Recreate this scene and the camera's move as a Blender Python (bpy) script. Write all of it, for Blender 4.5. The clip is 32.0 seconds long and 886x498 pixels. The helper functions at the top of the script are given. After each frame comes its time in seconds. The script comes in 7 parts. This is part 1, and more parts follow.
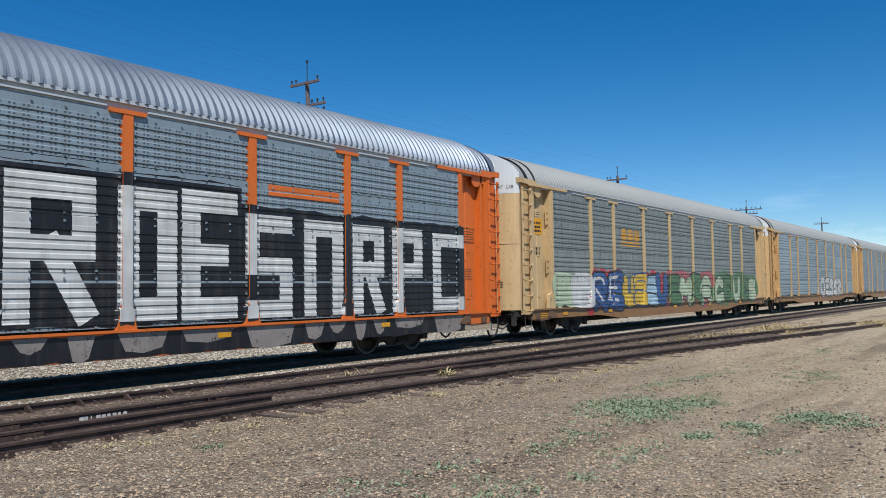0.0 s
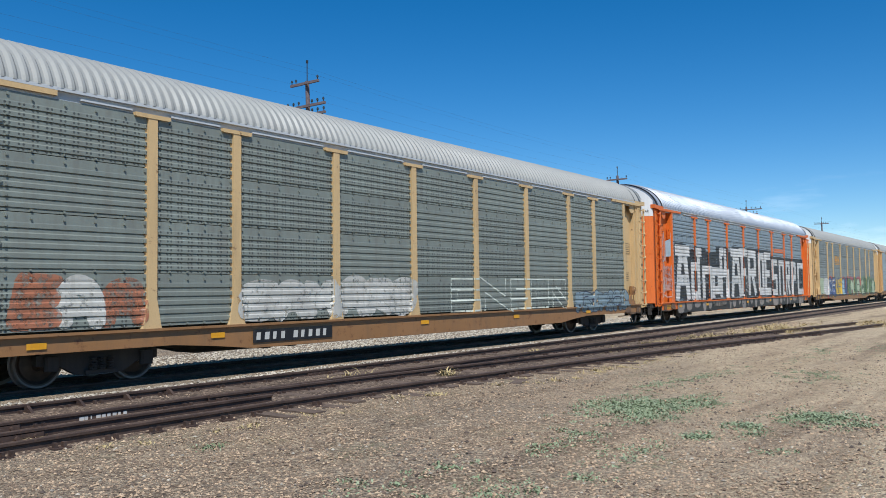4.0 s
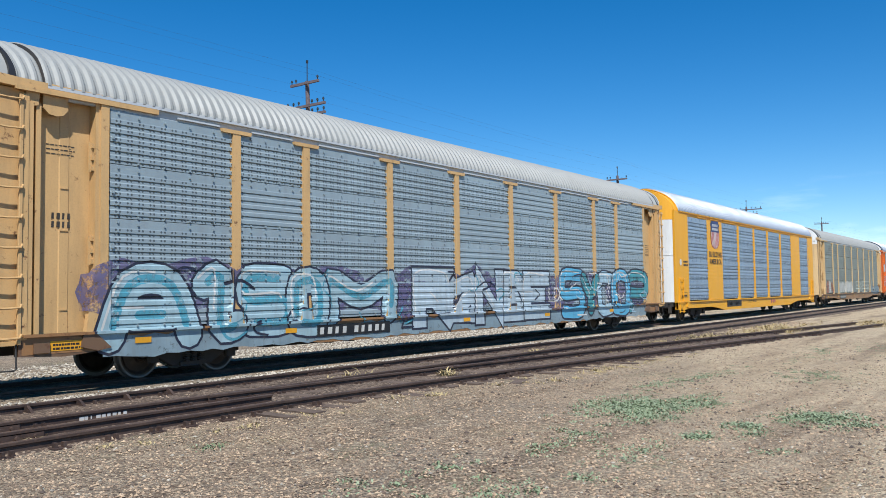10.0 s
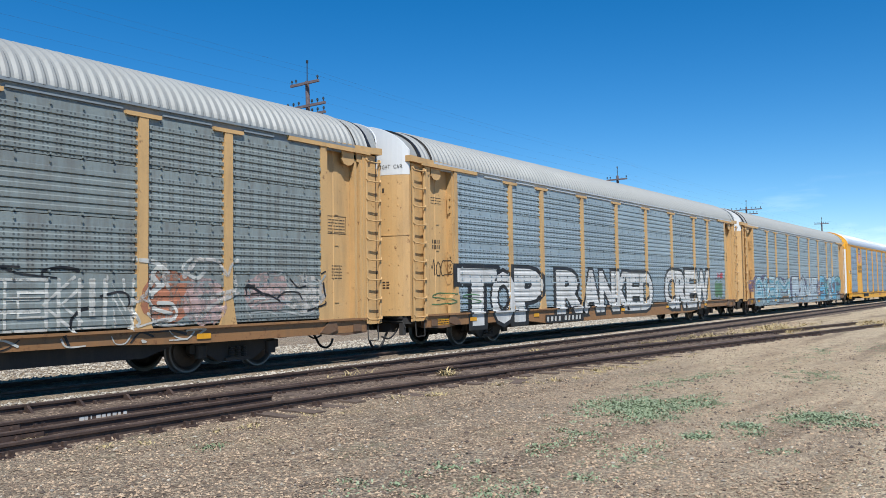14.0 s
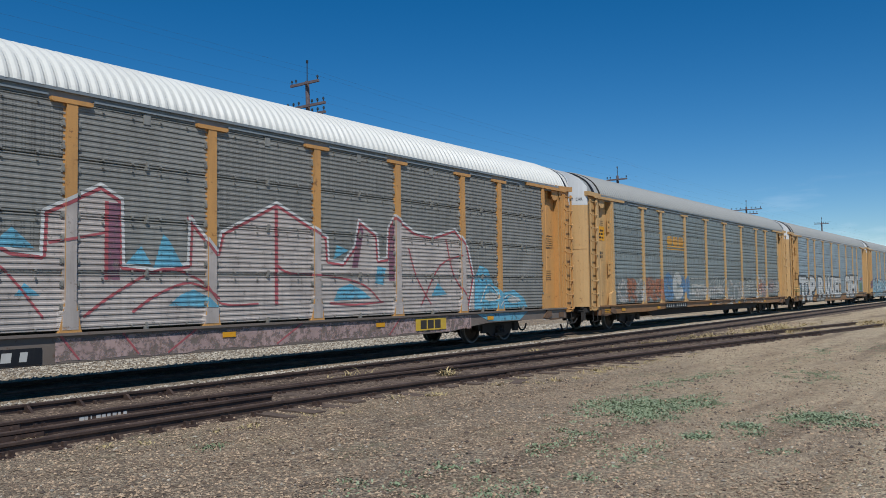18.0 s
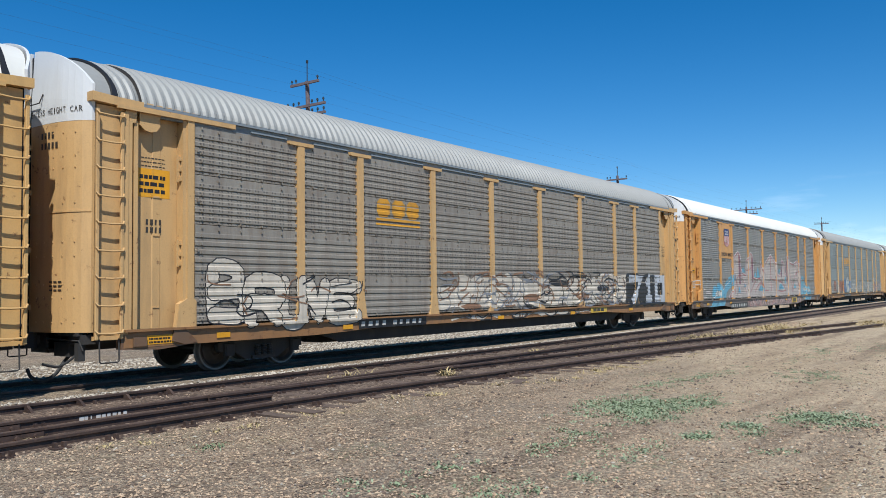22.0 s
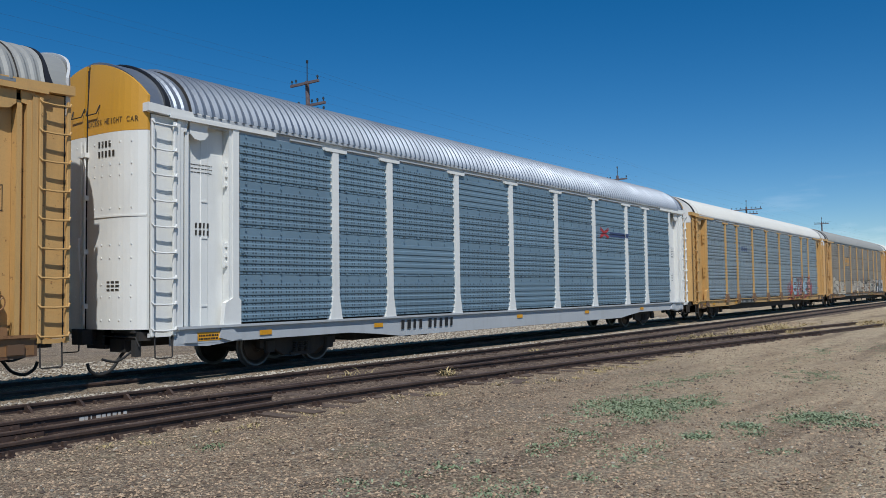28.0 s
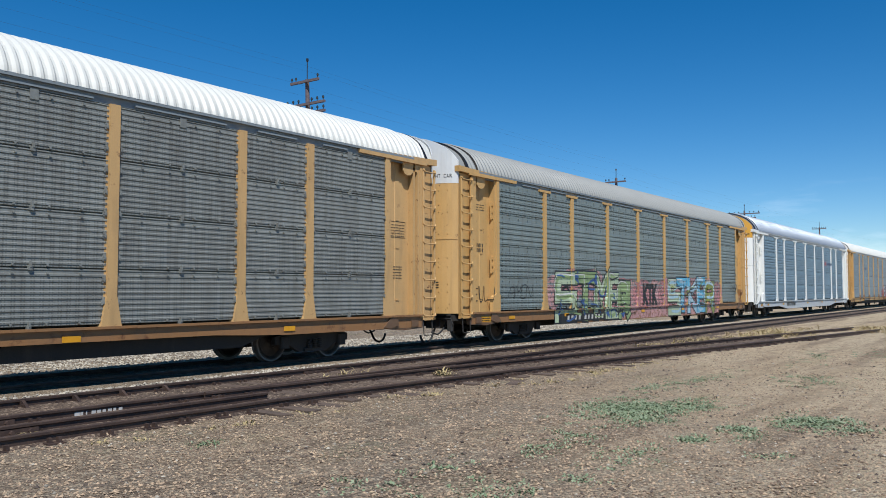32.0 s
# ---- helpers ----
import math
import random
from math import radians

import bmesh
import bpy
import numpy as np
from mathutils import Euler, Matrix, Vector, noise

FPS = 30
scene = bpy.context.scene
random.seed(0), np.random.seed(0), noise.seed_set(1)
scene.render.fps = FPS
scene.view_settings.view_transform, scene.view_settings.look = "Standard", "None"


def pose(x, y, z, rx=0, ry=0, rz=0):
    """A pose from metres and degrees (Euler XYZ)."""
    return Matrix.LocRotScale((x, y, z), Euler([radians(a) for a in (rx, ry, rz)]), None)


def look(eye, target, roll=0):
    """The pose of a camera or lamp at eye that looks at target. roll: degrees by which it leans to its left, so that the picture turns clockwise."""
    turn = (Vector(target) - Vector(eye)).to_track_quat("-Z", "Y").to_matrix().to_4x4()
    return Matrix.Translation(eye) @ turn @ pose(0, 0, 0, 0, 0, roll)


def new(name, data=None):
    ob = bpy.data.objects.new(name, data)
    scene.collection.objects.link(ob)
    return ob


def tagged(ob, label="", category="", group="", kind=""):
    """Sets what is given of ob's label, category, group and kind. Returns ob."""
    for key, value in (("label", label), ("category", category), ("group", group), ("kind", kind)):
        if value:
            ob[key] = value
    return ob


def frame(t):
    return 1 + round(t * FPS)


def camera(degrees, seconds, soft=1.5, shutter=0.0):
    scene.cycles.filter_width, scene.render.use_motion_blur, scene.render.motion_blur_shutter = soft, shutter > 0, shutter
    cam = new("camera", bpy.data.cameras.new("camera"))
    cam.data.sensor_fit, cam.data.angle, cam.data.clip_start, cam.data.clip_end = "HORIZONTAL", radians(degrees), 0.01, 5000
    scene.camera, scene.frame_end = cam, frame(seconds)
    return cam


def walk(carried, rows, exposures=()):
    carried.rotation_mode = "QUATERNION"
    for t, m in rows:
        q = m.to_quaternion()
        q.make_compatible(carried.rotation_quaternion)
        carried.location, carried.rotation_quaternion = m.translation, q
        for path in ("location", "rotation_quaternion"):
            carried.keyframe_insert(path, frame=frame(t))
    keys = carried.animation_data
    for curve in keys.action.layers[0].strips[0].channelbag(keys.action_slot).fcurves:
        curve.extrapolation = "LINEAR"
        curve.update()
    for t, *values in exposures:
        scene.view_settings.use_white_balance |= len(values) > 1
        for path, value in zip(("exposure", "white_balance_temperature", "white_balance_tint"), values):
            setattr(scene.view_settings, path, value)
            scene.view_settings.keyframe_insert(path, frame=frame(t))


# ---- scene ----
cam = camera(56.8, 32.0, soft=0.7)
EYE = Vector((0.0, 0.0, 1.53))


def aim(yaw, pitch, roll):
    """Camera pose from compass yaw (from +y towards +x), pitch and roll in degrees."""
    a, b = radians(yaw), radians(pitch)
    way = Vector((math.sin(a) * math.cos(b), math.cos(a) * math.cos(b), math.sin(b)))
    return look(EYE, EYE + way, roll)


REST = aim(53.80, 2.95, -0.78)
walk(cam, [(0.0, REST), (31.3, REST), (31.5, aim(53.82, 2.95, -0.68)), (31.8, aim(53.91, 2.95, -0.28)), (32.0, aim(53.95, 2.95, -0.03))],
     exposures=[(t, stops, 6100, 10) for t, stops in ((0.0, 0.03), (1.0, -0.09), (2.0, 0.13), (3.0, 0.26), (6.0, -0.05), (8.0, 0.16), (10.0, 0.38), (11.0, 0.36), (13.0, 0.36), (14.0, 0.34), (17.0, 0.16), (18.0, -0.27), (19.0, -0.24), (20.0, -0.12), (22.0, 0.23), (23.0, -0.16), (24.0, -0.16), (25.0, -0.22), (28.0, -0.28), (29.0, 0.01), (30.0, 0.18), (31.0, 0.25), (32.0, 0.04))])

# ---- light ----
SUN_FROM = Vector((-0.52, -0.52, 1.0)).normalized()
world = bpy.data.worlds.new("sky")
scene.world = world
world.use_nodes = True
wn, wl = world.node_tree.nodes, world.node_tree.links
wn.clear()
w_out, w_bg, w_sky = wn.new("ShaderNodeOutputWorld"), wn.new("ShaderNodeBackground"), wn.new("ShaderNodeTexSky")
w_sky.sky_type = "NISHITA"
w_sky.sun_disc = False
w_sky.sun_elevation = math.asin(SUN_FROM.z)
w_sky.sun_rotation = math.atan2(SUN_FROM.x, SUN_FROM.y)
w_sky.altitude = 1200
w_sky.air_density, w_sky.dust_density, w_sky.ozone_density = 0.92, 0.0, 2.2
w_bg.inputs["Strength"].default_value = 0.074
w_hue = wn.new("ShaderNodeHueSaturation")
w_hue.inputs["Hue"].default_value = 0.498
w_hue.inputs["Saturation"].default_value, w_hue.inputs["Value"].default_value = 1.42, 1.34
wl.new(w_sky.outputs[0], w_hue.inputs["Color"])
# thin wisps of cloud low over the horizon
w_wisp = wn.new("ShaderNodeHueSaturation")
w_wisp.inputs["Saturation"].default_value, w_wisp.inputs["Value"].default_value = 0.55, 1.3
w_dir, w_map, w_noise = wn.new("ShaderNodeTexCoord"), wn.new("ShaderNodeMapping"), wn.new("ShaderNodeTexNoise")
w_map.inputs["Scale"].default_value = (5.0, 5.0, 26.0)
w_noise.inputs["Scale"].default_value, w_noise.inputs["Detail"].default_value = 2.2, 6.0
w_axis, w_thin, w_low, w_mul, w_mix = wn.new("ShaderNodeSeparateXYZ"), wn.new("ShaderNodeMapRange"), wn.new("ShaderNodeMapRange"), wn.new("ShaderNodeMath"), wn.new("ShaderNodeMix")
w_thin.inputs["From Min"].default_value, w_thin.inputs["From Max"].default_value = 0.58, 0.95
w_low.inputs["From Min"].default_value, w_low.inputs["From Max"].default_value = 0.15, 0.06
w_low.interpolation_type = "SMOOTHSTEP"
w_mul.operation = "MULTIPLY"
w_mix.data_type = "RGBA"
wl.new(w_dir.outputs["Generated"], w_map.inputs["Vector"])
wl.new(w_map.outputs[0], w_noise.inputs["Vector"])
wl.new(w_dir.outputs["Generated"], w_axis.inputs[0])
wl.new(w_noise.outputs["Fac"], w_thin.inputs["Value"])
wl.new(w_axis.outputs["Z"], w_low.inputs["Value"])
wl.new(w_thin.outputs[0], w_mul.inputs[0])
wl.new(w_low.outputs[0], w_mul.inputs[1])
wl.new(w_mul.outputs[0], w_mix.inputs["Factor"])
wl.new(w_hue.outputs[0], w_wisp.inputs["Color"])
wl.new(w_hue.outputs[0], w_mix.inputs["A"])
wl.new(w_wisp.outputs[0], w_mix.inputs["B"])
wl.new(w_mix.outputs["Result"], w_bg.inputs["Color"])
wl.new(w_bg.outputs[0], w_out.inputs["Surface"])
sun_lamp = new("sun", bpy.data.lights.new("sun", "SUN"))
sun_lamp.data.energy, sun_lamp.data.angle, sun_lamp.data.color = 5.0, radians(0.55), (1.0, 0.965, 0.90)
sun_lamp.matrix_world = look(SUN_FROM * 60, (0, 0, 0))

# ---- materials ----
def hexrgb(r, g, b):
    """sRGB 0-255 to linear."""
    return tuple(((v / 255) / 12.92 if v / 255 <= 0.04045 else ((v / 255 + 0.055) / 1.055) ** 2.4) for v in (r, g, b)) + (1.0,)


class Nodes:
    """A short way to write node trees."""

    def __init__(self, name):
        self.mat = bpy.data.materials.new(name)
        self.mat.use_nodes = True
        self.tree = self.mat.node_tree
        self.bsdf = self.tree.nodes["Principled BSDF"]

    def add(self, kind, **sockets):
        n = self.tree.nodes.new(kind)
        for k, v in sockets.items():
            self.put(n.inputs[k.replace("_", " ")], v)
        return n

    def put(self, socket, v):
        if isinstance(v, bpy.types.NodeSocket):
            self.tree.links.new(v, socket)
        else:
            socket.default_value = v

    def math(self, op, a, b=0.0, c=0.0, clamp=False):
        n = self.tree.nodes.new("ShaderNodeMath")
        n.operation, n.use_clamp = op, clamp
        for s, v in zip(n.inputs, (a, b, c)):
            self.put(s, v)
        return n.outputs[0]

    def mix(self, fac, a, b, mode="MIX"):
        n = self.tree.nodes.new("ShaderNodeMix")
        n.data_type, n.blend_type = "RGBA", mode
        self.put(n.inputs[0], fac)
        self.put(n.inputs[6], a)
        self.put(n.inputs[7], b)
        return n.outputs[2]

    def noise(self, vec, scale, detail=4.0, rough=0.55):
        n = self.tree.nodes.new("ShaderNodeTexNoise")
        self.put(n.inputs["Vector"], vec)
        n.inputs["Scale"].default_value, n.inputs["Detail"].default_value, n.inputs["Roughness"].default_value = scale, detail, rough
        return n.outputs[0]

    def ramp(self, v, a, b, lo=0.0, hi=1.0):
        n = self.tree.nodes.new("ShaderNodeMapRange")
        n.clamp = True
        for s, x in zip(n.inputs, (v, a, b, lo, hi)):
            self.put(s, x)
        return n.outputs[0]

    def coords(self, scale=(1, 1, 1), spread=True):
        """Object coordinates, shifted at random from object to object."""
        tc = self.tree.nodes.new("ShaderNodeTexCoord")
        v = tc.outputs["Object"]
        if spread:
            oi = self.tree.nodes.new("ShaderNodeObjectInfo")
            s = self.tree.nodes.new("ShaderNodeVectorMath")
            s.operation = "SCALE"
            self.put(s.inputs[0], (37.0, 11.0, 5.0))
            self.put(s.inputs["Scale"], oi.outputs["Random"])
            a = self.tree.nodes.new("ShaderNodeVectorMath")
            self.put(a.inputs[0], v)
            self.put(a.inputs[1], s.outputs[0])
            v = a.outputs[0]
        m = self.tree.nodes.new("ShaderNodeMapping")
        m.inputs["Scale"].default_value = scale
        self.put(m.inputs["Vector"], v)
        return m.outputs[0]

    def bump(self, height, strength=0.3, distance=0.01):
        n = self.tree.nodes.new("ShaderNodeBump")
        n.inputs["Strength"].default_value, n.inputs["Distance"].default_value = strength, distance
        self.put(n.inputs["Height"], height)
        self.put(self.bsdf.inputs["Normal"], n.outputs[0])

    def done(self, color, rough=0.6, metal=0.0, spec=0.5):
        self.put(self.bsdf.inputs["Base Color"], color)
        self.put(self.bsdf.inputs["Roughness"], rough)
        self.put(self.bsdf.inputs["Metallic"], metal)
        self.put(self.bsdf.inputs["Specular IOR Level"], spec)
        return self.mat


def aged(color):
    """Colour of a coat dulled by years of sun."""
    return tuple(v * 0.82 for v in color[:3]) + (1,)


def paint(name, color, dirt=(0.09, 0.07, 0.05, 1), grime=0.35, rust=0.0, rough=0.5, metal=0.0, fade=0.12):
    """Weathered paint on steel: faded in patches, streaked with dirt, rust in spots."""
    color = aged(color)
    n = Nodes(name)
    o, st = n.coords(), n.coords((2.2, 2.2, 0.35))
    wide = n.noise(o, 0.7, 5)
    fine = n.noise(o, 38, 3)
    c = n.mix(n.ramp(wide, 0.3, 0.7, 0, fade * 2), color, tuple(min(1, v * 1.25 + 0.03) for v in color[:3]) + (1,))
    streak = n.math("MULTIPLY", n.ramp(n.noise(st, 1.6, 6, 0.6), 0.5, 0.78), grime * 0.8)
    c = n.mix(streak, c, dirt)
    c = n.mix(n.math("MULTIPLY", n.ramp(fine, 0.45, 0.8), grime * 0.35), c, dirt)
    if rust:
        c = n.mix(n.ramp(n.noise(o, 5.5, 6, 0.7), 0.66 - rust * 0.14, 0.72), c, (0.10, 0.035, 0.014, 1))
    n.bump(n.noise(o, 9, 4), 0.12, 0.01)
    return n.done(c, n.ramp(wide, 0.2, 0.8, rough - 0.1, rough + 0.15), metal)


def screen(name, color, dirt, grime=0.3, dots=0.5, metal=0.2, rough=0.5, pu=0.075, pv=0.0785, cut=None, hole_r=0.07):
    """Perforated corrugated side screen: galvanised steel with rows of small holes."""
    color = aged(color)
    n = Nodes(name)
    raw, o, st = n.coords(spread=False), n.coords(), n.coords((5, 5, 0.7))
    sx = n.tree.nodes.new("ShaderNodeSeparateXYZ")
    n.put(sx.inputs[0], raw)
    x, z = sx.outputs["X"], sx.outputs["Z"]
    row = n.math("MULTIPLY", n.math("FLOOR", n.math("MULTIPLY", z, 1 / pv)), 0.0 if cut is None else 0.5)
    u = n.math("SUBTRACT", n.math("FRACT", n.math("ADD", n.math("MULTIPLY", x, 1 / pu), row)), 0.5)
    v = n.math("SUBTRACT", n.math("FRACT", n.math("MULTIPLY", z, 1 / pv)), 0.5)
    d = n.math("ADD", n.math("MULTIPLY", u, u), n.math("MULTIPLY", v, v))
    hole = n.math("LESS_THAN", d, hole_r)
    oi = n.tree.nodes.new("ShaderNodeObjectInfo")
    if cut is None:
        # pairs of holes in upright columns, none on the lap, and some sheets plain
        groups = n.math("GREATER_THAN", n.math("FRACT", n.math("MULTIPLY", x, 1 / (3 * pu))), 0.334)
        band = n.math("MULTIPLY", n.math("LESS_THAN", z, 0.79), n.math("GREATER_THAN", n.math("FRACT", n.math("MULTIPLY", oi.outputs["Random"], 7.31)), 0.2))
    else:
        groups = n.math("GREATER_THAN", n.math("FRACT", n.math("MULTIPLY", x, 1 / 0.7)), 0.14)
        band = n.math("GREATER_THAN", n.math("SINE", n.math("MULTIPLY", z, 6.2832 * 2 / 0.9425)), cut)
    hole = n.math("MULTIPLY", n.math("MULTIPLY", hole, n.math("MULTIPLY", groups, band)), dots)
    wide, fine = n.noise(o, 0.9, 5), n.noise(o, 30, 3)
    dark = tuple(v * 0.72 for v in color[:3]) + (1,)
    c = n.mix(n.ramp(oi.outputs["Random"], 0, 1, 0, 0.4), color, dark)
    c = n.mix(n.ramp(wide, 0.35, 0.7, 0, 0.5), c, dark)
    c = n.mix(n.math("MULTIPLY", n.ramp(n.noise(st, 1.4, 5, 0.65), 0.42, 0.7), grime), c, dirt)
    c = n.mix(n.ramp(fine, 0.5, 0.8, 0, grime * 0.6), c, dirt)
    c = n.mix(hole, c, (0.012, 0.012, 0.014, 1))
    n.bump(n.noise(o, 14, 3), 0.08, 0.01)
    return n.done(c, rough, metal)


def stone_mat(name, a, b, scale=9.0):
    n = Nodes(name)
    g = n.tree.nodes.new("ShaderNodeNewGeometry")
    o = n.coords()
    c = n.mix(g.outputs["Random Per Island"], a, b)
    c = n.mix(n.ramp(n.noise(o, scale, 4), 0.4, 0.75, 0, 0.5), c, tuple(v * 0.5 for v in a[:3]) + (1,))
    return n.done(c, 0.9)


def ground_mat():
    n = Nodes("gravelly_dirt")
    o = n.coords(spread=False)
    ln = n.coords((0.10, 1.0, 1), spread=False)
    wide, mid, fine = n.noise(o, 0.35, 5, 0.6), n.noise(o, 2.3, 5, 0.6), n.noise(o, 46, 4, 0.7)
    vor = n.add("ShaderNodeTexVoronoi", Vector=o, Scale=34.0)
    sx = n.tree.nodes.new("ShaderNodeSeparateXYZ")
    n.put(sx.inputs[0], o)
    c = n.mix(n.ramp(wide, 0.38, 0.62), hexrgb(178, 154, 126), hexrgb(158, 143, 124))
    # worn sandy lane away from the rails, with tyre lines along it
    lane = n.math("SUBTRACT", n.math("MULTIPLY", sx.outputs["X"], 0.55), sx.outputs["Y"])
    lane = n.math("ADD", lane, n.math("MULTIPLY", n.math("SUBTRACT", mid, 0.5), 5.0))
    sand = n.ramp(lane, -1.0, 4.5)
    c = n.mix(n.math("MULTIPLY", sand, 0.85), c, hexrgb(216, 194, 160))
    c = n.mix(n.ramp(n.noise(ln, 1.3, 4), 0.5, 0.64, 0, 0.8), c, hexrgb(134, 115, 95))
    c = n.mix(n.ramp(n.noise(ln, 0.7, 4), 0.5, 0.64, 0, 0.45), c, hexrgb(186, 163, 129))
    c = n.mix(n.ramp(mid, 0.5, 0.72, 0, 0.5), c, hexrgb(122, 107, 92))
    peb = n.math("SUBTRACT", 1.0, n.math("MULTIPLY", sand, 0.55))
    c = n.mix(n.math("MULTIPLY", n.math("MULTIPLY", n.ramp(vor.outputs["Distance"], 0.25, 0.7), 0.65), peb), c, hexrgb(75, 66, 56))
    sep = n.tree.nodes.new("ShaderNodeSeparateColor")
    n.put(sep.inputs[0], vor.outputs["Color"])
    c = n.mix(n.math("MULTIPLY", n.ramp(sep.outputs[0], 0.7, 1.0, 0, 0.7), peb), c, hexrgb(202, 186, 158))
    c = n.mix(n.math("MULTIPLY", n.ramp(sep.outputs[1], 0.72, 1.0, 0, 0.65), peb), c, hexrgb(99, 80, 69))
    c = n.mix(n.ramp(fine, 0.45, 0.75, 0, 0.5), c, hexrgb(81, 70, 56))
    # scuffed mottling a hand's width across
    scuff = n.noise(o, 7.5, 5, 0.68)
    c = n.mix(n.ramp(scuff, 0.54, 0.68, 0, 0.5), c, hexrgb(104, 90, 76))
    c = n.mix(n.ramp(scuff, 0.46, 0.34, 0, 0.4), c, hexrgb(214, 194, 164))
    # faint green film of sprouts
    c = n.mix(n.math("MULTIPLY", n.ramp(n.noise(o, 0.55, 5, 0.65), 0.56, 0.66), n.ramp(n.noise(o, 16, 3), 0.45, 0.6, 0, 0.45)), c, hexrgb(101, 109, 75))
    h = n.math("ADD", n.math("ADD", n.math("MULTIPLY", fine, 0.6), n.math("MULTIPLY", vor.outputs["Distance"], -0.8)), n.math("MULTIPLY", scuff, 0.9))
    n.bump(h, 0.9, 0.045)
    return n.done(c, 0.95, 0, 0.2)


def bed_mat():
    n = Nodes("oily_track_dirt")
    o = n.coords(spread=False)
    vor = n.add("ShaderNodeTexVoronoi", Vector=o, Scale=26.0)
    c = n.mix(n.ramp(n.noise(o, 1.1, 5), 0.35, 0.65), hexrgb(84, 71, 62), hexrgb(116, 99, 85))
    c = n.mix(n.ramp(vor.outputs["Distance"], 0.2, 0.7, 0, 0.7), c, hexrgb(52, 44, 40))
    sep = n.tree.nodes.new("ShaderNodeSeparateColor")
    n.put(sep.inputs[0], vor.outputs["Color"])
    c = n.mix(n.ramp(sep.outputs[0], 0.7, 1.0, 0, 0.6), c, hexrgb(176, 156, 134))
    n.bump(vor.outputs["Distance"], 0.8, 0.03)
    return n.done(c, 0.95, 0, 0.2)


def rail_mat():
    n = Nodes("rusty_rail_steel")
    o = n.coords()
    c = n.mix(n.ramp(n.noise(o, 3, 5), 0.35, 0.7), hexrgb(84, 68, 60), hexrgb(58, 46, 42))
    c = n.mix(n.ramp(n.noise(o, 30, 3), 0.5, 0.8, 0, 0.6), c, hexrgb(110, 84, 66))
    return n.done(c, 0.6, 0.3)


def wood_mat(name, a, b):
    n = Nodes(name)
    o = n.coords((9, 0.8, 9))
    c = n.mix(n.ramp(n.noise(o, 3, 6, 0.7), 0.3, 0.7), a, b)
    n.bump(n.noise(o, 6, 5), 0.5, 0.01)
    return n.done(c, 0.9)


def wheel_mat():
    """Dark dusty wheel steel with a worn bright rim."""
    n = Nodes("worn_wheel_steel")
    o, raw = n.coords(), n.coords(spread=False)
    sx = n.tree.nodes.new("ShaderNodeSeparateXYZ")
    n.put(sx.inputs[0], raw)
    x, z = sx.outputs["X"], sx.outputs["Z"]
    far = n.math("SQRT", n.math("ADD", n.math("MULTIPLY", x, x), n.math("MULTIPLY", z, z)))
    c = n.mix(n.ramp(n.noise(o, 6, 5), 0.35, 0.7), (0.04, 0.033, 0.028, 1), (0.075, 0.06, 0.048, 1))
    c = n.mix(n.ramp(far, 0.375, 0.385, 0, 0.8), c, (0.22, 0.21, 0.20, 1))
    return n.done(c, 0.5, 0.4)


def leaf_mat():
    n = Nodes("dusty_green_leaf")
    g = n.tree.nodes.new("ShaderNodeNewGeometry")
    c = n.mix(g.outputs["Random Per Island"], (0.14, 0.19, 0.09, 1), (0.27, 0.31, 0.19, 1))
    return n.done(c, 0.7)


def flat(name, color, rough=0.55, metal=0.0, var=0.15):
    n = Nodes(name)
    o = n.coords()
    c = n.mix(n.ramp(n.noise(o, 4, 5), 0.3, 0.7, 0, 1), color, tuple(v * (1 - var * 2) for v in color[:3]) + (1,))
    return n.done(c, rough, metal)


M_ENDSILL = paint("dark_rusty_end_casting", hexrgb(112, 84, 60), grime=0.6, rust=0.8)
M_FOOT = paint("brown_stained_paint", hexrgb(128, 94, 62), grime=0.5, rust=0.6)
M_EAVE = paint("grey_steel_eave", hexrgb(132, 140, 144), dirt=(0.1, 0.09, 0.08, 1), grime=0.4)
M_TAN = paint("tan_yellow_paint", hexrgb(204, 164, 108), grime=0.42, rust=0.3)
M_TAN2 = paint("pale_buff_paint", hexrgb(207, 175, 125), grime=0.42, rust=0.3)
M_RUSTTAN = paint("orange_tan_paint", hexrgb(206, 152, 86), grime=0.42, rust=0.45)
M_GOLDTAN = paint("mustard_tan_paint", hexrgb(205, 163, 100), grime=0.36, rust=0.22)
M_GOLD = paint("golden_yellow_paint", hexrgb(214, 158, 52), grime=0.25)
M_ORANGE = paint("orange_paint", hexrgb(220, 108, 30), grime=0.25, rust=0.3)
M_UP = paint("bright_yellow_paint", hexrgb(232, 166, 28), grime=0.12, fade=0.06)
M_SILL = paint("rusty_brown_sill_paint", hexrgb(150, 108, 66), grime=0.5, rust=0.7)
M_SILLGREY = paint("grey_brown_sill_paint", hexrgb(120, 108, 98), grime=0.5, rust=0.4)
M_WHITE = paint("white_paint", hexrgb(214, 215, 213), dirt=(0.3, 0.27, 0.22, 1), grime=0.25)
M_SILVER = paint("silver_grey_paint", hexrgb(188, 192, 194), dirt=(0.2, 0.18, 0.16, 1), grime=0.25)
M_PALE = paint("pale_white_post_paint", hexrgb(238, 238, 232), dirt=(0.3, 0.27, 0.22, 1), grime=0.2)
M_UNDER = paint("grimy_black_underframe", (0.03, 0.028, 0.026, 1), grime=0.5, rough=0.8)
M_WHEEL = wheel_mat()
M_ROOF = paint("weathered_galvanised_roof", hexrgb(150, 151, 147), dirt=(0.2, 0.18, 0.16, 1), grime=0.3, metal=0.12, rough=0.6)
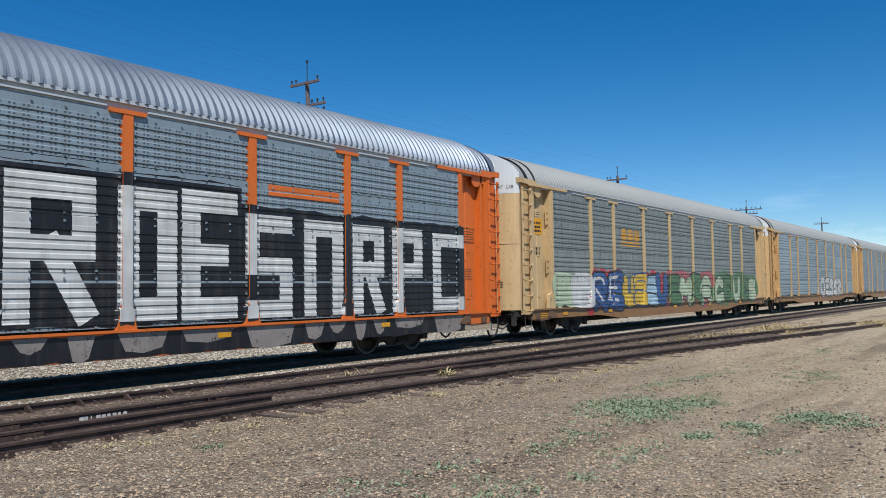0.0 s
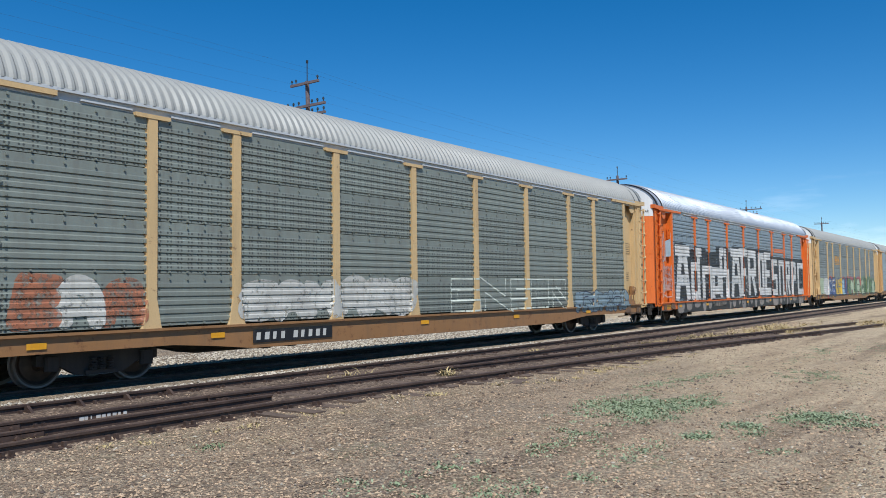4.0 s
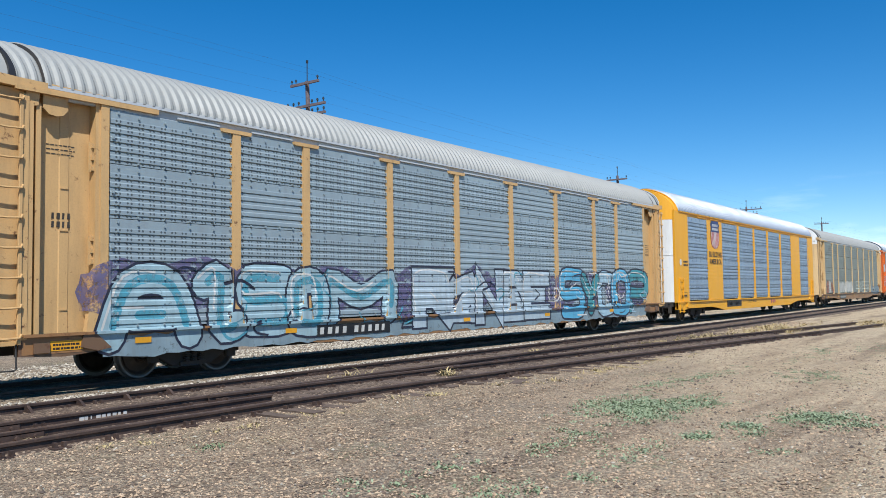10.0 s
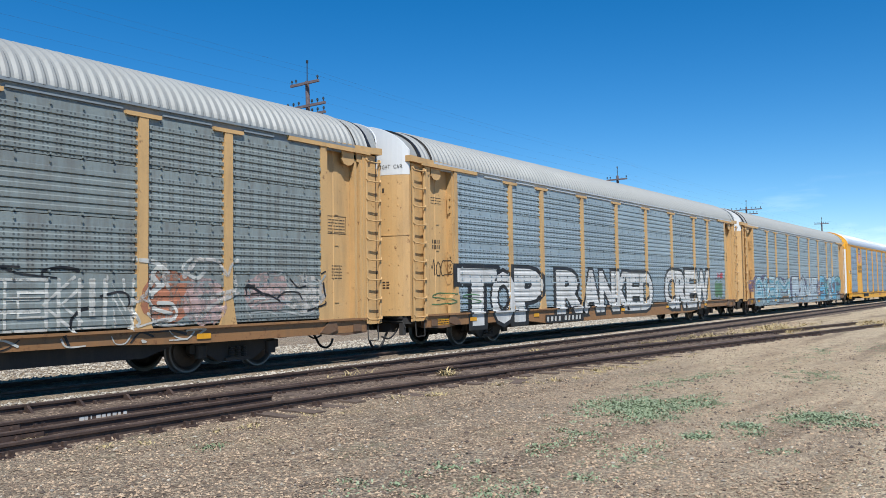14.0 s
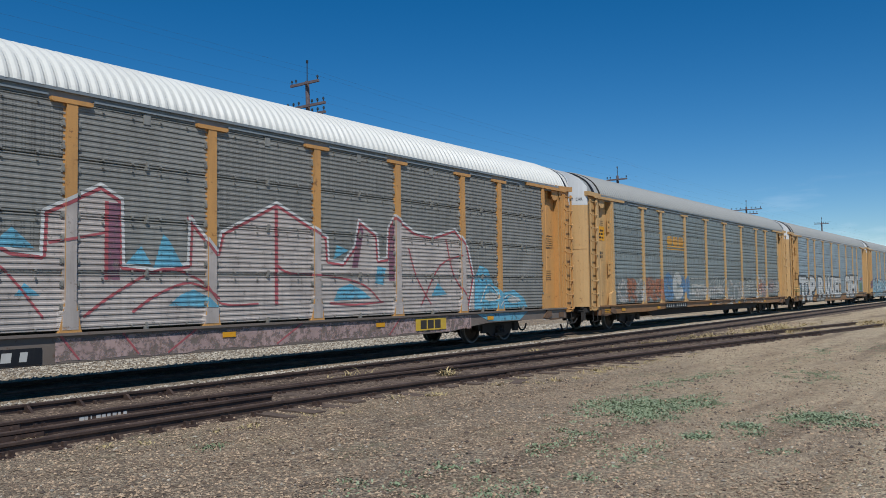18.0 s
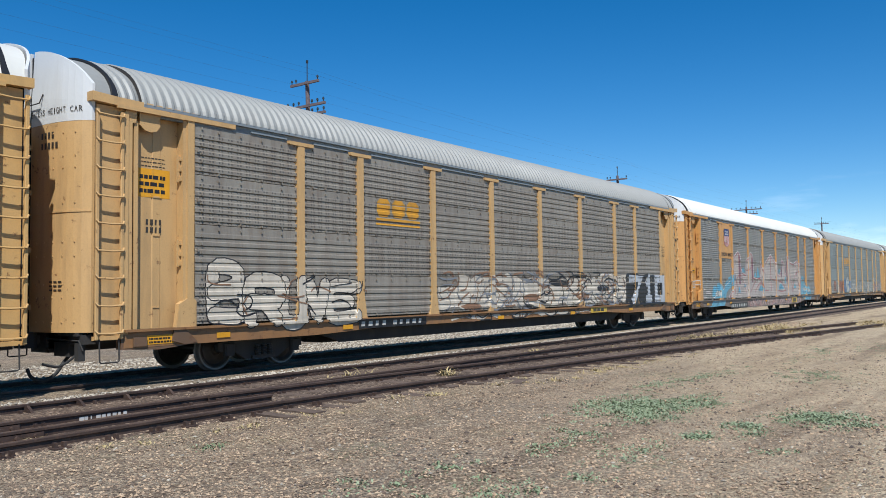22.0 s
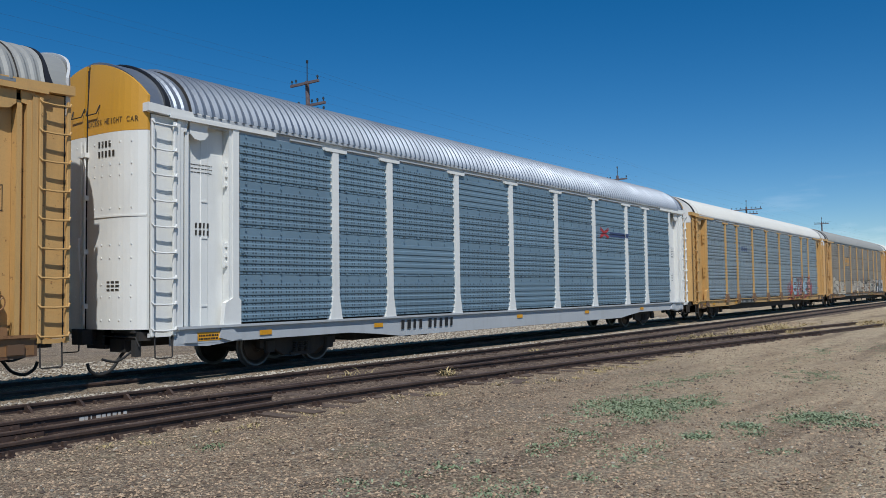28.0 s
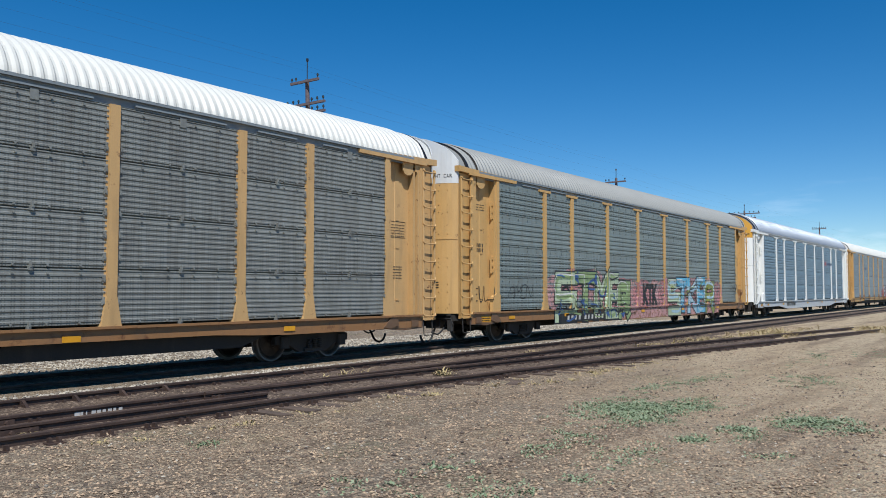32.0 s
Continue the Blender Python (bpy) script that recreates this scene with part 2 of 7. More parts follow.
M_ROOFNEW = paint("bright_galvanised_roof", hexrgb(150, 157, 166), dirt=(0.3, 0.3, 0.3, 1), grime=0.14, metal=0.8, rough=0.54)
M_ROOFWHITE = paint("white_painted_roof", hexrgb(212, 211, 203), dirt=(0.4, 0.36, 0.3, 1), grime=0.15)
M_BLACK = flat("black_paint", (0.014, 0.014, 0.016, 1), 0.5)
M_HOSE = flat("black_rubber", (0.02, 0.02, 0.02, 1), 0.7)
# near-black colour holding the cars' inner shade, for door gaps, slots and deck
M_INNERSHADE = flat("painted_inner_shade", (0.02, 0.02, 0.022, 1), 0.9)
M_GROUND = ground_mat()
M_BED = bed_mat()
M_RAIL = rail_mat()
M_TIE = wood_mat("weathered_tie_wood", hexrgb(112, 94, 80), hexrgb(58, 48, 42))
M_POLE = wood_mat("dark_pole_wood", hexrgb(122, 108, 108), hexrgb(78, 68, 70))
M_BALLAST = stone_mat("pale_ballast_stone", hexrgb(190, 180, 162), hexrgb(110, 102, 92))
M_GRAVEL = stone_mat("brown_gravel_stone", hexrgb(190, 164, 134), hexrgb(92, 77, 66))
M_CLOD = stone_mat("dark_dirt_clod", hexrgb(104, 90, 78), hexrgb(70, 60, 54))
M_LEAF = leaf_mat()
M_DRYGRASS = flat("dry_straw_grass", hexrgb(177, 158, 113), 0.9)
M_GLASS = flat("dark_insulator_glass", (0.04, 0.05, 0.06, 1), 0.2)

# ---- letter shapes from the built-in font ----
GLYPHS = {}
BOLDS = (0.0, 0.02, 0.05, 0.11)


def load_glyphs(chars):
    """Outline polygons of each letter at four weights, scaled so that the plain letter fills 0..1."""
    made = []
    for ch in chars:
        for w in BOLDS:
            cu = bpy.data.curves.new("glyph", "FONT")
            cu.body, cu.offset, cu.resolution_u = ch, w, 3
            ob = bpy.data.objects.new("glyph", cu)
            scene.collection.objects.link(ob)
            made.append((ch, w, ob))
    dg = bpy.context.evaluated_depsgraph_get()
    frames = {}
    for ch, w, ob in made:
        me = ob.evaluated_get(dg).to_mesh()
        co = np.array([v.co[:2] for v in me.vertices])
        if w == 0.0:
            frames[ch] = (co.min(0), co.max(0))
        lo, hi = frames[ch]
        co = (co - lo) / np.maximum(hi - lo, 1e-6)
        GLYPHS[ch, w] = (co, [tuple(p.vertices) for p in me.polygons])
    for ch, w, ob in made:
        cu = ob.data
        bpy.data.objects.remove(ob)
        bpy.data.curves.remove(cu)


load_glyphs("ABCDEFGHIJKLMNOPRSTUWXduepbn01678-")

# ---- mesh helpers ----
def box(bm, x0, x1, y0, y1, z0, z1, chamfer=0.0):
    c = chamfer
    if c <= 0:
        v = [bm.verts.new(p) for p in ((x0, y0, z0), (x1, y0, z0), (x1, y1, z0), (x0, y1, z0), (x0, y0, z1), (x1, y0, z1), (x1, y1, z1), (x0, y1, z1))]
        for f in ((0, 3, 2, 1), (4, 5, 6, 7), (0, 1, 5, 4), (1, 2, 6, 5), (2, 3, 7, 6), (3, 0, 4, 7)):
            bm.faces.new([v[i] for i in f])
        return
    ring = [(x0 + c, y0), (x1 - c, y0), (x1, y0 + c), (x1, y1 - c), (x1 - c, y1), (x0 + c, y1), (x0, y1 - c), (x0, y0 + c)]
    prism(bm, ring, z0, z1)


def prism(bm, ring, a, b, axis="z"):
    """Extrude a closed ring from a to b. axis z: ring is (x, y); y: (x, z); x: (y, z)."""
    def at(p, h):
        return {"z": (p[0], p[1], h), "y": (p[0], h, p[1]), "x": (h, p[0], p[1])}[axis]
    lo, hi = [bm.verts.new(at(p, a)) for p in ring], [bm.verts.new(at(p, b)) for p in ring]
    n = len(ring)
    for i in range(n):
        j = (i + 1) % n
        bm.faces.new((lo[i], lo[j], hi[j], hi[i]))
    bm.faces.new(lo[::-1])
    bm.faces.new(hi)


def tube(bm, pts, r, sides=6):
    """A round bar through the points."""
    rings = []
    for i, p in enumerate(pts):
        p = Vector(p)
        d = (Vector(pts[min(i + 1, len(pts) - 1)]) - Vector(pts[max(i - 1, 0)])).normalized()
        u = d.orthogonal().normalized()
        if i and rings:
            u = (rings[-1][1] - d * rings[-1][1].dot(d)).normalized()
        w = d.cross(u)
        rings.append(([bm.verts.new(p + (u * math.cos(a) + w * math.sin(a)) * r) for a in (2 * math.pi * k / sides for k in range(sides))], u))
    for (a, _), (b, _) in zip(rings, rings[1:]):
        for k in range(sides):
            bm.faces.new((a[k], a[(k + 1) % sides], b[(k + 1) % sides], b[k]))
    bm.faces.new(rings[0][0][::-1])
    bm.faces.new(rings[-1][0])


def lathe(bm, prof, sides=24, axis="y"):
    """Turn the profile (radius, along) round the axis."""
    rings = []
    for r, h in prof:
        ring = []
        for k in range(sides):
            a = 2 * math.pi * k / sides
            p = (r * math.cos(a), h, r * math.sin(a)) if axis == "y" else (r * math.cos(a), r * math.sin(a), h)
            ring.append(bm.verts.new(p))
        rings.append(ring)
    for a, b in zip(rings, rings[1:]):
        for k in range(sides):
            bm.faces.new((a[k], a[(k + 1) % sides], b[(k + 1) % sides], b[k]))
    bm.faces.new(rings[0][::-1])
    bm.faces.new(rings[-1])


def sheet(bm, nu, nv, front, back):
    """A solid sheet between two grids of points front(i, j) and back(i, j)."""
    a = [[bm.verts.new(front(i, j)) for j in range(nv)] for i in range(nu)]
    b = [[bm.verts.new(back(i, j)) for j in range(nv)] for i in range(nu)]
    for i in range(nu - 1):
        for j in range(nv - 1):
            bm.faces.new((a[i][j], a[i + 1][j], a[i + 1][j + 1], a[i][j + 1]))
            bm.faces.new((b[i][j], b[i][j + 1], b[i + 1][j + 1], b[i + 1][j]))
    for i in range(nu - 1):
        bm.faces.new((a[i][0], b[i][0], b[i + 1][0], a[i + 1][0]))
        bm.faces.new((a[i][-1], a[i + 1][-1], b[i + 1][-1], b[i][-1]))
    for j in range(nv - 1):
        bm.faces.new((a[0][j], a[0][j + 1], b[0][j + 1], b[0][j]))
        bm.faces.new((a[-1][j], b[-1][j], b[-1][j + 1], a[-1][j + 1]))


def mesh_of(name, bm, smooth=False):
    bmesh.ops.recalc_face_normals(bm, faces=bm.faces)
    me = bpy.data.meshes.new(name)
    bm.to_mesh(me)
    bm.free()
    if smooth:
        for p in me.polygons:
            p.use_smooth = True
    me.materials.append(None)
    return me


def hang(name, me, material, parent, at=(0, 0, 0), label="", turn=0.0):
    """Link a mesh as one part under a thing or part; the mesh may be shared."""
    ob = new(name, me)
    ob.material_slots[0].link = "OBJECT"
    ob.material_slots[0].material = material
    ob.parent = parent
    ob.location = at
    ob.rotation_euler = (0, 0, turn)
    if label:
        tagged(ob, label)
    return ob


def part(name, bm, material, parent, label=""):
    return hang(name, mesh_of(name, bm), material, parent, label=label)


def thing(name, label, category, group="", kind="", at=(0, 0, 0)):
    ob = new(name)
    ob.location = at
    ob.empty_display_size = 0.3
    return tagged(ob, label, category, group, kind)


def solo(name, bm, material, label="", category="", group="", kind="", smooth=False):
    ob = new(name, mesh_of(name, bm, smooth))
    ob.material_slots[0].material = material
    ob.data.materials[0] = material
    return tagged(ob, label, category, group, kind)


SHARED = {}


def shared(key, build, smooth=False):
    """The mesh of that key, built once."""
    if key not in SHARED:
        bm = bmesh.new()
        build(bm)
        SHARED[key] = mesh_of(key.split("/")[0], bm, smooth)
    return SHARED[key]

# ---- auto rack cars ----
SIDE_Y = 12.84            # the cars' near side
PITCH = 28.3              # from car to car
LONG = 27.08              # between the outer ladder posts
WIDE = 3.0
Z_SILL0, Z_SILL1 = 0.43, 0.94
Z_P0, Z_P1 = 0.97, 4.74   # side screens
Z_EAVE = 4.92
ROWS = 4                  # screens in a bay, one above another
ROW_H = (Z_P1 - Z_P0) / ROWS
POSTS = (4.72, 6.62, 9.44, 12.26, 15.07, 17.86, 20.66, 22.54)
BAYS = ((2.02, 4.72), (4.72, 6.62), (6.62, 9.44), (9.44, 12.26), (12.26, 15.07), (15.07, 17.86), (17.86, 20.66), (20.66, 22.54), (22.54, 25.10))
POST_W = 0.19
RIB = ROW_H / 6
FINE = ROW_H / 10
SCREEN_Y = -0.028         # the screens' mean plane
STYLE = {}                # car number: True where its screens are finely ribbed


def rib_line(h, fine=False):
    """How far a screen stands out (towards -y) at the height h above its foot."""
    h = h % ROW_H
    if fine and (h > ROW_H - 0.028 or h < 0.012):
        return -0.03
    if h > ROW_H - 0.012 or h < 0.008:
        return -0.008
    p, d = (FINE, 0.011) if fine else (RIB, 0.014)
    k, r = int(h / p), (h % p) / p
    if not fine and k == 5:
        return d * 0.7
    g0, g1 = (0.36, 0.58) if fine else (0.30, 0.44)
    if r < g0:
        return 0.0
    if r < g1:
        return -0.013 if fine else -0.024
    if r < 0.88:
        return d
    return d * (1.0 - r) / 0.12


def rib_marks(h0, h1, fine=False):
    p = FINE if fine else RIB
    out = []
    for s in range(-1, ROWS + 1):
        out += [s * ROW_H + v for v in ((0.0119, 0.012, ROW_H - 0.028, ROW_H - 0.0281) if fine else (0.008, 0.009, ROW_H - 0.012, ROW_H - 0.0121))]
        for k in range(10 if fine else 6):
            out += [s * ROW_H + (k + f) * p for f in ((0.0, 0.355, 0.361, 0.575, 0.581, 0.88) if fine else (0.0, 0.295, 0.301, 0.435, 0.441, 0.88))]
    return sorted(h for h in set(out) if h0 < h < h1)


def screen_mesh(width, fine=False):
    """One corrugated screen with turned edges and bolts along its ends."""
    def build(bm):
        hs = [0.004] + [h for h in rib_marks(0.004, ROW_H - 0.006, fine)] + [ROW_H - 0.006]
        ys = [rib_line(h, fine) for h in hs]
        for x0, x1 in ((0.0, width),):
            a = [(bm.verts.new((x0, -y, h)), bm.verts.new((x1, -y, h))) for h, y in zip(hs, ys)]
            b = [(bm.verts.new((x0, 0.03 - y, h)), bm.verts.new((x1, 0.03 - y, h))) for h, y in zip(hs, ys)]
            for i in range(len(hs) - 1):
                bm.faces.new((a[i][0], a[i][1], a[i + 1][1], a[i + 1][0]))
                bm.faces.new((b[i][1], b[i][0], b[i + 1][0], b[i + 1][1]))
            bm.faces.new((a[0][0], b[0][0], b[0][1], a[0][1]))
            bm.faces.new((a[-1][0], a[-1][1], b[-1][1], b[-1][0]))
        # lap bolts in the middle of the foot, and end clips
        for k in range(1, 5):
            x = width * k / 5
            for z in (0.02, ROW_H - 0.11):
                box(bm, x - 0.014, x + 0.014, -0.04, 0.0, z, z + 0.035)
        if not fine:
            for x in (0.148, width - 0.148):
                for k in range(6):
                    box(bm, x - 0.016, x + 0.016, -0.034, 0.0, k * RIB + 0.075, k * RIB + 0.125)
        for x in (0.05, width - 0.05):
            box(bm, x - 0.02, x + 0.02, -0.045, 0.0, ROW_H * 0.45, ROW_H * 0.45 + 0.07)
        if fine:
            # hasp over the seam at mid width
            box(bm, width / 2 - 0.03, width / 2 + 0.03, -0.05, 0.02, -0.05, 0.015)
            box(bm, width / 2 - 0.015, width / 2 + 0.015, -0.06, 0.0, 0.0, 0.09)
    return shared("screen/%.2f/%d" % (width, fine), build)


def post_mesh(cap):
    """A side post with its spreading foot, and a plate across its top."""
    def build(bm):
        h, w = POST_W / 2, 0.21
        ring = [(-w, Z_SILL1 - 0.02), (w, Z_SILL1 - 0.02), (w - 0.03, Z_SILL1 + 0.05), (h, Z_SILL1 + 0.52), (h, Z_P1), (-h, Z_P1), (-h, Z_SILL1 + 0.52), (-w + 0.03, Z_SILL1 + 0.05)]
        prism(bm, ring, -0.085, 0.035, "y")
        prism(bm, [(-h - 0.035, Z_SILL1 + 0.5), (h + 0.035, Z_SILL1 + 0.5), (h + 0.035, Z_P1 - 0.03), (-h - 0.035, Z_P1 - 0.03)], -0.03, 0.03, "y")
        if cap:
            prism(bm, [(-0.36, Z_P1 - 0.04), (-0.33, Z_P1 - 0.055), (0.33, Z_P1 - 0.055), (0.36, Z_P1 - 0.04), (0.36, Z_P1 + 0.02), (-0.36, Z_P1 + 0.02)], -0.096, 0.0, "y")
    return shared("post/%d" % cap, build)


ROOF_LOW = ((-0.05, 4.90), (-0.03, 5.00), (0.05, 5.17), (0.20, 5.38), (0.45, 5.57), (0.75, 5.71), (1.1, 5.81), (1.5, 5.86))
ROOF_TALL = ((-0.05, 4.90), (-0.03, 5.02), (0.06, 5.22), (0.22, 5.44), (0.45, 5.63), (0.75, 5.79), (1.1, 5.91), (1.5, 5.97))


def roof_ring(tall=False):
    left = list(ROOF_TALL if tall else ROOF_LOW)
    full = [Vector(p) for p in left + [(WIDE - y, z) for y, z in left[-2::-1]]]
    out = []
    for i in range(len(full) - 1):
        a, b, c, d = (full[max(0, min(len(full) - 1, i + n))] for n in (-1, 0, 1, 2))
        out += [tuple(b), tuple((b + c) * 0.5625 - (a + d) * 0.0625)]
    return out + [tuple(full[-1])]


def roof_mesh(a, b, tall=False, depth=0.042, pitch=0.19):
    """The corrugated arched roof, ribs running across it."""
    def build(bm):
        ring = roof_ring(tall)
        nv = len(ring)
        steps = int((b - a) / pitch) * 4
        cx, cz = WIDE / 2, 4.3

        def at(i, j, lift):
            x = a + (b - a) * i / steps
            r = (0, depth, depth, 0)[i % 4] + lift
            y, z = ring[j]
            d = Vector((y - cx, (z - cz) * 1.2)).normalized()
            return (x, y + d.x * r, z + d.y * r)
        sheet(bm, steps + 1, nv, lambda i, j: at(i, j, 0.0), lambda i, j: at(i, j, -0.05 - (0, depth, depth, 0)[i % 4]))
    return shared("roof/%.2f/%.2f/%d" % (a, b, tall), build)




def hood_reach(y):
    return door_x(min(max(y, 0.03), WIDE - 0.03)) * 0.72 + 0.04


def cap_mesh(tall=False):
    """The ribbed hood of the roof over an end door, drawn out to the bowed door."""
    def build(bm):
        ring = [(WIDE / 2 + (y - WIDE / 2) * 0.992, z - 0.02) for y, z in roof_ring(tall)]
        reach = [hood_reach(y) for y, z in ring]
        steps = 21

        def at(i, j, lift):
            y, z = ring[j]
            r = (0, 0.03, 0.03, 0)[i % 4] + lift if 9 < i < steps else lift - 0.02
            d = Vector((y - WIDE / 2, (z - 4.3) * 1.2)).normalized()
            return (reach[j] + (0.865 - reach[j]) * i / steps, y + d.x * r, z + d.y * r)
        sheet(bm, steps + 1, len(ring), lambda i, j: at(i, j, 0.0), lambda i, j: at(i, j, -0.05))
    return shared("roof_hood/%d" % tall, build)


def strap_mesh(tall=False):
    """The dark seal where the end piece runs under the ribbed roof, torn loose at its foot."""
    def build(bm):
        full = roof_ring(tall)
        n = len(full)
        def at(i, j, lift):
            y, z = full[j]
            reach = hood_reach(y)
            tear = 0.05 * max(0.0, 1 - min(j, n - 1 - j) / 6.0)
            x = reach + (0.865 - reach) * 0.43 + (0.05 * i - 0.03) * (1.0 + 8 * tear) - 2.4 * tear * (1 - i) * 0.6
            return (x, WIDE / 2 + (y - WIDE / 2) * (1.006 + lift), z + 0.012 + lift)
        sheet(bm, 2, n, lambda i, j: at(i, j, 0.0), lambda i, j: at(i, j, -0.03))
    return shared("roof_strap/%d" % tall, build)


def seam_mesh(tall=False):
    """The lap joint between hood and roof."""
    def build(bm):
        full = roof_ring(tall)
        a = [(WIDE / 2 + (y - WIDE / 2) * 1.014, z + 0.018) for y, z in full]
        b = [(WIDE / 2 + (y - WIDE / 2) * 0.97, z - 0.03) for y, z in full]
        sheet(bm, 2, len(a), lambda i, j: (0.852 + 0.012 * i, *a[j]), lambda i, j: (0.852 + 0.012 * i, *b[j]))
    return shared("roof_seam/%d" % tall, build)


def door_x(y):
    t = abs(y - WIDE / 2) / (WIDE / 2 - 0.02)
    return -0.33 * max(0.0, 1 - t ** 3.6) ** 0.85


def top_z(y):
    ring = roof_ring()
    for (y0, z0), (y1, z1) in zip(ring, ring[1:]):
        if y0 <= y <= y1:
            return z0 + (z1 - z0) * (y - y0) / max(1e-6, y1 - y0)
    return 4.9


def door_mesh(half, which):
    """One leaf of the bowed end door: its lower sheet or its white top."""
    def build(bm):
        ya, yb = (0.03, 1.435) if half == 0 else (1.565, WIDE - 0.03)
        ny = 12
        ys = [ya + (yb - ya) * i / (ny - 1) for i in range(ny)]
        zs = [0.92, 2.0, 3.2, 4.50] if which == "leaf" else [4.505, 4.85, 5.0, 5.25, 5.5, 5.92]

        def at(i, j, inset):
            y, z = ys[i], zs[j]
            if which == "top":
                z = 4.505 + (z - 4.505) * (top_z(y) + 0.005 - 4.505) / (5.92 - 4.505)
            x = door_x(y) * (1 - 0.14 * max(0.0, z - 4.9))
            return (x + inset, y, z)
        sheet(bm, ny, len(zs), lambda i, j: at(i, j, 0.0), lambda i, j: at(i, j, 0.05))
        if which == "leaf":
            for z in (2.95,):
                for i in range(ny - 1):
                    y0, y1 = ys[i], ys[i + 1]
                    v = [bm.verts.new((door_x(y) + dx, y, zz)) for y, dx, zz in ((y0, -0.014, z), (y1, -0.014, z), (y1, -0.014, z + 0.03), (y0, -0.014, z + 0.03), (y0, 0.01, z), (y1, 0.01, z), (y1, 0.01, z + 0.03), (y0, 0.01, z + 0.03))]
                    for f in ((0, 1, 2, 3), (0, 4, 5, 1), (3, 2, 6, 7)):
                        bm.faces.new([v[k] for k in f])
            # rivet rows
            for col in range(1, 6):
                y = ya + (yb - ya) * col / 6
                for z in (1.08, 1.5, 1.72, 2.2, 2.44, 3.1, 3.7, 3.9, 4.3):
                    x = door_x(y)
                    box(bm, x - 0.012, x + 0.01, y - 0.012, y + 0.012, z, z + 0.024)
    return shared("door_%s/%d" % (which, half), build, smooth=False)


def gap_shade_mesh():
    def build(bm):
        # solid block and back sheet stand in for the shade behind the leaves
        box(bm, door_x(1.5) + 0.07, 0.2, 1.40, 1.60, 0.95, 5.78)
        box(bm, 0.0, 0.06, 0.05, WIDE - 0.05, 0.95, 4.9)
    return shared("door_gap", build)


def latch_mesh():
    def build(bm):
        x = door_x(1.5)
        for y in (1.44, 1.56):
            tube(bm, [(x - 0.05, y, 1.0), (x - 0.05, y, 4.4)], 0.022)
            for z in (1.3, 2.3, 3.3, 4.1):
                box(bm, x - 0.08, x + 0.02, y - 0.05, y + 0.05, z, z + 0.09)
        tube(bm, [(x - 0.07, 1.56, 2.0), (x - 0.09, 1.56, 2.6)], 0.03)
    return shared("door_latch", build)


def ladder_rail_mesh():
    def build(bm):
        box(bm, -0.03, 0.03, -0.09, -0.035, 0.80, 4.70, 0.008)
    return shared("ladder_rail", build)


def ladder_foot_mesh():
    def build(bm):
        box(bm, 0.0, 0.56, -0.034, 0.026, 0.78, 0.85)
    return shared("ladder_foot", build)


def corner_post_mesh():
    def build(bm):
        box(bm, 0.53, 0.618, -0.06, 0.026, 0.86, 4.72)
    return shared("corner_post", build)


def rung_mesh():
    def build(bm):
        tube(bm, [(0.0, -0.085, 0.05), (0.035, -0.115, 0.0), (0.26, -0.12, -0.012), (0.485, -0.115, 0.0), (0.52, -0.085, 0.05)], 0.018)
    return shared("rung", build)


def ladder_back_mesh():
    def build(bm):
        box(bm, 0.06, 0.615, 0.03, 0.07, 0.86, 4.80)
    return shared("ladder_back", build)


def channel_mesh():
    """The pressed channel beside the ladder, two flanges and a web."""
    def build(bm):
        prism(bm, [(0.62, -0.04), (0.70, -0.04), (0.70, 0.08), (0.76, 0.08), (0.76, 0.0), (0.84, 0.0), (0.84, 0.2), (0.62, 0.2)], 0.90, 4.62)
    return shared("channel", build)


def bay_mesh():
    """The recessed steel panel between the ladder and the first screen."""
    def build(bm):
        prism(bm, [(0.845, 0.16), (1.22, 0.16), (1.235, 0.145), (1.385, 0.145), (1.40, 0.16), (1.756, 0.16), (1.756, 0.2), (0.845, 0.2)], 0.92, 4.80)
    return shared("end_bay", build)


def cleat_mesh():
    def build(bm):
        box(bm, 1.24, 1.37, 0.13, 0.1445, 0.0, 0.025)
    return shared("cleat", build)


def bracket_mesh():
    """The gusset with rounded lobes under the top rail."""
    def build(bm):
        prism(bm, [(0.86, 4.80), (0.86, 4.56), (0.96, 4.47), (1.08, 4.45), (1.20, 4.48), (1.28, 4.58), (1.25, 4.68), (1.30, 4.80)], -0.02, 0.02, "y")
        prism(bm, [(0.58, 4.80), (0.58, 4.60), (0.66, 4.55), (0.78, 4.58), (0.80, 4.80)], -0.03, 0.0, "y")
    return shared("bracket", build)


def end_post_mesh():
    def build(bm):
        box(bm, 1.76, 1.84, -0.03, 0.2, 0.93, 4.78)
        prism(bm, [(1.60, 0.90), (2.04, 0.90), (2.04, 1.40), (1.99, 1.46), (1.99, 4.78), (1.84, 4.78), (1.84, 1.46), (1.66, 1.36)], -0.06, 0.05, "y")
        for z in (2.05, 3.62):
            box(bm, 1.69, 1.765, 0.05, 0.085, z, z + 0.5)
            for q in (0.02, 0.2, 0.4):
                box(bm, 1.72, 1.78, 0.01, 0.06, z + q, z + q + 0.08)
    return shared("end_post", build)


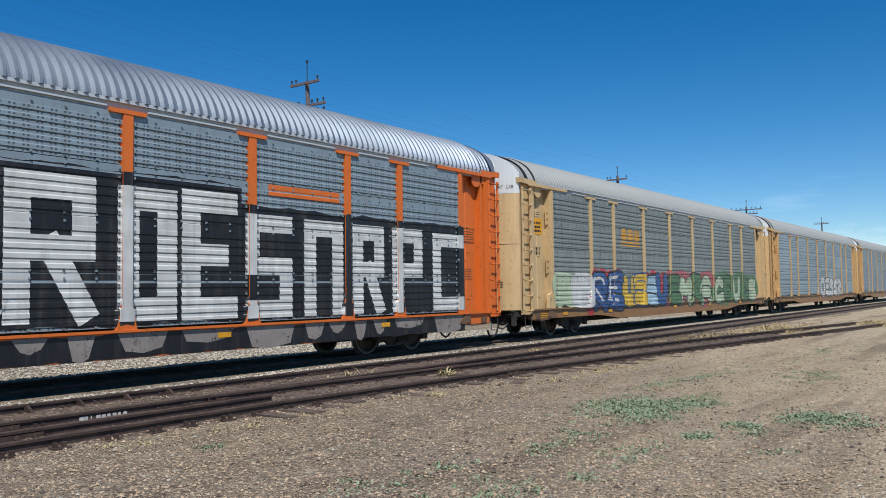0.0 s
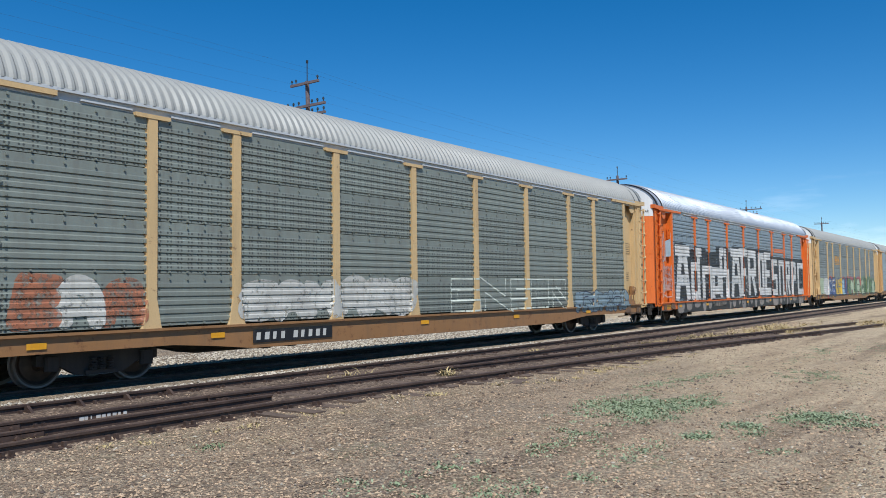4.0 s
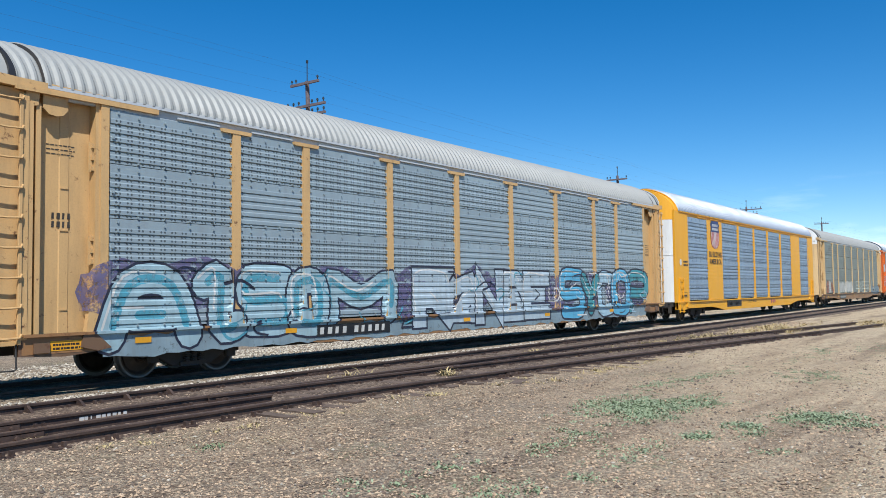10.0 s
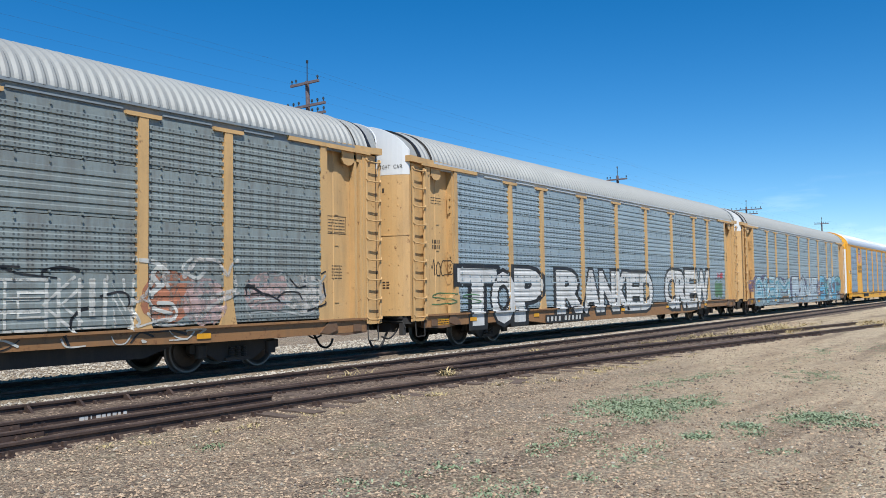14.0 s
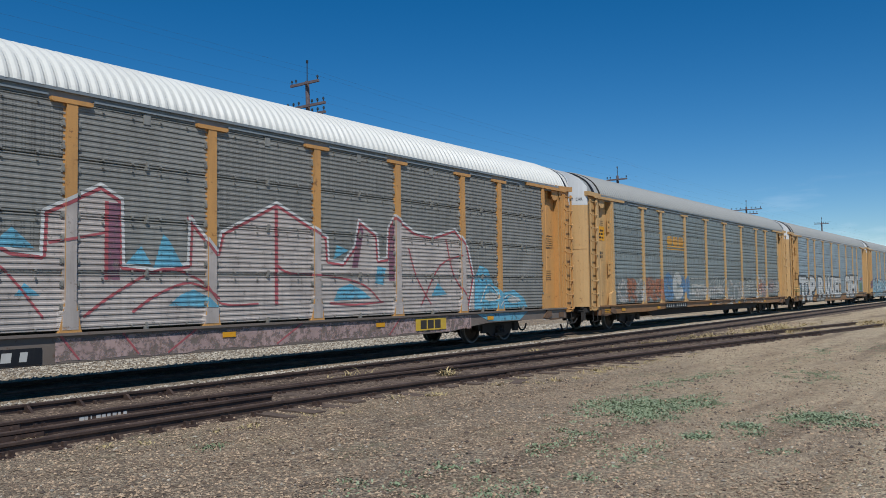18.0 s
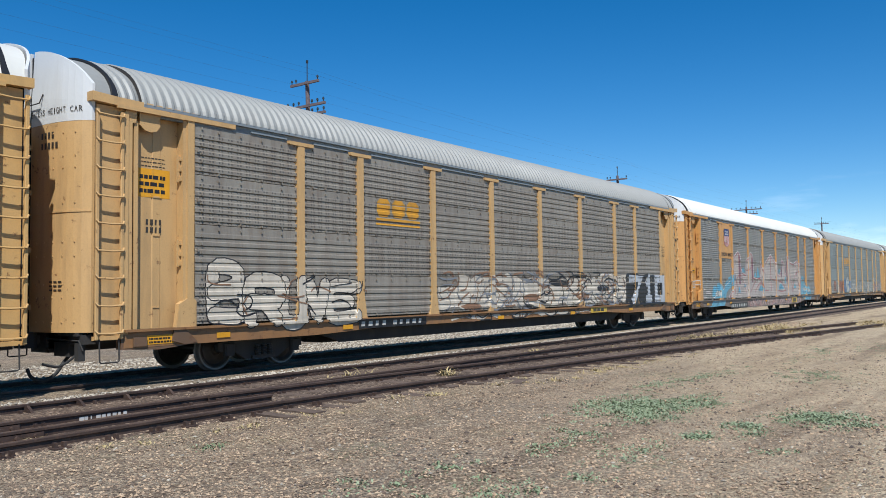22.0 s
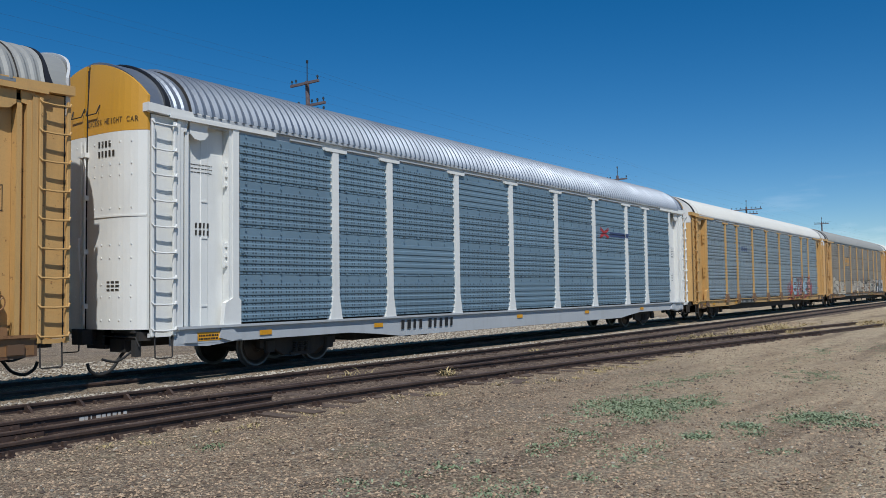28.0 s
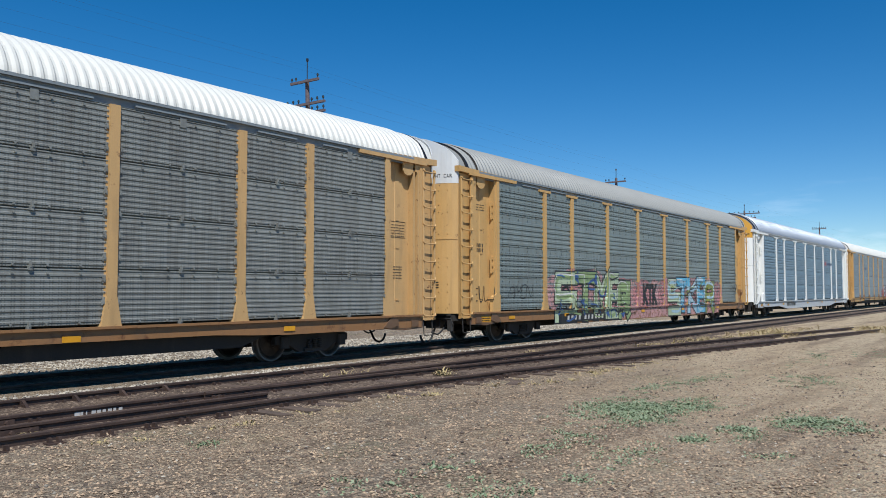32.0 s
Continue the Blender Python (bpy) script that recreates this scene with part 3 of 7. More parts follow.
def rail_mesh():
    """The top rail over the end bay, stepping down over the first screens."""
    def build(bm):
        prism(bm, [(-0.07, 4.985), (-0.07, 4.83), (0.42, 4.81), (0.46, 4.78), (1.95, 4.78), (2.95, 4.78), (2.95, 4.90), (1.95, 4.93), (0.4, 4.96)], -0.08, 0.21, "y")
        prism(bm, [(0.38, 4.84), (0.38, 4.77), (1.75, 4.77), (1.75, 4.84)], -0.10, -0.06, "y")
    return shared("top_rail", build)


def sill_mesh(belly=0.1):
    def build(bm):
        n = 28
        top = [(0.55 + (LONG - 1.1) * i / n, Z_SILL1) for i in range(n + 1)]

        def low(x):
            e = min(x, LONG - x)
            if e < 5.6:
                return 0.62
            return 0.62 - belly * min(1.0, (e - 5.6) / 1.2)
        bot = [(x, low(x)) for x, _ in top]
        prism(bm, top + bot[::-1], -0.05, 0.03, "y")
        box(bm, 0.55, LONG - 0.55, -0.11, 0.0, Z_SILL1 - 0.045, Z_SILL1)
    return shared("side_sill/%.2f" % belly, build)


def belly_mesh():
    def build(bm):
        prism(bm, [(5.0, 0.8), (6.2, 0.40), (LONG - 6.2, 0.40), (LONG - 5.0, 0.8)], 0.2, 0.26, "y")
    return shared("belly_plate", build)


def foot_mesh():
    """The plate at the foot of a post, lapping over the sill."""
    def build(bm):
        prism(bm, [(-0.24, 0.79), (0.24, 0.79), (0.22, 1.0), (0.15, 1.2), (-0.15, 1.2), (-0.22, 1.0)], -0.125, -0.02, "y")
    return shared("post_foot", build)


def plate_mesh(a, b):
    """The eave plate between the screens and the roof."""
    def build(bm):
        box(bm, a, b, -0.015, 0.06, Z_P1 - 0.004, Z_EAVE + 0.02)
        box(bm, a, b, -0.082, -0.02, Z_EAVE - 0.05, Z_EAVE + 0.005)
        for p, q in zip((2.96,) + POSTS, POSTS + (LONG - 2.96,)):
            # short lit angle over each bay
            if q - p > 0.8:
                box(bm, p + 0.4, q - 0.4, -0.068, -0.016, Z_P1 + 0.03, Z_P1 + 0.062)
    return shared("eave_plate/%.1f" % a, build)


def far_wall_mesh():
    def build(bm):
        hs = [Z_P0 + RIB * f * 0.5 for f in range(int((Z_P1 - Z_P0) / RIB * 2))]
        a = [(bm.verts.new((0.7, WIDE + (0.0 if i % 2 else 0.03), h)), bm.verts.new((LONG - 0.7, WIDE + (0.0 if i % 2 else 0.03), h))) for i, h in enumerate(hs)]
        for p, q in zip(a, a[1:]):
            bm.faces.new((p[0], p[1], q[1], q[0]))
        box(bm, 0.7, LONG - 0.7, WIDE - 0.06, WIDE - 0.01, 0.9, Z_EAVE)
    return shared("far_side_wall", build)


def deck_mesh(z0, z1):
    def build(bm):
        box(bm, 0.3, LONG - 0.3, 0.2, WIDE - 0.2, z0, z1)
    return shared("deck/%.2f" % z0, build)


def underframe_mesh():
    def build(bm):
        prism(bm, [(-0.1, 0.55), (5.6, 0.55), (6.6, 0.34), (LONG - 6.6, 0.34), (LONG - 5.6, 0.55), (LONG + 0.1, 0.55), (LONG + 0.1, 0.95), (-0.1, 0.95)], 1.2, 1.8, "y")
        for x in np.linspace(2.0, LONG - 2.0, 14):
            box(bm, x - 0.06, x + 0.06, 0.05, WIDE - 0.05, 0.66, 0.9)
        for x in (0.1, LONG - 0.5):
            box(bm, x, x + 0.4, 0.3, WIDE - 0.3, 0.7, 0.9)
    return shared("underframe", build)


def tank_mesh():
    def build(bm):
        box(bm, 0, 1.1, 0, 0.4, 0, 0.26, 0.05)
    return shared("brake_box", build)


def valve_mesh():
    def build(bm):
        box(bm, 0, 0.2, 0.0, 0.3, -0.02, 0.26, 0.03)
    return shared("valve_box", build)


def frame_mesh():
    """Cast side frame of a truck, with its window, spring nest and journal ends."""
    def build(bm):
        prism(bm, [(-1.12, 0.40), (-1.12, 0.56), (-0.86, 0.62), (-0.45, 0.80), (0.45, 0.80), (0.86, 0.62), (1.12, 0.56), (1.12, 0.40), (0.7, 0.36), (0.42, 0.20), (-0.42, 0.20), (-0.7, 0.36)], 0.0, 0.12, "y")
        for x in (-0.88, 0.88):
            box(bm, x - 0.12, x + 0.12, -0.08, 0.04, 0.30, 0.54, 0.03)
        for x in (-0.16, 0.0, 0.16):
            lathe_at(bm, x, -0.05, 0.28, 0.06, 0.22)
        box(bm, -0.3, 0.3, -0.06, 0.05, 0.20, 0.27)
    return shared("side_frame", build)


def lathe_at(bm, x, y, z, r, h):
    for k in range(5):
        zz = z + h * k / 5
        ring = [(x + r * math.cos(a), y + r * math.sin(a)) for a in (2 * math.pi * i / 8 for i in range(8))]
        prism(bm, ring, zz, zz + h / 9)


def bolster_mesh():
    def build(bm):
        box(bm, -0.22, 0.22, 0.5, 2.5, 0.42, 0.66)
        box(bm, -0.9, 0.9, 1.3, 1.4, 0.3, 0.4)
        box(bm, -0.9, 0.9, 1.6, 1.7, 0.3, 0.4)
    return shared("bolster", build)


WHEEL_R = 0.42


def wheels_mesh():
    def build(bm):
        for y, s in ((-0.72, -1), (0.72, 1)):
            prof = [(0.10, y + s * 0.10), (0.13, y + s * 0.06), (0.30, y + s * 0.005), (0.355, y + s * 0.045), (WHEEL_R - 0.012, y + s * 0.05), (WHEEL_R, y + s * 0.04), (WHEEL_R, y - s * 0.06), (WHEEL_R + 0.026, y - s * 0.07), (WHEEL_R + 0.026, y - s * 0.09), (0.35, y - s * 0.09), (0.28, y - s * 0.03), (0.10, y - s * 0.06)]
            lathe(bm, prof if s < 0 else prof[::-1], 28)
        lathe(bm, [(0.08, -1.02), (0.08, 1.02)], 12)
        for y in (-1.04, 1.04):
            for k in range(3):
                a = 2 * math.pi * k / 3
                box(bm, 0.045 * math.cos(a) - 0.014, 0.045 * math.cos(a) + 0.014, y - 0.02, y + 0.02, 0.045 * math.sin(a) - 0.014, 0.045 * math.sin(a) + 0.014)
    return shared("wheelset", build)




def coupler_mesh():
    def build(bm):
        box(bm, -0.42, 0.1, 1.40, 1.60, 0.70, 0.86, 0.03)
        prism(bm, [(-0.46, 1.34), (-0.30, 1.30), (-0.22, 1.36), (-0.22, 1.64), (-0.34, 1.70), (-0.50, 1.62), (-0.47, 1.50)], 0.64, 0.92)
        box(bm, -0.15, 0.05, 1.2, 1.8, 0.62, 0.95)
    return shared("coupler", build)


def gear_mesh():
    """Cut lever, striker plates and brackets under the end door."""
    def build(bm):
        tube(bm, [(-0.08, 0.15, 0.62), (-0.12, 0.2, 0.78), (-0.14, 1.3, 0.80)], 0.016)
        box(bm, -0.10, 0.25, 0.12, 0.55, 0.72, 0.88)
        box(bm, -0.16, 0.0, 0.20, 0.9, 0.86, 0.92)
        box(bm, -0.06, 0.12, 0.62, 1.1, 0.50, 0.74)
        box(bm, -0.14, -0.02, 0.18, 0.30, 0.44, 0.74)
    return shared("end_gear", build)


def hose_mesh():
    def build(bm):
        tube(bm, [tuple(p) for p in curve3([(0.3, 0.95, 0.64), (0.02, 0.88, 0.42), (-0.18, 0.84, 0.2), (-0.42, 0.82, 0.12), (-0.6, 0.82, 0.2), (-0.66, 0.83, 0.34)])], 0.03, 8)
        tube(bm, [tuple(p) for p in curve3([(0.2, 0.55, 0.7), (-0.02, 0.52, 0.5), (-0.3, 0.5, 0.36), (-0.58, 0.5, 0.42)])], 0.022, 8)
    return shared("air_hose", build)


def curve3(pts, n=4):
    """A smooth line through points in space."""
    out = []
    for i in range(len(pts) - 1):
        a, b, c, d = (Vector(pts[max(0, min(len(pts) - 1, i + q))]) for q in (-1, 0, 1, 2))
        for k in range(n):
            t = k / n
            out.append(0.5 * (2 * b + (c - a) * t + (2 * a - 5 * b + 4 * c - d) * t * t + (3 * b - a - 3 * c + d) * t ** 3))
    return out + [Vector(pts[-1])]


def step_mesh():
    def build(bm):
        tube(bm, [(0.10, -0.04, 0.80), (0.10, -0.06, 0.42), (0.13, -0.06, 0.40), (0.43, -0.06, 0.40), (0.46, -0.06, 0.42), (0.46, -0.04, 0.80)], 0.014)
    return shared("stirrup_step", build)


def corner_mesh():
    """Lower end casting and bolster end between the ladder and the sill."""
    def build(bm):
        prism(bm, [(0.5, 0.90), (0.5, 0.60), (1.25, 0.56), (1.7, 0.60), (2.2, 0.66), (2.2, 0.90)], -0.045, 0.10, "y")
        prism(bm, [(1.55, 0.93), (1.75, 0.93), (2.05, 0.66), (1.8, 0.62), (1.5, 0.7)], -0.085, -0.04, "y")
        box(bm, 0.72, 0.98, -0.09, -0.02, 0.64, 0.80)
    return shared("end_sill", build)


def clip_mesh():
    """A hooked clip that holds a screen to its post."""
    def build(bm):
        prism(bm, [(-0.035, -0.05), (0.035, -0.05), (0.04, 0.0), (0.02, 0.06), (-0.02, 0.06), (-0.04, 0.0)], -0.05, -0.01, "y")
        box(bm, -0.015, 0.015, -0.065, -0.045, -0.03, 0.02)
    return shared("clip", build)


def tab_mesh():
    def build(bm):
        box(bm, -0.07, 0.07, -0.05, 0.0, Z_P1 - 0.17, Z_P1 + 0.01)
    return shared("eave_tab", build)


def brake_mesh():
    """Hand brake housing with its wheel, rod and chain guide."""
    def build(bm):
        box(bm, 1.06, 1.26, -0.06, 0.09, 1.28, 1.62, 0.03)
        for r in (0.13, 0.05):
            n = 18
            tube(bm, [(1.16 + r * math.cos(2 * math.pi * i / n), -0.10, 1.45 + r * math.sin(2 * math.pi * i / n)) for i in range(n + 1)], 0.013)
        for i in range(3):
            a = 2 * math.pi * i / 3 + 0.4
            tube(bm, [(1.16, -0.10, 1.45), (1.16 + 0.13 * math.cos(a), -0.10, 1.45 + 0.13 * math.sin(a))], 0.01)
        tube(bm, [(1.13, -0.02, 1.3), (1.11, -0.02, 0.75), (1.4, -0.01, 0.52), (2.4, 0.05, 0.5)], 0.016)
        prism(bm, [(0.95, 0.93), (1.75, 0.93), (1.75, 1.06), (1.5, 1.12), (1.36, 1.3), (1.28, 1.3), (1.26, 1.12), (0.95, 1.06)], -0.02, 0.09, "y")
    return shared("hand_brake", build)


def plain_panel(a, b, z0, z1, y0=-0.06, y1=0.03):
    def build(bm):
        prism(bm, [(a, z0), (b, z0), (b, z1), (a, z1)], y0, y1, "y")
    return shared("plain_panel/%.2f/%.2f/%.2f/%.2f" % (a, b, z0, y0), build)


CARS = {}


def auto_rack(k, label, coat, screen_coat, roof, top=None, sill=None, caps=1, solid=(), posts=POSTS, bays=BAYS, modern=False, door=None, edge=None, fine=False, hooded=True, braked=False, bellied=False, footed=False):
    car = thing("auto_rack_car", label, "railcar", "train of auto rack cars")
    top, sill, door, edge = top or M_WHITE, sill or (M_SILL if coat in (M_TAN, M_TAN2) else coat), door or coat, edge or M_SILVER
    CARS[k] = car
    STYLE[k] = (posts, fine, modern, solid)
    hang("deck", deck_mesh(0.92, 0.98), M_UNDER, car)
    hang("underframe", underframe_mesh(), M_UNDER, car, label="grimy black centre sill and cross bearers")
    hang("brake_box", tank_mesh(), M_UNDER, car, (9.2, 0.25, 0.44))
    for bx in (7.6, 8.3):
        hang("valve_box", valve_mesh(), M_UNDER, car, (bx, 0.25, 0.42))
    drop = 0.2 if modern else -0.07 if bellied else 0.17
    hang("side_sill", sill_mesh(drop), sill, car)
    hang("side_sill", sill_mesh(drop), sill, car, (LONG, WIDE, 0), turn=math.pi)
    if bellied:
        hang("belly_plate", belly_mesh(), M_UNDER, car, label="grimy black lower sill plate")
    hang("far_side_wall", far_wall_mesh(), screen_coat, car)
    hang("interior_deck", deck_mesh(2.55, 2.6), M_INNERSHADE, car)
    hang("eave_plate", plate_mesh(0.9, LONG - 0.9), edge, car)
    hang("eave_plate", plate_mesh(0.9, LONG - 0.9), edge, car, (LONG, WIDE, 0), turn=math.pi)
    hang("roof", roof_mesh(0.86, LONG - 0.86, roof is M_ROOFNEW, 0.065 if roof is M_ROOFNEW else 0.042), roof, car, label="arched corrugated metal roof")
    for i, (a, b) in enumerate(bays):
        for r in range(ROWS):
            hang("side_screen", screen_mesh(round(b - a, 2), fine), screen_coat, car, (a, SCREEN_Y, Z_P0 + r * ROW_H))
    for x in posts:
        hang("side_post", post_mesh(caps), coat, car, (x, 0, 0))
        if footed:
            hang("post_foot", foot_mesh(), M_FOOT, car, (x, 0, 0), "brown weathered foot plate")
        hang("side_post", post_mesh(0), coat, car, (x, WIDE, 0), turn=math.pi)
    if fine:
        for x in posts:
            for s in (-1, 1):
                for z in np.linspace(1.35, 4.35, 9):
                    if not any(a - 0.3 <= x + 0.1 * s <= b + 0.3 and a <= x + 0.2 * s <= b and z > z0 for a, b, z0 in solid):
                        hang("clip", clip_mesh(), screen_coat, car, (x + s * 0.135, 0, float(z)))
        for a, b in bays:
            if b - a > 2:
                hang("eave_tab", tab_mesh(), screen_coat, car, ((a + b) / 2, 0, 0))
    for a, b, z0 in solid:
        hang("plain_panel", plain_panel(a, b, z0, Z_P1), coat, car, label="smooth painted steel panel")
    for e in (0, 1):
        inn = 0.42 if modern else 0.0
        at, turn = ((inn, 0, 0), 0.0) if e == 0 else ((LONG - inn, WIDE, 0), math.pi)
        # doors, hood and end gear are alike at both ends
        for half in (0, 1):
            leaf = hang("end_door", door_mesh(half, "leaf"), door, car, at, turn=turn)
            hang("door_top", door_mesh(half, "top"), top, leaf, label="white painted door top")
        hang("door_latch", latch_mesh(), door, car, at, turn=turn)
        hang("door_gap", gap_shade_mesh(), M_INNERSHADE, car, at, turn=turn, label="dark gap behind the door leaves")
        tall = roof is M_ROOFNEW
        hang("roof_hood", cap_mesh(tall), coat if modern else roof, car, at, turn=turn, label="ribbed roof hood over the end door")
        hang("roof_strap", strap_mesh(tall), edge if modern else M_BLACK, car, at, turn=turn, label="thin seal band at the roof's end")
        if hooded and not modern:
            hang("roof_seam", seam_mesh(tall), M_UNDER, car, at, turn=turn, label="dark lap joint across the roof")
        hang("coupler", coupler_mesh(), M_UNDER, car, at, turn=turn)
        hang("end_gear", gear_mesh(), M_UNDER, car, at, turn=turn)
        hang("air_hose", hose_mesh(), M_HOSE, car, at, turn=turn, label="black rubber air hose")
    if modern:
        for nm, a, b in (("end_panel", 0.38, 2.02), ("end_panel", LONG - 2.05, LONG - 0.52)):
            hang(nm, plain_panel(a, b, 0.90, Z_EAVE, -0.045, 0.04), coat, car, label="smooth yellow corner panel")
            hang(nm, plain_panel(a + 0.02, b - 0.02, 0.91, Z_EAVE - 0.01, WIDE - 0.04, WIDE + 0.04), coat, car)
    for near in (0, 1):
        # end bays: near side and far side, each as built and mirrored
        for e in (0, 1):
            if near == 1 and modern:
                continue
            mirror = (near + e) % 2
            if modern:
                break
            at, turn = ((0, 0, 0), 0.0) if (near, e) == (0, 0) else ((LONG, WIDE, 0), math.pi) if (near, e) == (1, 1) else ((LONG, 0, 0), 0.0) if (near, e) == (0, 1) else ((0, WIDE, 0), math.pi)
            flip = -1 if mirror else 1
            for nm, me, mat in (("end_bay", bay_mesh(), coat), ("bracket", bracket_mesh(), coat), ("end_post", end_post_mesh(), coat), ("top_rail", rail_mesh(), coat), ("end_sill", corner_mesh(), M_SILVER if coat is M_PALE else M_ENDSILL), ("stirrup_step", step_mesh(), M_UNDER), ("ladder_back", ladder_back_mesh(), coat), ("channel", channel_mesh(), coat), ("corner_post", corner_post_mesh(), coat), ("ladder", ladder_foot_mesh(), coat)):
                o = hang(nm, me, mat, car, at, turn=turn)
                o.scale.x = flip
                if nm == "end_bay":
                    for z in (1.3, 2.6, 3.3):
                        hang("cleat", cleat_mesh(), mat, o, (0, 0, z))
                if nm == "ladder":
                    for x in (0.03, 0.49):
                        hang("ladder_rail", ladder_rail_mesh(), mat, o, (x, 0, 0))
                    for z in np.linspace(0.9, 4.62, 9):
                        hang("rung", rung_mesh(), mat, o, (0, 0, float(z)))
    if braked:
        o = hang("hand_brake", brake_mesh(), M_SILL, car, (LONG, 0, 0), label="rusty hand brake housing and wheel")
        o.scale.x = -1
    if modern:
        for at, flip in (((0.05, -0.02, 0), 1), ((LONG - 0.1, -0.02, 0), -1)):
            def short(bm):
                for x in (0.72, 1.18):
                    box(bm, x - 0.025, x + 0.025, -0.07, -0.02, 0.45, 1.95)
                for z in (0.5, 0.86, 1.22, 1.58, 1.9):
                    tube(bm, [(0.70, -0.09, z), (1.20, -0.09, z)], 0.014)
            o = hang("short_ladder", shared("short_ladder", short), coat, car, at)
            o.scale.x = flip
            o = hang("end_sill", corner_mesh(), sill, car, at)
            o.scale.x = flip
    for x in (4.0, LONG - 4.0):
        truck = new("truck")
        truck.parent, truck.location = car, (x, 0, 0)
        hang("side_frame", frame_mesh(), M_UNDER, truck, (0, 0.36, 0))
        hang("side_frame", frame_mesh(), M_UNDER, truck, (0, WIDE - 0.36, 0), turn=math.pi)
        hang("bolster", bolster_mesh(), M_UNDER, truck)
        for dx in (-0.89, 0.89):
            w = hang("wheelset", wheels_mesh(), M_WHEEL, truck)
            w.matrix_parent_inverse = Matrix.Translation((dx, 1.5, WHEEL_R))
            AXLES.append(w)
    return car


AXLES = []
SC_GREY = screen("grey_galvanised_screen", hexrgb(152, 168, 176), (0.16, 0.14, 0.12, 1), 0.35, 0.7)
SC_PALE = screen("pale_galvanised_screen", hexrgb(164, 180, 186), (0.2, 0.2, 0.2, 1), 0.25, 0.75)
SC_BLUE = screen("blue_grey_galvanised_screen", hexrgb(136, 163, 179), (0.2, 0.2, 0.2, 1), 0.12, 0.7, metal=0.3)
SC_HOLES = screen("blue_grey_punched_screen", hexrgb(156, 176, 194), (0.2, 0.2, 0.2, 1), 0.10, 0.9, metal=0.3, pu=0.088, pv=0.059, cut=0.45, hole_r=0.085)
SC_BROWN = screen("grimy_brown_grey_screen", hexrgb(152, 161, 157), (0.12, 0.095, 0.075, 1), 0.5, 0.6)
SC_DUST = screen("dust_brown_galvanised_screen", hexrgb(164, 156, 142), (0.15, 0.10, 0.07, 1), 0.5, 0.6)
SC_DARK = screen("dark_weathered_screen", hexrgb(164, 161, 152), (0.12, 0.11, 0.10, 1), 0.4, 0.45, pu=0.05, pv=0.047)
SC_KHAKI = screen("khaki_grey_screen", hexrgb(146, 153, 143), (0.14, 0.12, 0.10, 1), 0.4, 0.7)
SC_OLIVE = screen("dull_grey_screen", hexrgb(144, 156, 152), (0.14, 0.12, 0.10, 1), 0.4, 0.7)
SC_UMBER = screen("brown_weathered_screen", hexrgb(154, 156, 150), (0.10, 0.085, 0.07, 1), 0.5, 0.45, pu=0.05, pv=0.047)

UP_BAYS = ((2.02, 4.62), (6.80, 9.45), (9.45, 12.33), (12.33, 15.08), (15.08, 17.93), (17.93, 20.55), (22.75, 25.35))
auto_rack(0, "grey auto rack car with pale yellow ends far along the train", M_TAN, SC_GREY, M_ROOF)
auto_rack(1, "blue-grey auto rack car with yellow ends and white tag", M_TAN, SC_PALE, M_ROOF)
auto_rack(2, "brown-grey auto rack car with yellow posts and many-coloured graffiti", M_TAN2, SC_BROWN, M_ROOF)
auto_rack(3, "orange-ended auto rack car covered in black and white graffiti", M_ORANGE, SC_GREY, M_ROOFNEW)
auto_rack(4, "dull grey auto rack car with buff posts and white tags", M_TAN2, SC_KHAKI, M_ROOF, sill=M_SILL, braked=True)
auto_rack(5, "clean bright yellow auto rack car with blue-grey screens", M_UP, SC_HOLES, M_ROOFNEW, top=M_UP, caps=0, posts=(9.45, 12.33, 15.08, 17.93), bays=UP_BAYS, solid=((4.62, 6.80, 0.95), (20.55, 22.75, 0.95)), modern=True, edge=M_UP, door=M_WHITE)
auto_rack(6, "pale grey auto rack car with purple and blue graffiti", M_TAN, SC_PALE, M_ROOF)
auto_rack(7, "pale grey auto rack car with white block-letter graffiti", M_TAN, SC_PALE, M_ROOF, sill=M_SILL)
auto_rack(8, "brown-grey weathered auto rack car with faded tags", M_TAN, SC_BROWN, M_ROOF, sill=M_SILL, edge=M_EAVE, bellied=True)
auto_rack(9, "dark ribbed auto rack car with white roof and pink graffiti", M_RUSTTAN, SC_DARK, M_ROOFWHITE, solid=((4.83, 6.51, 2.98),), fine=True, sill=M_SILLGREY, hooded=False, edge=M_EAVE)
auto_rack(10, "brown-grey auto rack car with white and black graffiti", M_TAN, SC_DUST, M_ROOF, sill=M_SILL, edge=M_EAVE, bellied=True)
auto_rack(11, "blue-grey auto rack car with white roof and red-backed graffiti", M_GOLDTAN, SC_GREY, M_ROOFWHITE, hooded=False, bellied=True, footed=True)
auto_rack(12, "clean white-ended auto rack car with blue-grey screens", M_PALE, SC_BLUE, M_ROOFNEW, top=M_GOLD, sill=M_SILVER)
auto_rack(13, "dull grey auto rack car with green and blue graffiti", M_GOLDTAN, SC_OLIVE, M_ROOF, sill=M_SILL, braked=True, edge=M_EAVE)
auto_rack(14, "dark weathered ribbed auto rack car with white roof", M_TAN, SC_UMBER, M_ROOFWHITE, caps=0, fine=True, sill=M_SILL, hooded=False, edge=M_EAVE, bellied=True)

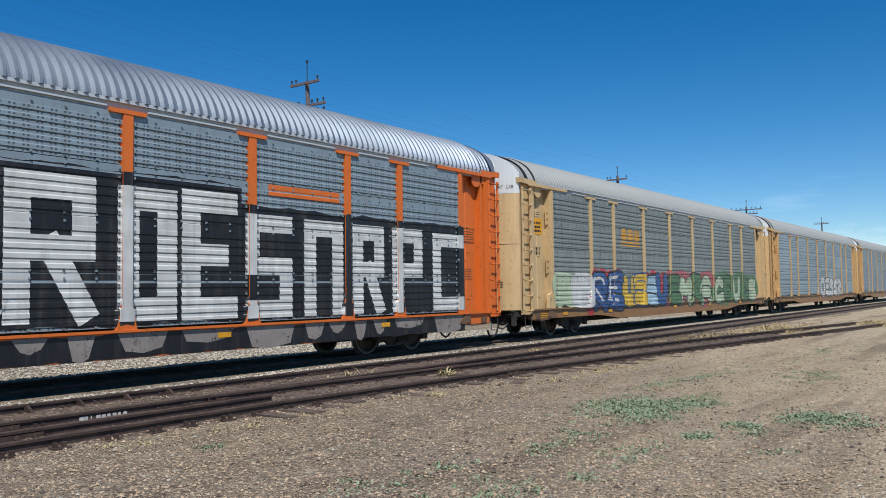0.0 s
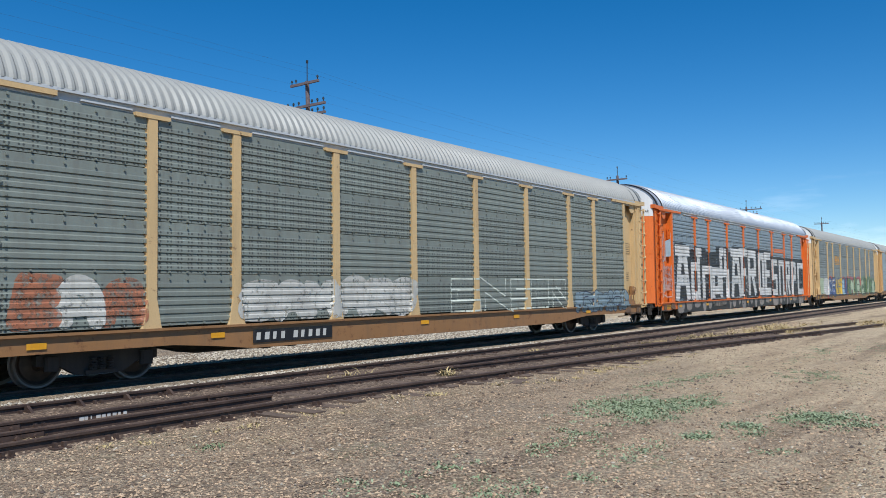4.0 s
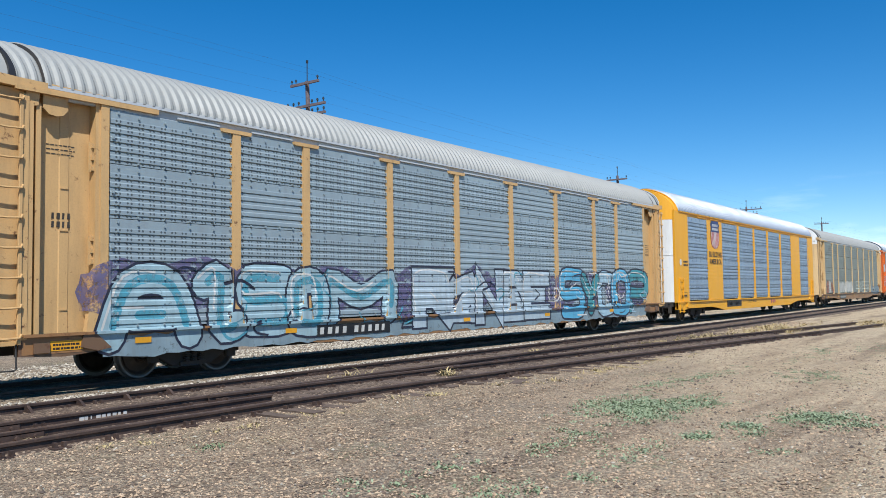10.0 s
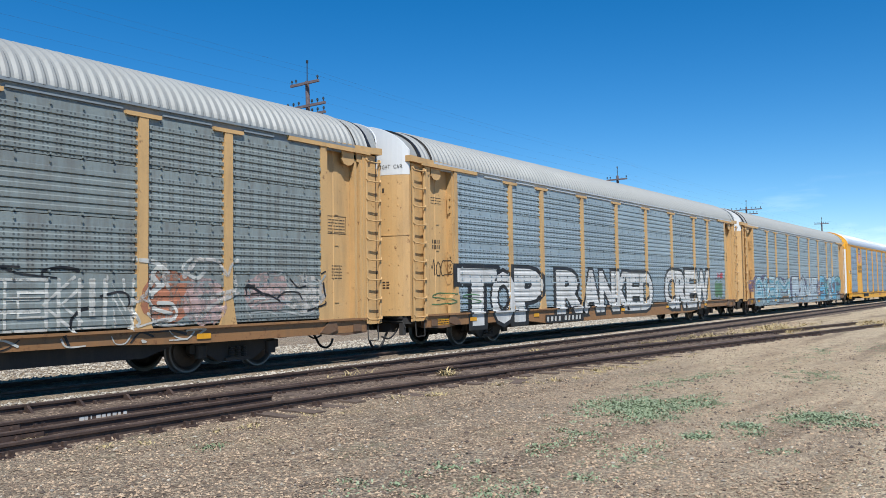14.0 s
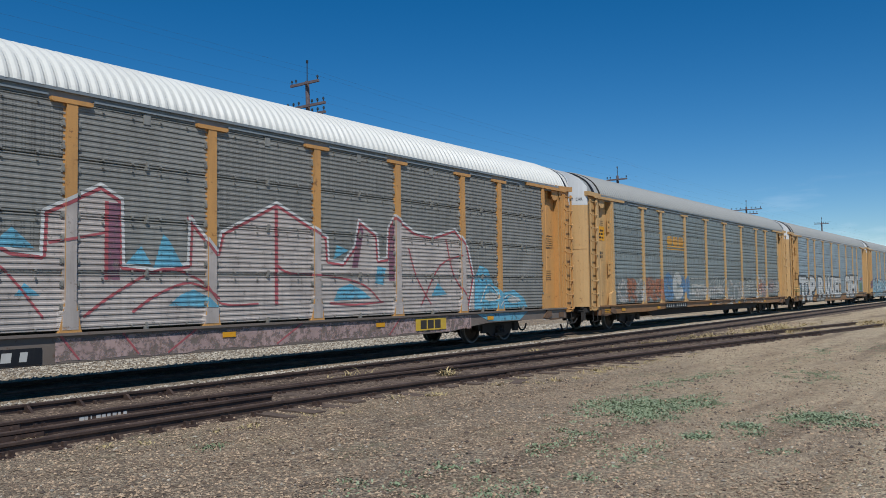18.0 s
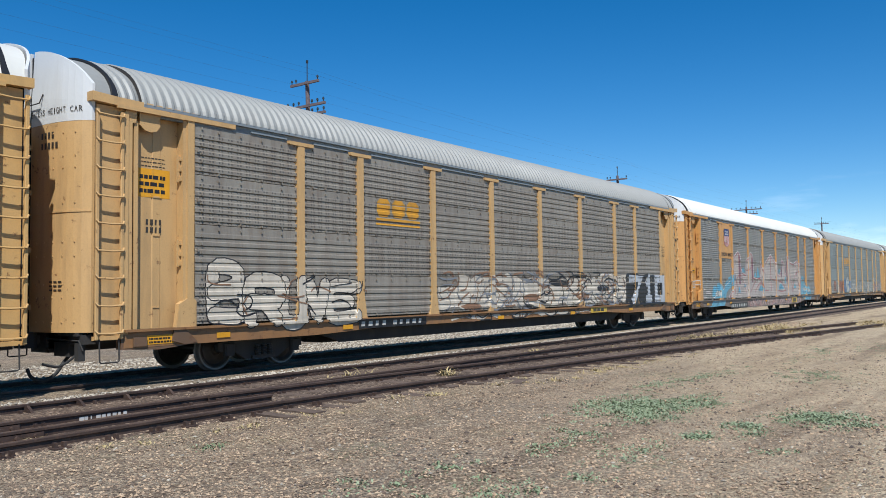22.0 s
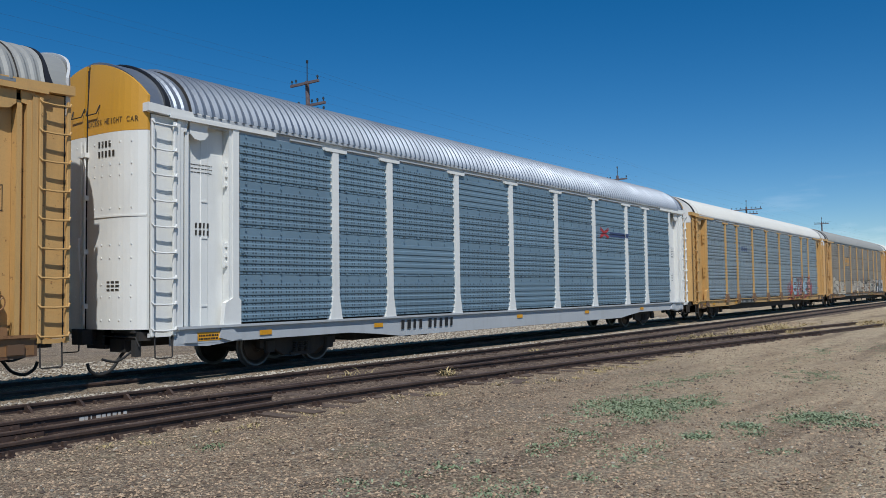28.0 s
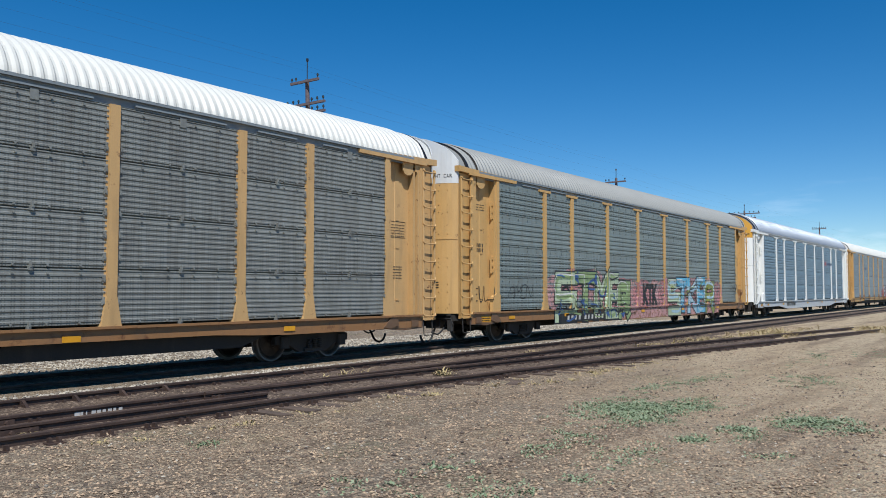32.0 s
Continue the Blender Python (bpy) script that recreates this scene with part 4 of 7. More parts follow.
# ---- painted writing and graffiti on the cars' sides ----
def spray(name, color, worn=0.0, rough=0.45):
    """Sprayed paint; worn: how far it has weathered off the steel."""
    n = Nodes(name)
    color = aged(color)
    o = n.coords(spread=False)
    c = n.mix(n.ramp(n.noise(o, 1.7, 4), 0.35, 0.7, 0, 1), color, tuple(v * 0.72 for v in color[:3]) + (1,))
    c = n.mix(n.ramp(n.noise(n.coords((6, 6, 0.5), False), 1.5, 5), 0.5, 0.75, 0, 0.3), c, (0.12, 0.10, 0.08, 1))
    if worn:
        n.put(n.bsdf.inputs["Alpha"], n.ramp(n.noise(o, 7, 6, 0.7), 0.64 - worn * 0.32, 0.82 - worn * 0.34, 1.0 - worn * 0.3, 0.0))
    return n.done(c, rough)


P_WHITE = spray("white_spray", hexrgb(222, 220, 214))
P_BLACK = spray("black_spray", (0.012, 0.012, 0.015, 1))
P_GREY = spray("grey_spray", hexrgb(140, 142, 146))
P_BLUE = spray("sky_blue_spray", hexrgb(96, 180, 214))
P_PALEBLUE = spray("pale_blue_spray", hexrgb(176, 208, 222))
P_DEEP = spray("deep_blue_spray", hexrgb(56, 94, 150))
P_TEAL = spray("teal_spray", hexrgb(70, 150, 160))
P_PURPLE = spray("purple_spray", hexrgb(112, 106, 142), 0.55)
P_GREEN = spray("apple_green_spray", hexrgb(150, 172, 116))
P_PALEGREEN = spray("pale_green_spray", hexrgb(192, 206, 170))
P_LEAFGREEN = spray("dull_green_spray", hexrgb(84, 124, 82))
P_PINK = spray("pink_spray", hexrgb(218, 150, 150), 0.55)
P_RED = spray("red_spray", hexrgb(204, 62, 68), 0.42)
P_DARKRED = spray("faded_red_outline", hexrgb(192, 100, 104), 0.25)
P_YELLOW = spray("yellow_spray", hexrgb(226, 186, 60))
P_FAINTWHITE = spray("faded_white_spray", hexrgb(206, 200, 190), 0.55)
P_CHALK = spray("chalky_white_spray", hexrgb(214, 212, 202), 0.3)
P_FAINTPINK = spray("faded_pink_spray", hexrgb(206, 176, 168), 0.6)
P_FAINTORANGE = spray("faded_orange_spray", hexrgb(190, 124, 92), 0.55)
P_FAINTBLUE = spray("faded_blue_spray", hexrgb(110, 150, 186), 0.4)
P_PALE9 = spray("pale_weathered_beige", hexrgb(204, 192, 182), 0.16)
P_GREYBLUE = spray("grey_blue_spray", hexrgb(140, 160, 168), 0.2)
P_MAUVE = spray("faded_mauve_spray", hexrgb(150, 104, 120), 0.35)
P_SOFTBLUE = spray("soft_cyan_spray", hexrgb(120, 190, 214), 0.3)
P_STEELBLUE = spray("pale_grey_blue_spray", hexrgb(186, 202, 210))
P_NAVY = spray("navy_outline_spray", hexrgb(38, 42, 62))
P_SALMON = spray("soft_pink_spray", hexrgb(222, 168, 164), 0.5)
P_LIGHT = spray("light_grey_spray", hexrgb(196, 200, 204))
P_WARMGREY = spray("warm_grey_spray", hexrgb(158, 148, 140), 0.25)
P_OUTLINE = spray("pale_green_white_line", hexrgb(226, 232, 216))
P_BONE = spray("bone_white_spray", hexrgb(224, 212, 192), 0.08)
P_TANLINE = spray("thin_brown_spray", hexrgb(150, 112, 84), 0.15)
P_MIST = spray("thin_red_mist", hexrgb(214, 96, 100), 0.75)
P_ICE = spray("ice_blue_spray", hexrgb(168, 196, 204), 0.12)
P_AQUA = spray("thin_aqua_spray", hexrgb(92, 170, 190), 0.45)
P_LIME = spray("olive_lime_spray", hexrgb(140, 150, 70), 0.1)
P_GREYLINE = spray("pale_grey_line", hexrgb(176, 178, 172), 0.2)


def side_depth(k, x, z):
    """The y of the car's side at (x, z): sill, post, end bay or screen."""
    posts, fine, modern, solid = STYLE[k]
    if z < Z_SILL1:
        return -0.11 if z > Z_SILL1 - 0.046 else -0.052
    w = POST_W / 2 if z > Z_SILL1 + 0.52 else POST_W / 2 + 0.115 * (1 - (z - Z_SILL1) / 0.52)
    for p in posts:
        if abs(x - p) < w:
            return -0.087
        if abs(x - p) < w + 0.035 and z > Z_SILL1 + 0.5:
            return min(-0.032, SCREEN_Y - rib_line(z - Z_P0, fine))
    for a, b, z0 in solid:
        if a <= x <= b and z >= z0:
            return -0.062
    e = min(x, LONG - x)
    if modern and e < 2.05:
        return -0.047
    if e < 0.62:
        return 0.03
    if e < 0.82:
        return 0.0
    if e < 1.62:
        return 0.145 if 1.2 < e < 1.42 else 0.16
    if e < 2.04:
        return -0.062
    return SCREEN_Y - rib_line(z - Z_P0, fine)


def drape(name, k, polys, material, layer=0, label="", step=0.0006, weld=False):
    """Lay flat polygons, given in (x, z), on the side of car k, following its ribs and posts."""
    bm = bmesh.new()
    lo, hi, za, zb = 1e9, -1e9, 1e9, -1e9
    for n, (pts, faces) in enumerate(polys):
        vs = [bm.verts.new((p[0], n * step + (p[2] if len(p) > 2 else 0.0), p[1])) for p in pts]
        for f in faces:
            try:
                bm.faces.new([vs[i] for i in f])
            except ValueError:
                pass
        lo, hi = min(lo, min(p[0] for p in pts)), max(hi, max(p[0] for p in pts))
        za, zb = min(za, min(p[1] for p in pts)), max(zb, max(p[1] for p in pts))
    if weld:
        bmesh.ops.remove_doubles(bm, verts=bm.verts[:], dist=1e-4)
    posts, fine, modern, solid = STYLE[k]
    cuts = [((0, 0, 1), z) for z in [Z_SILL1 - 0.047, Z_SILL1 - 0.045, Z_SILL1, Z_SILL1 + 0.002] + [Z_P0 + h for h in rib_marks(0.0, Z_P1 - Z_P0, fine)] if za < z < zb]
    edges = []
    for p in posts:
        edges += [p + s * (POST_W / 2 + d) for s in (-1, 1) for d in (-0.001, 0.001, 0.034, 0.036, 0.114)]
    for e in (0.619, 0.621, 0.819, 0.821, 1.199, 1.201, 1.419, 1.421, 1.619, 1.621, 2.039, 2.041):
        edges += [e, LONG - e]
    for a, b, z0 in solid:
        edges += [a - 0.001, a + 0.001, b - 0.001, b + 0.001]
        cuts += [((0, 0, 1), z) for z in (z0 - 0.001, z0 + 0.001) if za < z < zb]
    cuts += [((1, 0, 0), x) for x in edges if lo < x < hi]
    for no, d in cuts:
        bmesh.ops.bisect_plane(bm, geom=bm.verts[:] + bm.edges[:] + bm.faces[:], plane_co=(d * no[0], 0, d * no[2]), plane_no=no, dist=1e-5)
    for v in bm.verts:
        v.co.y = side_depth(k, v.co.x, v.co.z) - 0.0035 - layer * 0.0025 - v.co.y
    me = bpy.data.meshes.new(name)
    bm.to_mesh(me)
    bm.free()
    me.materials.append(None)
    return hang(name, me, material, CARS[k], label=label)


def letter(ch, bold, x0, x1, z0, z1, slant=0.0):
    co, faces = GLYPHS[ch, bold]
    h = z1 - z0
    return ([(x0 + u * (x1 - x0) + slant * v * h, z0 + v * h) for u, v in co], faces)


def word(k, boxes, fill, outline, z0, z1, slant=0.0, label="", fill_bold=0.05, back_bold=0.11, back=True, layer=0):
    """boxes: (letter, x0, x1[, z0, z1]). An outline layer and a fill layer over it."""
    for n, b in enumerate(boxes):
        zz = b[3:5] if len(b) > 3 else (z0, z1)
        if back:
            drape("letter_outline", k, [letter(b[0], back_bold, b[1] + 0.07, b[2] - 0.07, *zz, slant)], outline, layer + 0.2 * (n % 2))
        drape("letter", k, [letter(b[0], fill_bold, b[1] + 0.07, b[2] - 0.07, *zz, slant)], fill, layer + 1, label)


def curve(pts, n=5):
    out = []
    for i in range(len(pts) - 1):
        p = [Vector(pts[max(0, min(len(pts) - 1, i + d))]) for d in (-1, 0, 1, 2)]
        for s in range(n):
            t = s / n
            out.append(0.5 * ((2 * p[1]) + (p[2] - p[0]) * t + (2 * p[0] - 5 * p[1] + 4 * p[2] - p[3]) * t * t + (3 * p[1] - p[0] - 3 * p[2] + p[3]) * t ** 3))
    return out + [Vector(pts[-1])]


def ribbon(pts, w, cap=True, taper=0.0):
    """A thick stroke along the 2D points."""
    pts = [Vector(p) for p in pts]
    left, right = [], []
    for i, p in enumerate(pts):
        d = (pts[min(i + 1, len(pts) - 1)] - pts[max(i - 1, 0)])
        d = d.normalized() if d.length > 1e-6 else Vector((1, 0))
        nrm = Vector((-d.y, d.x))
        ww = w * (1 - taper * i / len(pts))
        left.append(p + nrm * ww)
        right.append(p - nrm * ww)
    m = len(pts)
    # the stroke rises a hair along its way, so that it may cross itself
    co = [(v.x, v.y, 0.0015 * (i % m) / m) for i, v in enumerate(left + right)]
    faces = [(i, i + 1, m + i + 1, m + i) for i in range(m - 1)]
    if cap:
        for e, c in ((0, pts[0]), (m - 1, pts[-1])):
            d = (pts[1] - pts[0]) * -1 if e == 0 else pts[-1] - pts[-2]
            a0 = math.atan2(d.y, d.x)
            base = len(co)
            ww = w * (1 - (taper if e else 0))
            co += [(c.x + ww * math.cos(a0 + t), c.y + ww * math.sin(a0 + t), 0.0015 * e / m + 0.00006) for t in np.linspace(-math.pi / 2, math.pi / 2, 6)]
            faces.append(tuple(range(base, base + 6)))
    return (co, faces)


SKELETONS = (
    ((0.12, 0.05, 0.1, 0.55, 0.3, 0.92, 0.65, 0.9, 0.8, 0.5, 0.85, 0.05), (0.2, 0.42, 0.75, 0.42)),
    ((0.85, 0.85, 0.45, 0.95, 0.12, 0.72, 0.5, 0.5, 0.85, 0.28, 0.5, 0.05, 0.1, 0.14),),
    ((0.15, 0.05, 0.15, 0.92), (0.15, 0.9, 0.7, 0.86, 0.8, 0.62, 0.2, 0.48), (0.25, 0.48, 0.85, 0.05)),
    ((0.88, 0.75, 0.5, 0.95, 0.14, 0.55, 0.3, 0.1, 0.88, 0.16),),
    ((0.12, 0.92, 0.15, 0.3, 0.45, 0.06, 0.8, 0.25, 0.85, 0.92),),
    ((0.1, 0.08, 0.18, 0.9, 0.5, 0.45, 0.82, 0.92, 0.9, 0.08),),
    ((0.2, 0.9, 0.18, 0.08), (0.2, 0.88, 0.85, 0.9), (0.22, 0.5, 0.7, 0.52), (0.2, 0.1, 0.88, 0.08)),
    ((0.5, 0.95, 0.12, 0.6, 0.3, 0.08, 0.75, 0.1, 0.9, 0.55, 0.5, 0.93),),
)


def wild(k, seed, x0, x1, z0, z1, count, fills, outline, aura=None, fat=0.15, label="sprayed graffiti lettering that cannot be read", shine=None, rim=0.05, lay0=0):
    """Tangled sprayed forms that cannot be read: fat bent strokes in a dark outline."""
    rnd = random.Random(seed)
    w = (x1 - x0) / count
    h = z1 - z0
    fat_w = fat * min(w, h * 1.1) * 1.1
    strokes = []
    for c in range(count):
        sk = SKELETONS[rnd.randrange(len(SKELETONS))]
        ox, grow = x0 + c * w + rnd.uniform(-0.04, 0.04) * w, rnd.uniform(0.88, 1.06)
        tilt = rnd.uniform(-0.12, 0.18)
        for line in sk:
            pts = [(line[i] + rnd.uniform(-0.06, 0.06), line[i + 1] + rnd.uniform(-0.05, 0.05)) for i in range(0, len(line), 2)]
            strokes.append((c, curve([(ox + (px * 1.04 + tilt * (py - 0.5)) * w, z0 + fat_w * 0.8 + (py * grow) * (h - 1.6 * fat_w)) for px, py in pts])))
    if aura:
        puffs = []
        for c in range(count * 2):
            px = x0 + (c + 0.5) * w / 2
            puffs.append(ribbon(curve([(px - w * 0.4, z0 + h * rnd.uniform(0.1, 0.4)), (px - w * 0.1, z1 + rnd.uniform(-0.25, 0.0)), (px + w * 0.35, z0 + h * rnd.uniform(0.4, 0.8))], 4), w * rnd.uniform(0.16, 0.26)))
        drape("graffiti_cloud", k, puffs, aura, lay0, "sprayed cloud behind the lettering", 0.0002)
    for c in range(count):
        mine = [p for cc, p in strokes if cc == c]
        if outline:
            drape("graffiti_outline", k, [ribbon(p, fat_w + rim * (1 + 0.4 * (i % 2))) for i, p in enumerate(mine)], outline, lay0 + 1 + 1.4 * (c % 2), "", 0.0016)
        drape("graffiti_form", k, [ribbon(p, fat_w) for p in mine], fills[c % len(fills)], lay0 + 1.32 + 1.4 * (c % 2), label, 0.0016)
        if shine:
            drape("graffiti_shine", k, [ribbon([(p.x - fat_w * 0.4, p.y + fat_w * 0.3) for p in pts[: len(pts) // 2 + 2]], fat_w * 0.2) for pts in mine], shine, lay0 + 4.5, "", 0.0002)


# strokes of hand-drawn letters on a grid of 5 columns and 7 rows; "/" lifts the can
FORMS = {"A": "00 15 35 40/12 32", "A=": "00 15 35 40/12 32/06 46", "a": "05 36 44 40/44 12 00 40", "C": "46 06 00 40", "D": "00 06 26 44 42 20 00", "d": "36 30/30 00 04 34/26 46", "E": "46 06 00 40/03 33", "e": "46 16 03 10 40/03 33", "3": "06 46 40 00/43 13",
         "F": "06 46/16 10/13 33", "G": "45 36 06 00 40 43 23", "H": "00 06/46 40/03 43", "h": "00 06 16/36 33/03 43 40", "I": "05 26 20 40", "K": "00 06/46 03 40", "L": "06 00 40", "M": "00 06 23 46 40", "N": "00 06 40 46", "n": "00 06 46 40", "O": "00 06 46 40 00",
         "P": "00 06 46 43 03", "p": "00 06 46 41 01", "R": "00 06 46 43 03/23 40", "S": "46 06 03 43 40 00", "T": "06 46/26 20", "U": "06 00 40 46", "Y": "06 23 46/23 20", "V": "06 20 46", "Z": "06 46 00 40", "7": "06 46 10", "1": "15 26 20/10 30", "B": "00 06 36 34 03/13 43 40 00"}


def form_lines(ch, x0, x1, z0, z1, w, lean=0.0):
    """The strokes of one letter, set into a box that its width w keeps inside."""
    lines = []
    for stroke in FORMS[ch].split("/"):
        lines.append([Vector((x0 + w + (x1 - x0 - 2 * w) * int(c[0]) / 4 + lean * (z1 - z0) * int(c[1]) / 6, z0 + w + (z1 - z0 - 2 * w) * int(c[1]) / 6)) for c in stroke.split()])
    return lines


def edges_of(pts, w):
    """Both edges of a square-ended stroke with mitred corners."""
    shut = (pts[0] - pts[-1]).length < 1e-6
    left, right = [], []
    for i, p in enumerate(pts):
        a = pts[i - 1] if i else (pts[-2] if shut else None)
        b = pts[i + 1] if i < len(pts) - 1 else (pts[1] if shut else None)
        d0 = (p - a).normalized() if a is not None else None
        d1 = (b - p).normalized() if b is not None else None
        d = ((d0 or d1) + (d1 or d0))
        d = d.normalized() if d.length > 1e-3 else Vector((-(d0 or d1).y, (d0 or d1).x))
        nrm = Vector((-d.y, d.x))
        grow = w / max(0.55, abs(nrm.dot(Vector((-(d0 or d1).y, (d0 or d1).x)))))
        q = p - (d1 * w if d0 is None else Vector((0, 0))) + (d0 * w if d1 is None else Vector((0, 0)))
        left.append(q + nrm * grow)
        right.append(q - nrm * grow)
    return left, right


def block(pts, w):
    left, right = edges_of(pts, w)
    m = len(pts)
    return ([(v.x, v.y, 0.0008 * (i % m) / m) for i, v in enumerate(left + right)], [(i, i + 1, m + i + 1, m + i) for i in range(m - 1)])


def tag(k, text, spans, w, fill, rim_mat=None, rim=0.05, soft=False, layer=1, lean=0.0, shine=None, core=None, hollow=False, label="sprayed letters"):
    """Sprayed letters. spans: (x0, x1, z0, z1) of each; fill: one paint, or one for each letter in turn; hollow: edges alone."""
    fills = fill if isinstance(fill, (list, tuple)) else [fill]
    for n, (ch, (x0, x1, z0, z1)) in enumerate(zip(text, spans)):
        lines = form_lines("A=" if ch == "^" else ch, x0, x1, z0, z1, w, lean)
        up = layer + 1.5 * (n % 2)
        bent = [curve(p, 4) for p in lines]
        if hollow:
            rims = []
            for p in lines:
                a, b = edges_of(p, w)
                rims += [ribbon(a, rim), ribbon(b, rim)]
            drape("letter_outline", k, rims, fills[n % len(fills)], up, label, 0.0002)
            continue
        if rim_mat:
            drape("letter_outline", k, [ribbon(p, w + rim) for p in bent] if soft else [block(p, w + rim) for p in lines], rim_mat, up - 0.4, "", 0.0005)
        drape("letter", k, [ribbon(p, w) for p in bent] if soft else [block(p, w) for p in lines], fills[n % len(fills)], up, label, 0.0005)
        if core:
            drape("letter_core", k, [ribbon(p[1:-1], w * 0.3) for p in bent if len(p) > 3], core, up + 0.9, "", 0.0002)
        if shine:
            drape("letter_shine", k, [ribbon([(v.x - w * 0.55, v.y + w * 0.5) for v in p[: len(p) * 2 // 3]], 0.022) for p in bent], shine, up + 1.15, "", 0.0002)


def scrawl(k, seed, x0, x1, z0, z1, count, materials, w=0.02, reach=0.5, layer=2):
    """Loose crossing lines and hooks of an unreadable piece."""
    rnd = random.Random(seed)
    for n, material in enumerate(materials):
        lines = []
        for _ in range(count):
            x, z = rnd.uniform(x0, x1), rnd.uniform(z0, z1)
            a, turn = rnd.uniform(0, 6.28), rnd.uniform(-1.4, 1.4)
            pts = [(x, z)]
            for _ in range(rnd.choice((2, 3, 3))):
                x, z = x + reach * rnd.uniform(0.4, 1.0) * math.cos(a), z + reach * 0.6 * rnd.uniform(0.4, 1.0) * math.sin(a)
                a += turn
                pts.append((min(x1, max(x0, x)), min(z1, max(z0, z))))
            lines.append(ribbon(curve(pts, 4), w * rnd.uniform(0.7, 1.6), True, 0.4))
        drape("graffiti_line", k, lines, material, layer + 0.5 * n, "loose sprayed lines that cannot be read" if n == 0 else "", 0.0001)


def row_of(edges, z0, z1):
    return [(a, b, z0, z1) for a, b in zip(edges, edges[1:])]


def scribble(k, seed, x0, x1, z0, z1, loops, material, w=0.012, label="thin sprayed tag that cannot be read"):
    wide = (x1 - x0) / loops
    wild(k, seed, x0, x1, z0, z1, loops, [material], None, fat=w / min(wide, (z1 - z0) * 1.1) / 1.1, label=label)


def patch(k, x0, x1, z0, z1, material, layer=0, seed=0, ragged=0.0, label="sprayed patch of paint", name="paint_patch"):
    rnd = random.Random(seed)
    n = max(2, int((x1 - x0) / 0.25))
    pts = [(x0 + (x1 - x0) * i / n, z0 + rnd.uniform(0, ragged)) for i in range(n + 1)] + [(x0 + (x1 - x0) * i / n, z1 - rnd.uniform(0, ragged)) for i in range(n, -1, -1)]
    drape(name, k, [(pts, [(i, i + 1, 2 * n - i, 2 * n + 1 - i) for i in range(n)])], material, layer, label)


def bars(k, x0, x1, z0, z1, rows, material, seed=0, name="stencil", frame_w=0.0, gap=0.45):
    """Unreadable small writing as plain bars, in an optional frame."""
    rnd = random.Random(seed)
    polys = []
    h = (z1 - z0) / rows
    for r in range(rows):
        x = x0
        while x < x1 - 0.02:
            w = min(x1 - x, rnd.uniform(0.5, 1.4) * h)
            polys.append(([(x, z0 + r * h), (x + w * 0.8, z0 + r * h), (x + w * 0.8, z0 + (r + 1 - gap) * h), (x, z0 + (r + 1 - gap) * h)], [(0, 1, 2, 3)]))
            x += w
    if frame_w:
        m = 0.03
        for a, b, c, d in ((x0 - m, x1 + m, z0 - m, z0 - m + frame_w), (x0 - m, x1 + m, z1 + m - frame_w, z1 + m), (x0 - m, x0 - m + frame_w, z0 - m, z1 + m), (x1 + m - frame_w, x1 + m, z0 - m, z1 + m)):
            polys.append(([(a, c), (b, c), (b, d), (a, d)], [(0, 1, 2, 3)]))
    drape(name, k, polys, material, 1, "small stencilled writing", 0.0)


def rect(x0, x1, z0, z1):
    return ([(x0, z0), (x1, z0), (x1, z1), (x0, z1)], [(0, 1, 2, 3)])


def poly(*pts):
    return (list(pts), [tuple(range(len(pts)))])


def piece(k, tops, z0, fill, lines, layer=0, label="large angular sprayed lettering that cannot be read", close=True):
    """A sprayed silhouette under a jagged top line; lines: (material, half width, shift inwards)."""
    def foot_z(x):
        return z0 + (0.22 * abs(math.sin(x * 2.3 + z0)) if close else 0.0)

    polys = []
    for (xa, za), (xb, zb) in zip(tops, tops[1:]):
        if xb - xa > 0.02:
            n = max(1, int((xb - xa) / 0.3))
            for i in range(n):
                f, g = i / n, (i + 1) / n
                polys.append(poly((xa + (xb - xa) * f, foot_z(xa + (xb - xa) * f)), (xa + (xb - xa) * g, foot_z(xa + (xb - xa) * g)), (xa + (xb - xa) * g, za + (zb - za) * g), (xa + (xb - xa) * f, za + (zb - za) * f)))
    drape("graffiti_form", k, polys, fill, layer, label, 0.0, True)
    foot = [v for p in polys for v in p[0][1::-1]][::-1]
    ring = [foot[-1]] + list(tops) + [foot[0]]
    if close:
        ring += foot
    for n, (material, w, inset) in enumerate(lines):
        strips = []
        for (xa, za), (xb, zb) in zip(ring, ring[1:]):
            d = Vector((xb - xa, zb - za))
            if d.length < 0.02:
                continue
            nrm = Vector((d.y, -d.x)).normalized() * inset
            strips.append(ribbon([(xa + nrm.x, za + nrm.y), (xb + nrm.x, zb + nrm.y)], w))
        drape("graffiti_outline", k, strips, material, layer + 1 + n, "", 0.00005)


def cloud(k, seed, spots, materials, layer=0, label="soft sprayed cloud of colour"):
    """Overlapping uneven puffs: (x, z, half width, half height)."""
    rnd = random.Random(seed)
    for n, (x, z, a, b) in enumerate(spots):
        pts = []
        for i in range(22):
            t = 2 * math.pi * i / 22
            r = 1 + rnd.uniform(-0.09, 0.09)
            pts.append((x + a * r * math.cos(t), z + b * r * math.sin(t)))
        drape("graffiti_cloud", k, [poly(*pts)], materials[n % len(materials)], layer + 0.3 * (n % 3), label if n == 0 else "", 0.0)


def strokes(k, lines, w, material, layer=3, name="graffiti_line", taper=0.3):
    drape(name, k, [ribbon(curve(p, 4), w, True, taper) for p in lines], material, layer, "", 0.0001)


